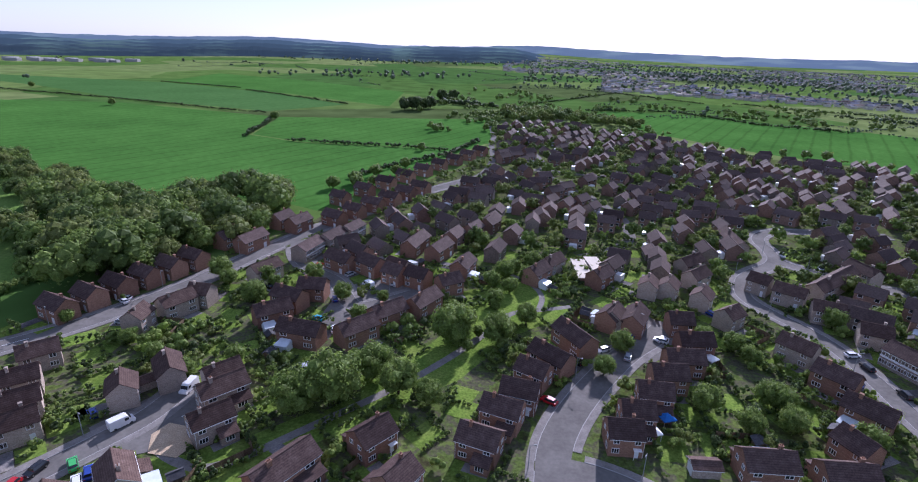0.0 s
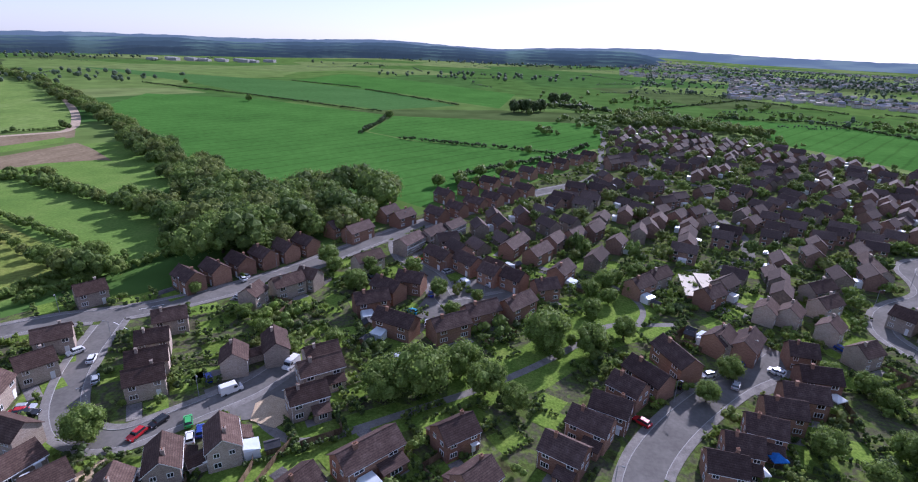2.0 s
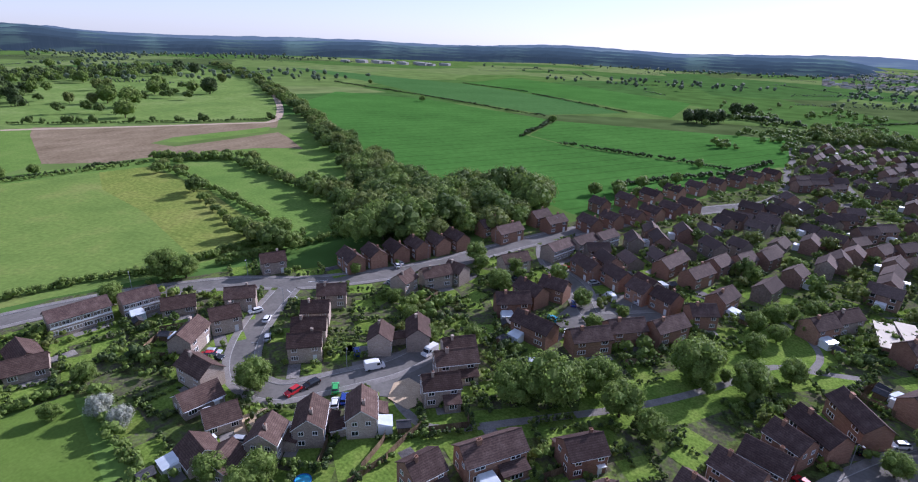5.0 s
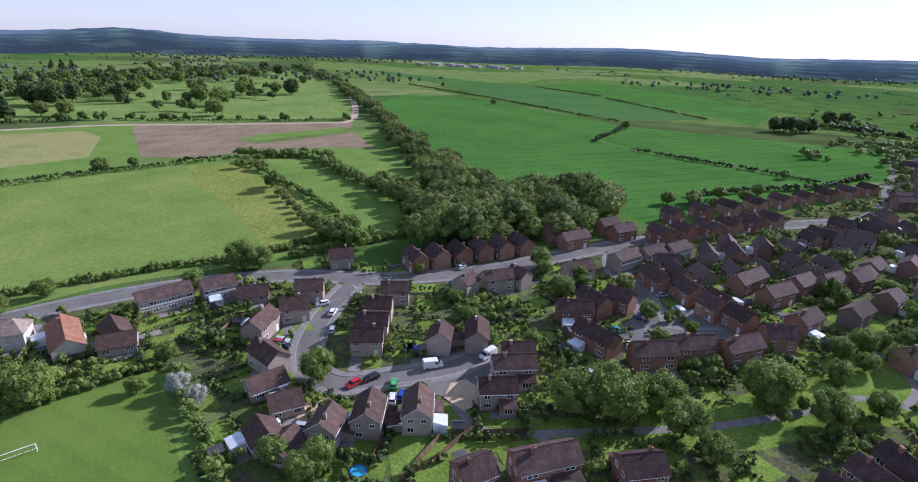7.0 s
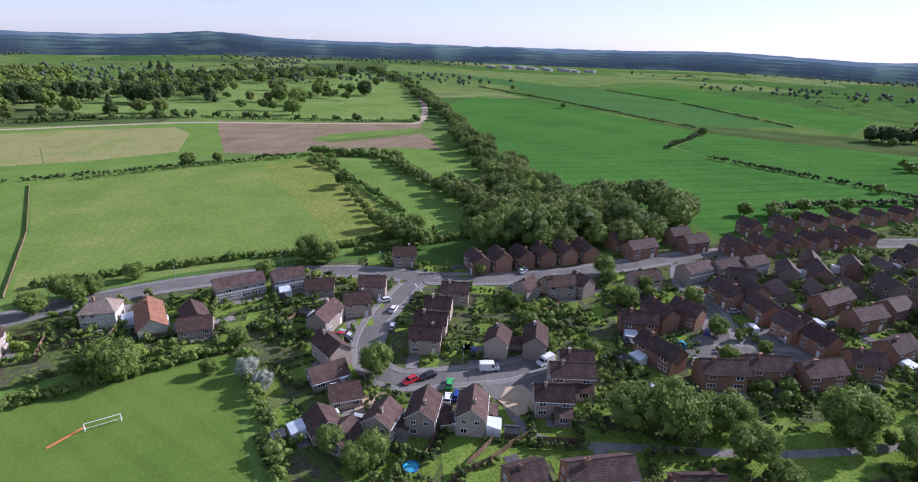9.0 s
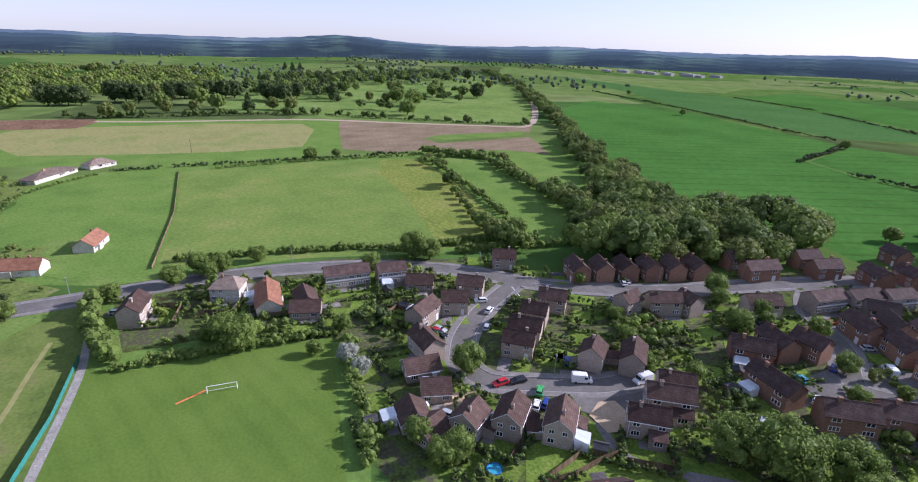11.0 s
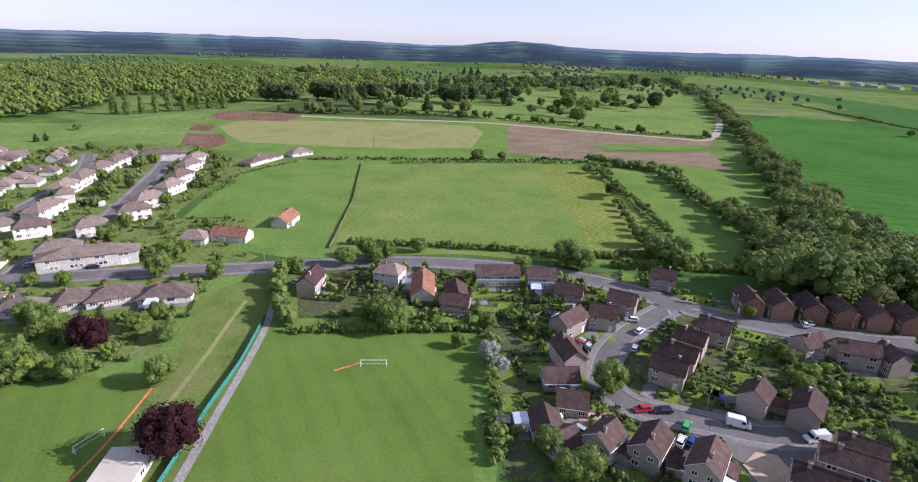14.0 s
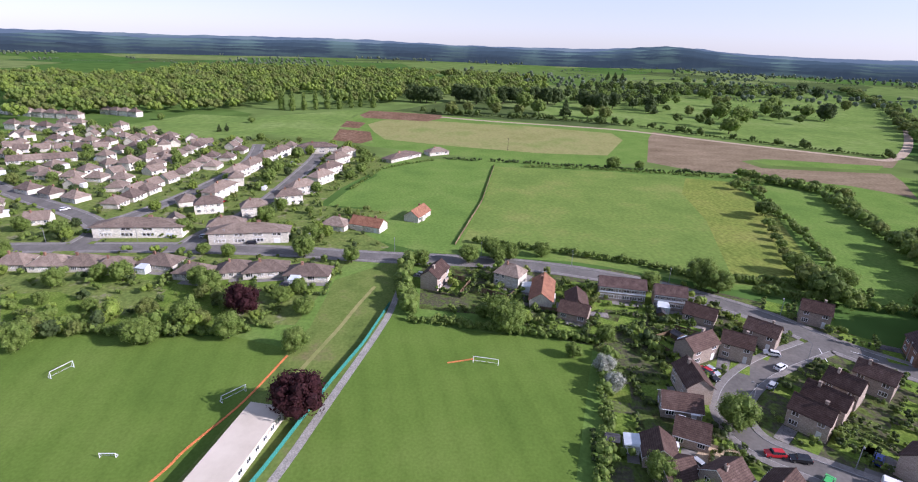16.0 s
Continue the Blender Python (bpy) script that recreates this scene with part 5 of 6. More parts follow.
# ---- lawns, drives, fences and sheds beside the houses ----
for k, (x, y, heading, length, kind) in enumerate(list(PLACED)):
    if kind == "garage" or math.hypot(x, y) > 200:
        continue
    W = DIMS[kind][1]
    m = pose(x, y, 0, 0, 0, heading)
    back, front = W / 2 + 0.3, -W / 2 - 0.3
    def spot(u, v):
        p = m @ Vector((u, v, 0))
        return (p.x, p.y)
    def free(p, own):
        return not any(math.hypot(p[0] - q[0], p[1] - q[1]) < 5.2 for i, q in enumerate(PLACED) if i != own) and not near_line(p, KEEP_OFF, 4.5)
    a = length / 2
    if free(spot(0, back + 4), k):
        sheet("lawn", [spot(-a + 0.4, back), spot(a - 0.4, back), spot(a - 0.4, back + 6.5), spot(-a + 0.4, back + 6.5)], "lawn", 0.06 + 0.001 * (k % 9), "small green back garden lawn", "lawn", "structure")
        sheet("patio", [spot(-a + 0.6, back), spot(a * 0.4, back), spot(a * 0.4, back + 2.4), spot(-a + 0.6, back + 2.4)], "paving", 0.075 + 0.001 * (k % 9), "paved patio behind a house", "patio")
        for u0, v0, u1, v1 in ((-a - 0.8, back, -a - 0.8, back + 9), (a + 0.8, back, a + 0.8, back + 9), (-a - 0.8, back + 9, a + 0.8, back + 9)):
            if random.random() < 0.75:
                high = random.choice((0.9, 1.3, 1.8, 2.4))
                for q in range(9):
                    px, py = spot(u0 + (u1 - u0) * q / 8, v0 + (v1 - v0) * q / 8)
                    if not near_line((px, py), KEEP_OFF, 4.6):
                        GARDEN_HEDGES.append((px, py, high * random.uniform(0.85, 1.2), 1.5 * random.uniform(0.9, 1.3)))
        if k % 3 == 0 and math.hypot(x, y) < 165:
            fence([spot(-a - 0.3, back + 0.5), spot(-a - 0.3, back + 7.5), spot(a + 0.3, back + 7.5)], 1.75, "wood", "weathered brown wooden garden fence of panels", "garden_fence")
        if k % 4 == 1:
            shed(*spot(a - 1.6, back + 5.3), heading + 90)
        if k % 4 == 1:
            conservatory(*spot(a * 0.45, back + 1.5), heading + 180)
    if free(spot(-a * 0.4, front - 3.5), k):
        sheet("driveway", [spot(-a, front - 6), spot(-a + 3.0, front - 6), spot(-a + 3.0, front), spot(-a, front)], "drive", 0.07 + 0.001 * (k % 9), "worn driveway before a house", "driveway")
        sheet("lawn", [spot(-a + 3.2, front - 5), spot(a, front - 5), spot(a, front - 0.6), spot(-a + 3.2, front - 0.6)], "lawn", 0.065 + 0.001 * (k % 9), "small green front lawn", "lawn")

# lawns of the plots farther from the houses, between hedges
for x, y in fill([(-160, 20), (-160, 130), (-60, 215), (60, 215), (190, 215), (190, 40), (60, 30), (-60, 36)], 8.6, 0.3):
    if not inside((x, y), ESTATE) or inside((x, y), PARK) or near_line((x, y), KEEP_OFF, 6.5):
        continue
    gap, turn = min(((x - p[0]) ** 2 + (y - p[1]) ** 2, p[2]) for p in PLACED)
    if gap < 46 or gap > 400:
        continue
    m, a, b = pose(x, y, 0, 0, 0, turn), random.uniform(2.6, 4.2), random.uniform(2.6, 4.0)
    ring = [m @ Vector((u * a, v * b, 0)) for u, v in ((-1, -1), (1, -1), (1, 1), (-1, 1))]
    if random.random() < 0.8:
        sheet("lawn", [(q.x, q.y) for q in ring], "lawn", 0.055, "small green garden lawn between hedges", "lawn")
    high = random.choice((1.0, 1.5, 2.0, 2.6))
    for k in random.sample(range(4), 2):
        p, q = ring[k], ring[(k + 1) % 4]
        for i in range(6):
            w = p.lerp(q, i / 5)
            if not any((w.x - o[0]) ** 2 + (w.y - o[1]) ** 2 < 25 for o in PLACED):
                GARDEN_HEDGES.append((w.x, w.y, high * random.uniform(0.85, 1.2), 1.5 * random.uniform(0.9, 1.3)))

thicket("garden_hedges", GARDEN_HEDGES[0::2], "leaf", "clipped green hedges between garden plots", "hedges", per=14, leaf=0.2)
thicket("garden_hedges", GARDEN_HEDGES[1::2], "leaf_dark", "clipped dark green hedges between garden plots", "hedges", per=14, leaf=0.2)

# ---- hedges and trees ----
hedge("pasture", 2.6, 2.2, [(-336.7, 62.6), (-331.4, 121.0), (-317.0, 187.4)])
hedge("pasture", 3.5, 4.0, [(-307.2, 188.1), (-257.5, 178.7), (-185.4, 158.2), (-160.1, 143.4)])
hedge("roadside", 3.0, 2.8, [(-196.8, 20.8), (-193.5, 34.1), (-184.9, 58.1), (-177.1, 79.5), (-165.7, 96.6)])
hedge("pasture", 5.0, 5.5, [(-324.7, 196.6), (-288.9, 224.4), (-207.6, 202.2), (-170.0, 199.3)])
hedge("garden", 3.0, 3.2, [(-116.4, 50.6), (-98.7, 44.5), (-82.9, 39.6), (-72.6, 36.4)])
hedge("garden", 2.6, 2.4, [(-132.5, 4.7), (-128.0, 18.7), (-126.1, 30.3), (-120.7, 49.2)])
hedge("roadside", 3.5, 3.5, [(-153.8, 112.2), (-146.7, 134.3), (-138.0, 155.2), (-131.3, 166.0)])
hedge("roadside", 4.0, 3.5, [(-164.3, 98.2), (-161.8, 120.4), (-150.9, 148.4)])
hedge("field", 3.0, 2.6, [(-645.4, 725.1), (-419.2, 650.5), (-239.2, 575.5), (-207.7, 567.7)])
hedge("field", 3.5, 3.0, [(-138.5, 417.0), (-100.0, 411.0), (-53.7, 406.8), (-11.1, 396.5)])
hedge("field", 4.5, 3.5, [(-174.1, 427.7), (-180.3, 494.4), (-192.9, 555.3)])
hedge("field", 3.0, 2.6, [(-484.8, 886.6), (-335.2, 827.7)])
hedge("field", 3.0, 2.6, [(-312.8, 796.8), (-141.1, 667.3)])
hedge("field", 6.0, 6.0, [(-80.6, 719.1), (-29.8, 707.3), (41.8, 679.0)])
hedge("field", 4.0, 4.0, [(-65.2, 305.4), (-40.2, 344.4), (-10.1, 380.3), (11.9, 437.8)])
hedge("lane", 2.2, 1.8, [(-225.9, -43.4), (-204.3, -46.4), (-188.0, -49.0)])
hedge("lane", 2.0, 2.0, [(-272.3, -40.0), (-317.3, -29.1), (-334.7, -15.9), (-348.9, 2.7)])

hedge("field", 2.5, 2.4, [(-355.3, 10.6), (-346.7, 65.2), (-335.3, 121.1), (-325.5, 186.5)])
hedge("garden", 3.5, 3.5, [(-126.3, -97.5), (-123.6, -79.3), (-123.8, -64.2), (-125.6, -46.4)])
hedge("garden", 1.6, 1.5, [(-128.8, -44.3), (-128.2, -39.3)])
hedge("garden", 2.0, 2.0, [(-133.7, -44.2), (-159.5, -38.5), (-164.5, -27.9)])
hedge("garden", 2.2, 1.6, [(-199.7, -138.6), (-196.5, -96.7)])
hedge("garden", 4.0, 5.0, [(-136.3, -2.6), (-160.5, -5.7), (-175.5, -4.5)])
hedge("garden", 2.5, 2.2, [(-132.2, -2.4), (-129.2, 14.2), (-125.3, 30.3), (-123.5, 49.5)])
hedge("field", 3.5, 3.5, [(150.3, 673.5), (264.9, 691.3), (324.2, 591.7), (395.4, 555.5)])
hedge("field", 4.0, 4.0, [(467.4, 696.0), (529.7, 635.7)])
hedge("field", 3.0, 3.0, [(399.1, 820.7), (484.0, 746.8), (576.4, 694.7)])
hedge("field", 3.0, 3.0, [(82.9, 717.0), (255.1, 936.7), (349.7, 806.6)])
trees("broadleaf", 11.5, [(-34.5, 97), (-27, 100.5), (-0.6, 127.5)])
trees("broadleaf", 9, [(-19.8, 110.5), (-13.0, 104.6), (-87.5, 69.7), (11.5, 128.5)])
trees("broadleaf", 7, [(-5.6, 101), (-30.5, 107.5), (-24.3, 112.3), (20.5, 139.5)])
trees("pale", 7, [(2.7, 136.5)])
trees("broadleaf", 9, [(-160.2, 95.9), (-169.9, 136.1), (-156.5, 143.4), (-133.6, 22.9), (-126.9, 25.7)])
trees("broadleaf", 6, [(-65.5, 47.5), (-72.9, 47.1), (-65.2, 51.4)])
trees("broadleaf", 6, [(-28.6, 138.4), (-36.1, 151.3), (-48.3, 164.3), (-63.3, 151.5), (-64.4, 162.6), (-75.3, 159.6), (23.2, 219.7), (9.2, 202.3), (16.3, 171.8), (20.2, 177.0), (27.4, 181.1), (12.0, 150.8)])
trees("small", 4, [(-23.3, 150.9), (3.1, 123.8), (6.2, 131.6), (12.1, 147.8), (16.2, 134.5), (-25.0, 106.1)])
trees("copper", 10.5, [(-90.9, -24.2), (-136.0, -50.7)])
trees("broadleaf", 8, [(-116.0, -31.1), (-116.2, -99.5), (-154.1, -70.5), (-150.1, -65.3), (-128.4, -63.2), (-119.3, -72.6), (-122.5, -50.0), (-179.5, -43.1)])
trees("pale", 5, [(-193.3, -135.7), (-266.0, -119.0), (-208.0, -43.7), (-201.3, -38.8)])
trees("broadleaf", 7, [(-286.7, -86.8), (-311.4, -88.8), (-348.1, -85.6), (-218.0, -68.1), (-234.8, -66.4), (-265.3, -56.9), (-174.8, -25.4), (-173.0, -0.2), (-176.3, 16.8), (-176.7, 27.6), (-179.7, 32.3), (-182.3, 25.9), (-183.0, 45.0), (-153.9, 75.8)])
trees("broadleaf", 6, [(-157.5, -103.2), (-200.7, -119.0), (-350.8, -221.4), (-331.6, -230.9), (-306.8, -165.8), (-374.7, -192.2), (-344.9, -192.4), (-489.8, -161.0), (-492.8, -241.9), (-406.5, -214.1), (-425.6, -261.3), (-339.6, -160.7), (-142.8, -41.7), (-135.7, -33.1), (-178.5, -70.0), (-119.4, -69.6)])
trees("blossom", 5, [(-107.4, 46.6), (-100.6, 47.1)])
trees("broadleaf", 4.8, [(-122.3, 51.5), (-128.6, 25.9), (-135.5, 18.7), (-114.6, 40.7), (-104.0, 111.6), (-86.4, 122.0), (-64.9, 108.6), (-55.3, 114.8), (-75.6, 115.2), (-60.4, 147.5), (-60.3, 159.5), (-109.8, 132.0), (-76.4, 161.8)])
trees("broadleaf", 7, [(-57.9, 287.1), (-69.9, 282.9), (-48.7, 291.1), (-39.0, 316.4), (-31.9, 304.0), (-30.0, 395.2)])
trees("broadleaf", 6, [(57.4, 102.2), (75.4, 103.1), (73.8, 105.2), (64.4, 94.7), (73.6, 95.2), (78.2, 122.5), (76.2, 128.1), (86.9, 90.4), (45.0, 126.2), (37.5, 114.9), (11.6, 164.2), (17.3, 160.2), (24.1, 169.9), (113.3, 143.2), (69.2, 130.7), (128.2, 144.2), (175.7, 232.2), (175.3, 248.9), (184.4, 241.2), (167.3, 186.1), (157.4, 170.4)])
trees("broadleaf", 7, [(-241.6, 165.7), (-160.5, 138.8), (-157.0, 94.9), (-80.2, 165.0), (-63.2, 148.2), (-59.0, 293.8), (-51.1, 313.1), (-35.7, 338.1)])
trees("pale", 5, [(9.0, 201.9), (66.4, 278.7), (-72.5, 217.8)])
trees("broadleaf", 8, [(-380.9, 590.7), (-182.4, 525.9), (-588.8, 749.3), (-48.8, 617.1)])
trees("poplar", 20, [(-582.1, -158.8), (-579.8, -147.2), (-587.1, -136.6), (-594.5, -125.8), (-602.2, -114.7), (-605.0, -102.5), (-618.1, -91.6), (-625.8, -82.1), (-623.7, -67.3)])
trees("conifer", 6, [(-441.0, -165.1), (-440.1, -170.8)])
WOOD = [(-116.6, 142.6), (-120.6, 154.7), (-100.9, 171.3), (-82, 207), (-72, 236), (-86, 254), (-106, 264), (-124, 260), (-140, 246), (-146, 228), (-160, 246), (-182, 262), (-212, 282), (-234, 294), (-293, 334), (-402, 414), (-560, 526), (-766, 668), (-1150, 878), (-1110, 838), (-740, 632), (-545, 492), (-451, 435), (-323, 330), (-258, 282), (-203, 238), (-178, 215), (-151.8, 193.2)]
LEAF_MIX = (("leaf", "mid green"), ("leaf_olive", "olive green"), ("leaf_deep", "deep green"))
spots = []
for x, y in fill(WOOD, 11):
    w = random.uniform(11, 20) * (1 if math.hypot(x, y) < 300 else 0.75)
    spots.append((x, y, w * random.uniform(0.6, 0.84) + 1.5, w))
for i, (mat, tone) in enumerate(LEAF_MIX):
    thicket("woodland", spots[i::3], mat, f"dense belt of tall {tone} woodland trees", "woodland", per=760, leaf=0.2, crowns=18)
GOLFWOOD = [(-465.7, -351.9), (-877.4, -661.4), (-889.9, -494.5), (-1238.9, -499.1), (-1265, -64.4), (-1150, 230), (-760, 150), (-735, -25.9), (-640, -60), (-640, -160.3), (-545, -218.5), (-523.2, -289.2)]
spots = [(x, y, random.uniform(10, 19), random.uniform(12, 20)) for x, y in fill(GOLFWOOD, 17) if noise.noise((x / 70, y / 70, 3.3)) > -0.25]
for i, (mat, tone) in enumerate((("leaf", "mid green"), ("leaf_olive", "olive green"), ("leaf_pale", "fresh green"))):
    thicket("woodland", spots[i::3], mat, f"far {tone} mixed woodland", "woodland", per=110, leaf=0.34, crowns=9)
GOLF = [(-700, 170), (-660, 260), (-720, 330), (-760, 480), (-977.5, 740), (-1035, 483), (-989, 276), (-760, 160)]
spots = [(x, y, random.uniform(11, 19), random.uniform(9, 15)) for x, y in fill(GOLF, 17) if noise.noise((x / 60, y / 60, 4.4)) > 0.0]
thicket("course_trees", spots[0::2], "leaf", "clumps of green trees on a golf course", "trees", per=140, leaf=0.3, crowns=9)
thicket("course_trees", spots[1::2], "leaf_dark", "clumps of dark conifers on a golf course", "trees", per=140, leaf=0.3, crowns=9)
spots = [(x, y, random.uniform(8, 16), random.uniform(8, 13)) for x, y in fill([(-560, 222), (-500, 300), (-560, 400), (-700, 500), (-720, 300), (-650, 205)], 24) if noise.noise((x / 50, y / 50, 6.4)) > 0.12]
thicket("course_trees", spots, "leaf_deep", "scattered deep green trees on a golf course", "trees", per=200, leaf=0.28, crowns=10)
trees("dark", 22, [(-692, -25), (-690, -16), (-688, -8), (-686, 3), (-712, 34), (-702, 44), (-690, 55), (-726, 94), (-723, 106), (-717, 112)], "course trees")
trees("dark", 21, [(-717, 134), (-713, 150), (-712, 160), (-678, 190), (-664, 198), (-655, 205), (-690, 230), (-994, 679), (-918, 657), (-617, 460)], "course trees")
trees("conifer", 19, [(-773, 298), (-642, 261), (-665, 268), (-760, 320), (-595, 147), (-1240, 390), (-1210, 396), (-1182, 403), (-700, 90), (-706, 70)], "course trees")
trees("broadleaf", 19, [(-499, 283), (-564, 328), (-658, 413), (-690, 440), (-640, 452), (-607, 328), (-610, 120), (-640, 70), (-655, 110)], "course trees")
trees("olive", 14, [(-610, 315), (-600, 40), (-596, 70), (-592, 95), (-588, 170), (-575, 185), (-744, 578), (-632, 303), (-580, 20), (-740, 390), (-770, 420)], "course trees")
trees("broadleaf", 16, [(-1082, 651), (-1000, 620), (-1181, 544), (-1180, 596), (-1060, 560), (-850, 430), (-880, 520)], "course trees")
spots = []
for p in resample([(-530.4, 206.4), (-500.5, 232.6), (-468.4, 269), (-430.4, 313.5), (-395.8, 361.8)], 3.2, False):
    h = 2.2 if random.random() < 0.8 else random.uniform(4, 8)
    spots.append((p.x, p.y, h, h * 0.7 + 2.4))
for p in resample([(-585, -10), (-572, 40), (-562, 90), (-552, 140), (-530, 200)], 4, False):
    h = random.choice((2.0, 2.5, 3.5, 6, 8))
    spots.append((p.x - random.uniform(2, 10), p.y, h, h * 0.7 + 2.4))
thicket("hedge", spots, "leaf_deep", "uneven green hedge along a golf course", "hedge", per=60, leaf=0.3)
# overgrown hedges with trees round the paddocks
spots = [(-290, 178, 6, 8), (-278, 184, 6, 8), (-235, 162, 10, 9), (-224, 158, 4, 6), (-214, 154, 4, 5), (-205, 150, 3.5, 5), (-196, 147, 4, 5), (-188, 143, 3.5, 5), (-180, 140, 4, 6), (-170, 138, 6, 7), (-158, 133, 9, 11), (-149, 132, 10, 12), (-143, 135, 8, 10)]
spots += [(-301, 189, 5, 7), (-303, 209, 5, 7), (-302, 199, 4, 6), (-299, 219, 5, 7), (-295, 228, 5, 7), (-284, 230, 6, 8), (-270, 227, 8, 10), (-259, 221, 6, 8), (-249, 217, 6, 8), (-240, 214, 5, 8), (-232, 212, 5, 7), (-222, 207, 5, 7), (-214, 203, 6, 8)]
spots += [(-195, 196, 9, 11), (-184, 193, 10, 11), (-176, 190, 11, 12), (-164, 186, 10, 12), (-156, 184, 11, 12), (-148, 181, 10, 10), (-186, 204, 9, 11), (-202, 209, 8, 10), (-170, 196, 11, 12), (-150, 172, 9, 10), (-141, 160, 8, 9)]
for i, (mat, tone) in enumerate(LEAF_MIX):
    thicket("overgrown_hedge", spots[i::3], mat, f"overgrown {tone} hedge with trees beside a paddock", "hedge", per=420, leaf=0.21, crowns=14)
tree("broadleaf", -122, 164, 17.5, "field trees")
tree("broadleaf", -336.9, 120.1, 9, "field trees")
tree("broadleaf", -338.0, 138.5, 6, "field trees")
trees("dark", 15, [(-68, 629), (-54, 633), (-60, 640), (-46, 640), (-39, 654), (-29, 742), (-14, 762)], "field trees")
spots = [(x, y, random.uniform(7, 13), random.uniform(9, 14)) for x, y in fill([(42, 560), (48, 650), (72, 640), (104, 625), (134, 600), (176, 556), (192, 560), (180, 525), (110, 552)], 11)]
for i, (mat, tone) in enumerate(LEAF_MIX):
    thicket("copse", spots[i::3], mat, f"{tone} trees behind the last houses", "trees", per=260, leaf=0.26, crowns=12)
tree("broadleaf", -153.5, 99, 8.5, "field trees")

BAND = [(-116.2, -103.7), (-146.4, -125.9), (-148.8, -110.4), (-133.0, -81.2), (-156.0, -78.6), (-150.2, -59.9), (-128.7, -49.0), (-123.2, -64.0), (-123.0, -79.0), (-118.4, -96.7)]
sheet("lawn", BAND, "lawn", 0.03, "long green back gardens behind a playing field", "lawn")
spots = [(x, y, random.uniform(3, 6.5), random.uniform(4, 7)) for x, y in fill(BAND, 5) if noise.noise((x / 13, y / 13, 9.4)) > -0.02 or x > -124]
for i, mat in enumerate(("leaf", "leaf_olive", "leaf_pale", "leaf_dark")):
    thicket("thicket", spots[i::4], mat, ("green", "olive", "yellow-green", "dark green")[i] + " trees and tall shrubs behind gardens", "thicket", per=260, leaf=0.24)

# shrubs in the gardens
shrubs = []
for x, y in fill(ESTATE, 3.1):
    clump = noise.noise((x / 11, y / 11, 5.5)) + 0.5 * noise.noise((x / 4, y / 4, 2.5))
    if clump < 0.13 or random.random() < 0.12 or near_line((x, y), KEEP_OFF, 5.4) or any((x - p[0]) ** 2 + (y - p[1]) ** 2 < 27 for p in PLACED) or inside((x, y), PARK):
        continue
    h = random.choice((0.9, 1.2, 1.6, 2.2, 2.8)) + 3.0 * max(0, clump - 0.25)
    shrubs.append((x, y, h, h * random.uniform(0.9, 1.4) + 0.9))
for x, y in fill(VILLAGE, 4.4):
    if random.random() < 0.45 or near_line((x, y), KEEP_OFF, 5.3) or any((x - p[0]) ** 2 + (y - p[1]) ** 2 < 49 for p in PLACED):
        continue
    h = random.choice((1.0, 1.4, 1.8, 2.6, 3.6))
    shrubs.append((x, y, h, h * random.uniform(0.9, 1.5) + 0.4))
for i, mat in enumerate(("leaf", "leaf_dark", "leaf", "leaf_pale", "leaf_olive", "leaf")):
    thicket("garden_shrubs", shrubs[i::6], mat, ("leafy green", "dark green", "fresh green", "yellow-green", "olive green", "bright green")[i] + " garden shrubs between the houses", "shrubs", per=34, leaf=0.26)
spots = []
for x, y in fill([(-46, 207), (23, 333.5), (34.5, 494.5), (103.5, 517.5), (218.5, 391), (322, 333.5), (340, 200), (207, 140), (69, 172.5)], 11):
    if not near_line((x, y), KEEP_OFF, 5) and not any((x - p[0]) ** 2 + (y - p[1]) ** 2 < 25 for p in PLACED):
        h = random.choice((3, 4, 4.5, 6, 7.5))
        spots.append((x, y, h, h * random.uniform(0.8, 1.1) + 0.8))
for i, (mat, tone) in enumerate(LEAF_MIX):
    thicket("estate_trees", spots[i::3], mat, f"small {tone} trees among the far houses", "trees", per=110, leaf=0.3, crowns=8)

for x, y in fill(VILLAGE, 19):
    if not near_line((x, y), KEEP_OFF, 5) and not any((x - p[0]) ** 2 + (y - p[1]) ** 2 < 60 for p in PLACED):
        tree(random.choice(("broadleaf", "dark", "olive", "broadleaf", "pale")), x, y, random.uniform(4, 7.5))

fence([(-50.9, 58.7), (-48.9, 67.3), (-48.8, 74.4), (-47.9, 80.2)], 1.7, "wood", "weathered brown wooden fence beside a footpath", "garden_fence")
fence([(-61.0, 81.0), (-55.8, 77.2), (-52.1, 71.5), (-51.3, 63.1)], 1.7, "wood", "weathered brown wooden fence round a back garden", "garden_fence")

fence([(-338, 42.5), (-255.3, 28), (-194, 12.6)], 1.1, "wood", "low weathered rail fence between two pastures", "field_fence", 3.2)

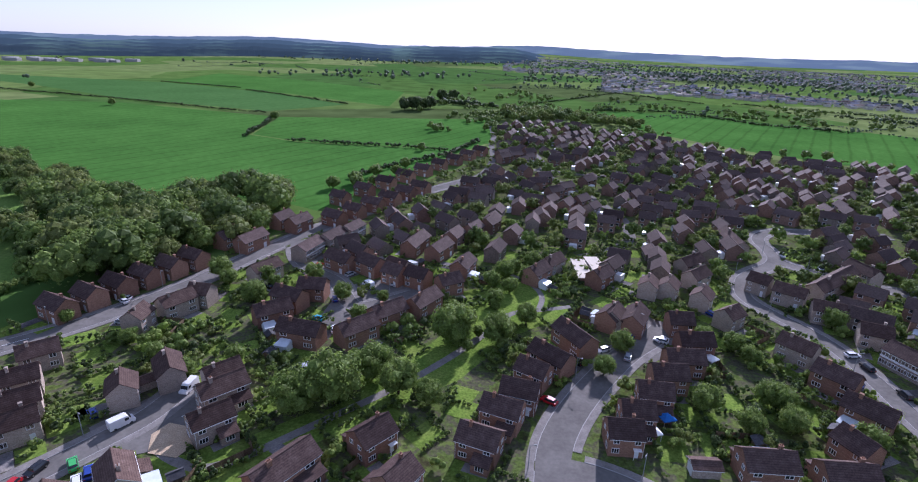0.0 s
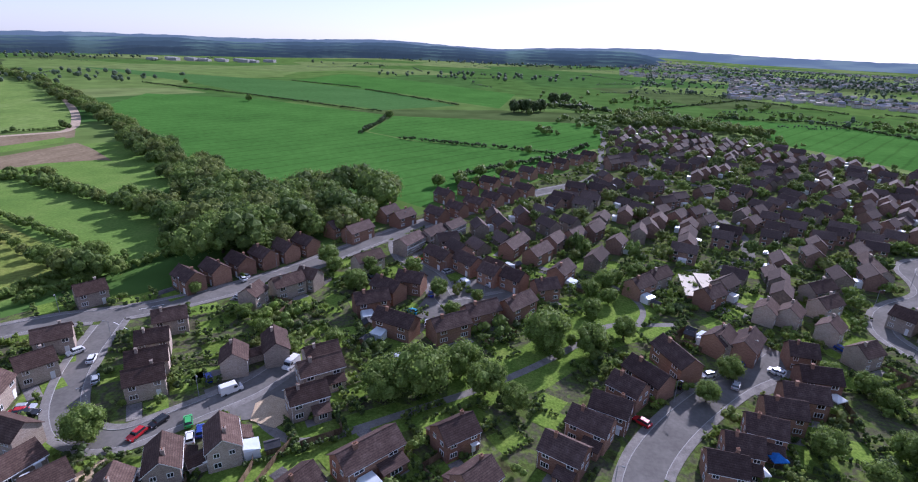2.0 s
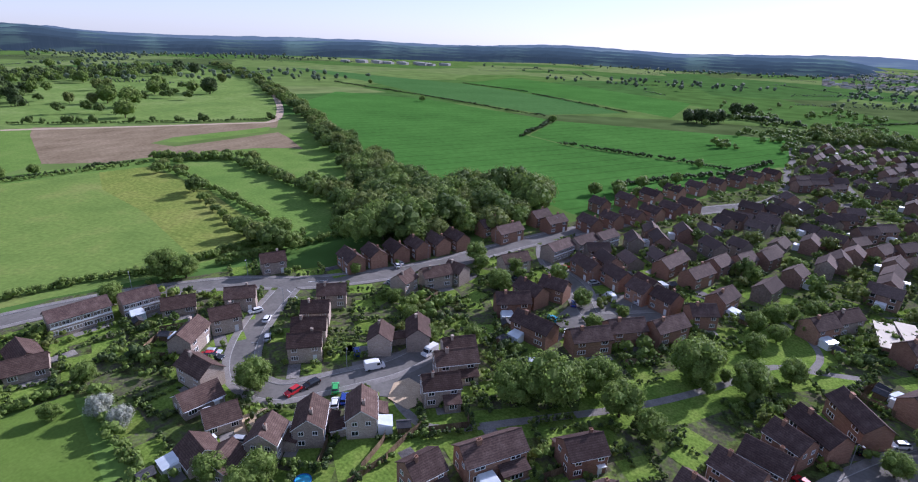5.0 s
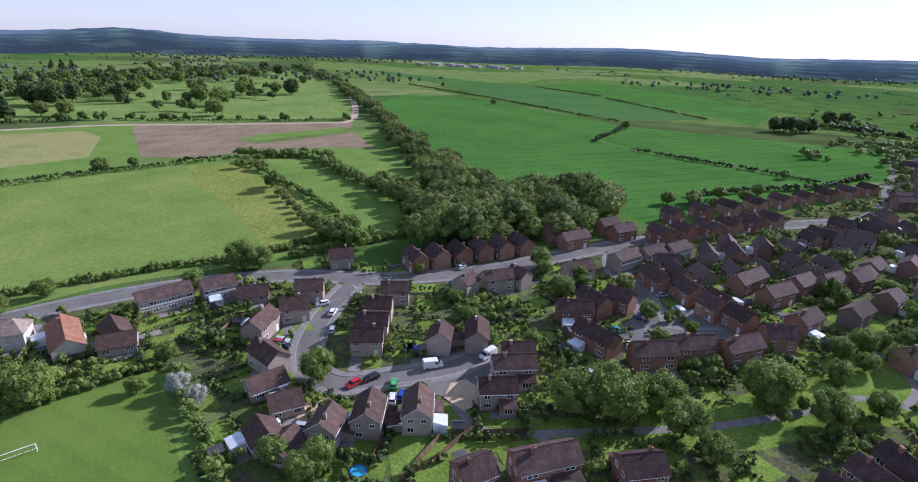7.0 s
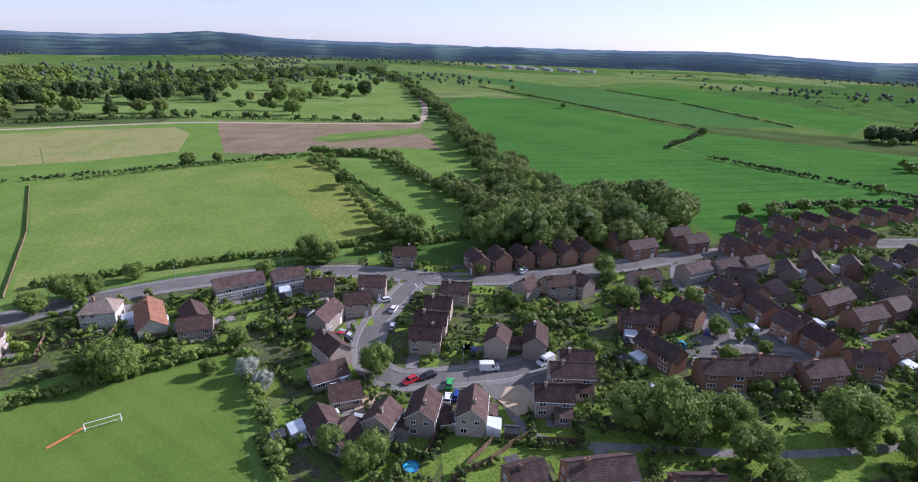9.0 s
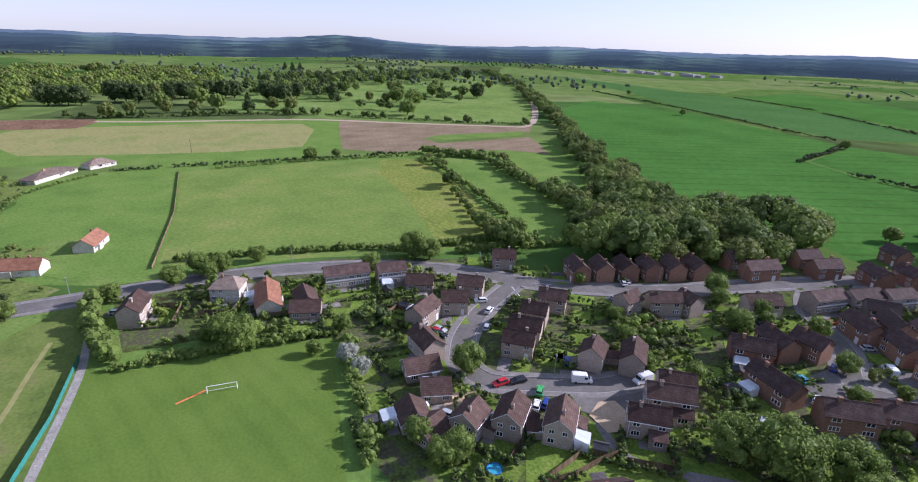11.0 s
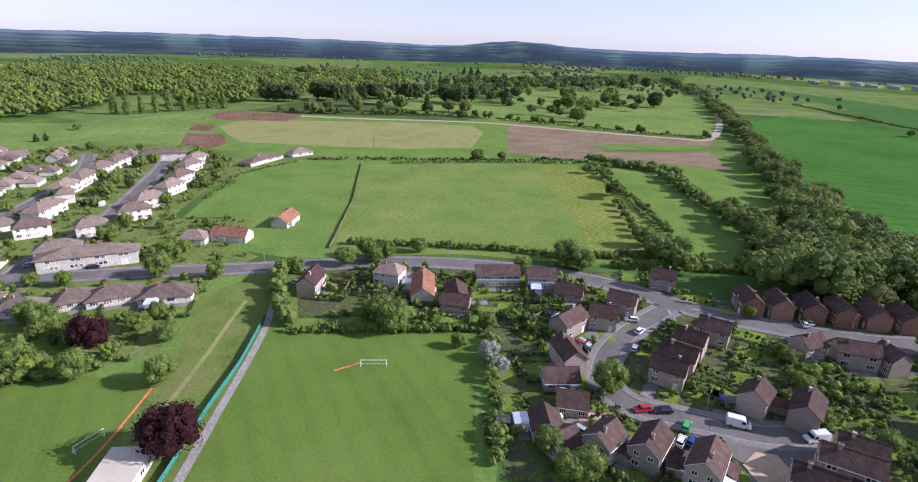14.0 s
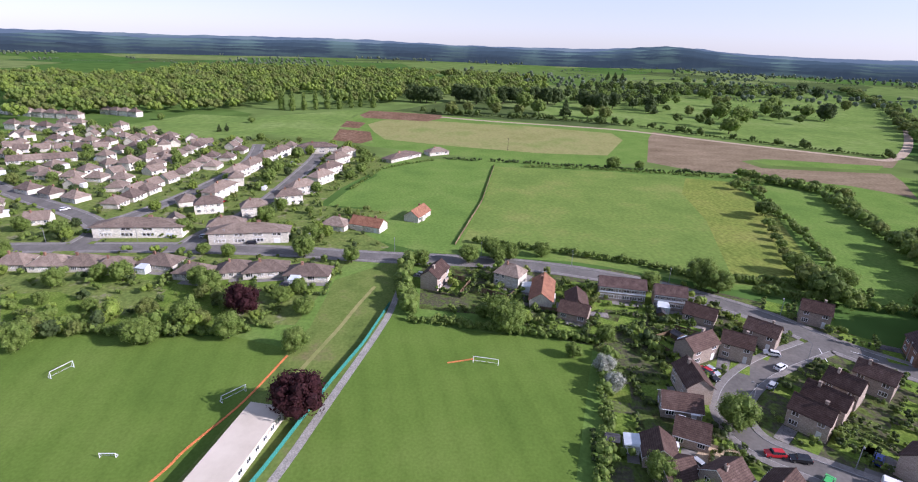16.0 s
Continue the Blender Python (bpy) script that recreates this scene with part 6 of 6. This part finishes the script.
# ---- playing fields ----
goal((-111.8, 14.5), (-110.3, 20.7), 1.9, 1.1)
goal((-95.4, -41.7), (-99.6, -37.9), 1.9, 1.1)
goal((-104.1, -83.7), (-108.7, -81.4), 1.9, 1.1)
goal((-79.1, -58.5), (-79.1, -55.5), 1.1, 0.7)
fence([(-52.9, -34.5), (-74.9, -27.1), (-86.1, -24), (-102.8, -19.5), (-119.6, -14.1), (-142.8, -8.9)], 1.35, "teal", "long teal green mesh security fence on posts", "security_fence", 2.4)
tagged(part("safety_netting", ribbon([(-63.2, -50.6), (-76.4, -44.6), (-80.8, -43.9), (-92.9, -38.2), (-101.1, -35.8), (-114.4, -32.5)], 0.55, 0.13, 0, 0.08, None, 1.0), M["orange"]), "orange plastic netting lying on the grass", "netting")
tagged(part("safety_netting", ribbon([(-111.5, 8), (-113.4, 14.9)], 0.5, 0.14, 0, 0.1, None, 0.8), M["orange"]), "orange plastic netting lying behind a goal", "netting")
PV = new("pavilion")
part("wall", Shape().box(0, 0, -0.2, 34, 7.2, 2.75), M["render"], PV)
part("roof", Shape().box(-0.3, -0.3, 2.75, 34.3, 7.5, 2.95), M["flat_roof"], PV, "flat cream felt roof")
for i in range(11):
    window(PV, 1.8 + i * 3.0, 7.2, 1.0, 180, 1.4, 1.1, 1)
    window(PV, 1.8 + i * 3.0, 0, 1.0, 0, 1.4, 1.1, 1)
part("trim", Shape().box(0, 7.2, 2.5, 34, 7.27, 2.75), M["felt"], PV)
PV.matrix_basis = pose(-91.8, -34.0, 0, 0, 0, -12)
tagged(PV, "long low cream pavilion with a flat pale roof", "pavilion")


def garage_block(a, b):
    """A row of lock-up garages under one pale low roof, with a door to each."""
    a, b = Vector((*a, 0)), Vector((*b, 0))
    n, g, L = max(2, int((b - a).length / 2.8)), new("garage_block"), (b - a).length
    part("wall", Shape().box(0, -2.4, -0.2, L, 2.4, 2.3), M["brick"], g)
    part("roof", Shape().box(-0.2, -2.6, 2.3, L + 0.2, 2.6, 2.48), M["flat_roof"], g, "flat white roof")
    for i in range(n):
        x = (i + 0.5) * L / n
        part("garage_door", Shape().box(x - 1.1, -2.46, 0.02, x + 1.1, -2.4, 2.0), M["door_white"], g)
    d = b - a
    g.matrix_basis = pose(a.x, a.y, 0, 0, 0, math.degrees(math.atan2(d.y, d.x)))
    return tagged(g, "row of lock-up garages with pale flat roofs", "garages", "garage blocks")


for a, b in [((44.6, 185.8), (44.3, 168.9)), ((50.0, 188.6), (51.2, 171.4))]:
    garage_block(a, b)


def pool(x, y, r):
    s = Shape()
    for i in range(20):
        w0, w1 = math.tau * i / 20, math.tau * (i + 1) / 20
        s.tube((x + r * math.cos(w0), y + r * math.sin(w0), 0.2), (x + r * math.cos(w1), y + r * math.sin(w1), 0.2), 0.14, 0.14, 5)
    p = part("paddling_pool", s, M["blue_plastic"])
    part("water", Shape().tube((x, y, 0.02), (x, y, 0.22), r, r, 20), M["car_cyan"], p)
    return tagged(p, "round blue plastic paddling pool on a lawn", "paddling pool")


def gazebo(x, y, heading, mat, label):
    g = new("gazebo")
    for px in (-1.4, 1.4):
        for py in (-1.4, 1.4):
            part("post", Shape().tube((px, py, 0), (px, py, 2.1), 0.04, 0.04), M["white"], g)
    s = Shape()
    c = [(-1.6, -1.6, 2.05), (1.6, -1.6, 2.05), (1.6, 1.6, 2.05), (-1.6, 1.6, 2.05)]
    for p, q in zip(c, c[1:] + c[:1]):
        s.face([p, q, (0, 0, 2.9)])
        s.face([(p[0], p[1], 1.8), (q[0], q[1], 1.8), q, p])
    part("canopy", s, M[mat], g)
    g.matrix_basis = pose(x, y, 0, 0, 0, heading)
    return tagged(g, label, "gazebo")


pool(-58.7, 55.5, 1.5)
gazebo(46.9, 96.9, 15, "blue_plastic", "blue fabric garden gazebo on a lawn")
gazebo(42.2, 92.2, 15, "white", "white fabric garden gazebo on a lawn")
gazebo(67.1, 121.3, 30, "white", "white fabric garden gazebo beside a house")
# ---- vehicles, lamps ----
vehicle("van", "white", -69.6, 90.8, 52)
vehicle("car", "red", -79.2, 73.3, -95)
vehicle("car", "black", -77.7, 77.6, -103)
vehicle("car", "white", -109.7, 93.3, 122)
vehicle("car", "silver", -101.9, 86.4, 134)
vehicle("car", "white", -116.1, 94.9, -115)
vehicle("car", "green", -71.8, 79.1, 130)
vehicle("car", "white", -68.2, 74.9, 126)
vehicle("car", "blue", -67.5, 77.2, 122)
vehicle("car", "silver", -21.0, 163.4, 69)
vehicle("van", "white", -29.7, 161.3, 133)
vehicle("car", "cyan", -40.7, 137.9, 163)
vehicle("car", "blue", -38.3, 150.6, 105)
vehicle("car", "white", -34.5, 132.1, 106)
vehicle("car", "silver", -102.1, 146.6, 173)
vehicle("van", "white", -61.5, 103.5, -99)
vehicle("car", "silver", 45.9, 122.8, 68)
vehicle("car", "red", 22.0, 103.0, 144)
vehicle("car", "white", 58.2, 132.2, 30)
vehicle("car", "black", 108.6, 121.2, 92)
vehicle("car", "black", 109.7, 109.7, 90)
vehicle("car", "white", -101.4, 144.7, 146)
vehicle("car", "black", 31.8, 119.8, 119)
vehicle("car", "red", -197.2, -108.2, 93)
vehicle("car", "white", -198.2, -60.0, 93)
vehicle("car", "silver", -330.7, -85.1, 176)
vehicle("van", "white", -268.8, -84.0, -175)
vehicle("car", "white", -228.8, -159.2, 142)
vehicle("car", "silver", -197.6, -86.0, 95)
vehicle("car", "white", -341.3, -98.8, 159)
vehicle("car", "red", -244.8, -96.6, 169)
vehicle("car", "black", -191.5, -65.9, 93)
vehicle("car", "silver", 138.1, 188.1, -109)
vehicle("car", "white", 130.6, 201.6, -106)
vehicle("car", "white", 108.6, 127.1, 3)
vehicle("car", "red", -50.2, 176.7, 68)
vehicle("car", "blue", -50.7, 175.6, 73)
vehicle("car", "white", 81.7, 223.3, 68)
vehicle("car", "silver", -37.4, 113.4, 107)
vehicle("car", "blue", -77.5, 93.6, 135)
vehicle("car", "silver", -107.9, 74.4, 23)
vehicle("car", "black", -105.4, 73.1, 21)
vehicle("car", "white", 33.4, 129.2, 64)
vehicle("car", "white", 57.8, 131.7, 145)
for k, (x, y, heading, length, kind) in enumerate(PLACED):
    if k % 3 == 0 and math.hypot(x, y) < 185 and kind in ("tan", "brick"):
        p = pose(x, y, 0, 0, 0, heading) @ Vector((-length / 2 + 1.5, -DIMS[kind][1] / 2 - 3.2, 0))
        if not any(math.hypot(p.x - q[0], p.y - q[1]) < 5.5 for i, q in enumerate(PLACED) if i != k) and not near_line(p, KEEP_OFF, 3.0):
            vehicle("car", ("silver", "black", "white", "red", "blue")[k // 3 % 5], round(p.x, 1), round(p.y, 1), heading + 90)
for name, width, line, walks, pts in ROADS:
    if walks and math.hypot(pts[len(pts) // 2].x, pts[len(pts) // 2].y) < 240:
        for i in range(6, len(pts) - 1, 13):
            d = (pts[i + 1] - pts[i]).normalized()
            x, y = pts[i].x - d.y * (width / 2 + 1.3), pts[i].y + d.x * (width / 2 + 1.3)
            if math.hypot(x, y) < 260 and not any(near_line((x, y), r[4], r[1] / 2 + 0.6) for r in ROADS):
                street_lamp(x, y, math.degrees(math.atan2(-d.x, d.y)))

def excavator(x, y, heading):
    """A tracked digger at rest: tracks, cab, house, bent boom and bucket."""
    e = new("excavator")
    for v in (-1.1, 1.1):
        part("track", Shape().box(-1.9, v - 0.3, 0, 1.9, v + 0.3, 0.85, taper=0.12), M["rubber"], e)
    part("body", Shape().box(-1.8, -1.2, 0.9, 1.2, 1.2, 1.9, taper=0.1), M["digger"], e)
    part("cab", Shape().box(0.0, -1.15, 1.9, 1.3, -0.1, 3.0, taper=0.1), M["glass"], e)
    part("boom", Shape().tube((0.9, 0.3, 1.6), (3.6, 0.3, 4.4), 0.28, 0.24).tube((3.6, 0.3, 4.4), (5.6, 0.3, 2.2), 0.24, 0.18), M["digger"], e)
    part("bucket", Shape().box(5.2, -0.3, 1.2, 6.1, 0.9, 2.2, taper=0.15), M["rubber"], e)
    e.matrix_basis = pose(x, y, 0.1, 0, 0, heading)
    return tagged(e, "yellow tracked excavator standing on bare earth", "excavator")


excavator(-588, 29, 70)
pole = new("telegraph_pole")
part("pole", Shape().tube((0, 0, -0.3), (0, 0, 9), 0.16, 0.11, 8), M["bark"], pole)
part("crossarm", Shape().box(-0.9, -0.06, 8.3, 0.9, 0.06, 8.42), M["bark"], pole)
pole.matrix_basis = pose(-392, 58, 0, 0, 0, 20)
tagged(pole, "dark wooden telegraph pole in a pale field", "telegraph pole")

# ---- the far country ----
rng = random.Random(5)
spots = []
for k in range(19):
    r = 980 + k * 58
    step = 26 + r / 130
    for i in range(int(math.radians(190) * r / step)):
        a = math.radians(-50) + i * step / r
        x, y = -(r + rng.uniform(-20, 20)) * math.sin(a), (r + rng.uniform(-20, 20)) * math.cos(a)
        deg = math.degrees(a)
        n = noise.noise((x / 520, y / 300, 1.3)) + 0.25 * noise.noise((x / 110, y / 110, 6))
        woody = 0.32 - 0.4 * min(1, max(0, r - 1300) / 1300)
        if n > woody:
            spots.append((x, y, rng.uniform(10, 14), step * 2.3))
thicket("far_woods", spots, "leaf_far_hazed", "distant woods and copses over the hills in haze-paled green", "woods", per=0)
lines = []
for i in range(150):
    a, r = math.radians(rng.uniform(-50, 138)), rng.uniform(600, 2600)
    x, y = -r * math.sin(a), r * math.cos(a)
    if inside((x, y), GOLFWOOD) or inside((x, y), WOOD):
        continue
    t = rng.choice((0.5, 2.07)) + rng.uniform(-0.25, 0.25)
    for k in range(int(rng.uniform(14, 45))):
        px, py = x + k * 5.5 * math.cos(t), y + k * 5.5 * math.sin(t)
        if rng.random() > 0.1 and math.hypot(px, py) > 560 and not inside((px, py), [(-1010.8, 971.7), (-609.5, 770.5), (-391, 609.5), (-138, 661.2), (31, 575), (-80.5, 851), (-276, 1012), (-494.5, 1127)]):
            h = rng.choice((2.5, 3, 3.5, 8)) if rng.random() < 0.3 else rng.uniform(2.2, 3.4)
            lines.append((px, py, h, 5 + h * 0.6))
thicket("far_hedges", lines, "leaf_far_hazed", "far hedgerows with single trees between fields in haze-paled green", "hedges", per=0)
shrubby = []
for i in range(1700):
    a, r = math.radians(rng.uniform(-44, 4)), rng.uniform(480, 900)
    x, y = -r * math.sin(a), r * math.cos(a)
    if noise.noise((x / 60, y / 60, 8)) > 0.05 and not inside((x, y), [(157.5, 675), (257.6, 672.8), (460, 542.8), (317.4, 366.8), (174.8, 522.1)]):
        shrubby.append((x, y, rng.uniform(3, 8), rng.uniform(5, 9)))
thicket("scrub", shrubby, "leaf", "scattered scrub and trees behind the estate", "scrub", per=12, leaf=0.6)

town, roofs = Shape(), []
for i in range(4200):
    a, r = math.radians(rng.uniform(-50, -4)), 1000 + 2600 * rng.random() ** 1.3
    x, y = -r * math.sin(a), r * math.cos(a)
    if noise.noise((x / 500, y / 350, 9.1)) < -0.05 or math.degrees(a) > -14 and r < 1500:
        continue
    z, h, L, W = height(x, y), rng.uniform(4, 7), rng.uniform(6, 14), rng.uniform(6, 9)
    town.box(x - L / 2, y - W / 2, z - 2, x + L / 2, y + W / 2, z + h * 0.7, 0)
    k = len(town.v)
    town.v.extend([(x - L / 2, y - W / 2, z + h * 0.7), (x + L / 2, y - W / 2, z + h * 0.7), (x + L / 2, y + W / 2, z + h * 0.7), (x - L / 2, y + W / 2, z + h * 0.7), (x - L / 2, y, z + h), (x + L / 2, y, z + h)])
    for q in ((0, 1, 5, 4), (2, 3, 4, 5), (1, 2, 5), (3, 0, 4)):
        town.f.append(tuple(k + j for j in q))
        town.m.append(1 + (i % 2))
tagged(part("far_town", town, [M["render"], M["slate"], M["tile_tan"]]), "distant town of pale houses and brown roofs", "town", kind="stuff")
spots = []
for i in range(1700):
    a, r = math.radians(rng.uniform(-48, -6)), rng.uniform(1000, 3300)
    x, y = -r * math.sin(a), r * math.cos(a)
    spots.append((x, y, rng.uniform(6, 10), rng.uniform(8, 18)))
thicket("town_trees", spots, "leaf_far_hazed", "trees among the far town in haze-paled green", "trees", per=0)
works = Shape()
for i in range(14):
    wx, wy = -1160 + (i % 7) * 44 + 9 * (i % 3), 1330 + (i % 7) * 12 + (i // 7) * 60
    works.box(wx, wy, height(wx, wy) - 3, wx + 24 + 8 * (i % 2), wy + 16, height(wx, wy) + 6 + (i % 3))
tagged(part("far_sheds", works, M["kerb"]), "distant pale grey industrial sheds", "industrial sheds", kind="stuff")


def hills(name, radius, over, rough, wood, field, label):
    """One far ridge of the backdrop: over(bearing) gives its top in degrees; woods and fields glow in one tone, with
    the haze put into that glow.
    """
    m = bpy.data.materials.new(name)
    m.use_nodes = True
    n, l = m.node_tree.nodes, m.node_tree.links
    b = n["Principled BSDF"]
    b.inputs["Roughness"].default_value, b.inputs["Specular IOR Level"].default_value = 0.9, 0.0
    co, nz, rp = n.new("ShaderNodeTexCoord"), n.new("ShaderNodeTexNoise"), n.new("ShaderNodeValToRGB")
    mp = n.new("ShaderNodeMapping")
    mp.inputs["Scale"].default_value = (1, 1, 9)
    l.new(co.outputs["Object"], mp.inputs[0])
    l.new(mp.outputs[0], nz.inputs["Vector"])
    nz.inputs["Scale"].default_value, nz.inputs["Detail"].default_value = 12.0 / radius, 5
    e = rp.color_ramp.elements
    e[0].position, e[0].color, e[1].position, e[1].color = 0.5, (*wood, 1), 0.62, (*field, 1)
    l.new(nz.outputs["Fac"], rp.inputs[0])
    # haze painted as emission: the ridge glows by itself, hardly lit by the sun
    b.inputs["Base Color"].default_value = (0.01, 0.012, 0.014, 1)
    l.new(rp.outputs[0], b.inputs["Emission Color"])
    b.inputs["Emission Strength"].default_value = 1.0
    s, steps, deep = Shape(), 1400, radius * 0.16
    for i in range(steps + 1):
        a = -62 + 214 * i / steps
        w = radians(a)
        top = 78 + (radius + deep) * math.tan(radians(over(a))) + rough * (noise.noise((a * 0.9, radius, 0.5)) + 0.35 * noise.noise((a * 3, radius, 1.5)))
        for r, z in ((radius, min(top, 0) - 140), (radius + deep * 0.95, top - rough * 0.8), (radius + deep, top)):
            s.v.append((-r * math.sin(w), r * math.cos(w), z))
    for i in range(steps):
        for k in (0, 1):
            s.f.append((i * 3 + k + 3, i * 3 + k, i * 3 + k + 1, i * 3 + k + 4))
            s.m.append(0)
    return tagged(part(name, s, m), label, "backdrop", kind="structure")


def bump(a, mid, wide):
    return math.exp(-((a - mid) / wide) ** 2)


def open_town(a):
    """Keeps the nearer ridges out of the plain where the far town lies."""
    return 2.2 / (1 + math.exp((a + 9) / 1.5))


# each farther ridge gets a paler blue glow, standing for thicker haze
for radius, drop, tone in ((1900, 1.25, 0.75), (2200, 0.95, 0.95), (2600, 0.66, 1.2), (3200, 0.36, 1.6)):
    hills("backdrop_haze_woods", radius, lambda a: skyline(a) - drop + 0.22 * noise.noise((a / 7, radius, 2.2)) + 0.3 * bump(a, 67, 6) - open_town(a), 4, (0.028 * tone, 0.045 * tone, 0.058 * tone), (0.055 * tone, 0.088 * tone, 0.082 * tone), "distant wooded hills glowing dark blue-green for haze")
hills("backdrop_haze_hills", 4650, lambda a: skyline(a) - 0.08, 6, (0.09, 0.125, 0.165), (0.13, 0.175, 0.19), "far hills with woods and fields, glowing blue for haze")
hills("backdrop_haze_rim", 8000, lambda a: skyline(a) + 0.06 * math.sin(a / 5), 6, (0.24, 0.3, 0.36), (0.28, 0.34, 0.4), "hills on the horizon, glowing pale blue for haze")
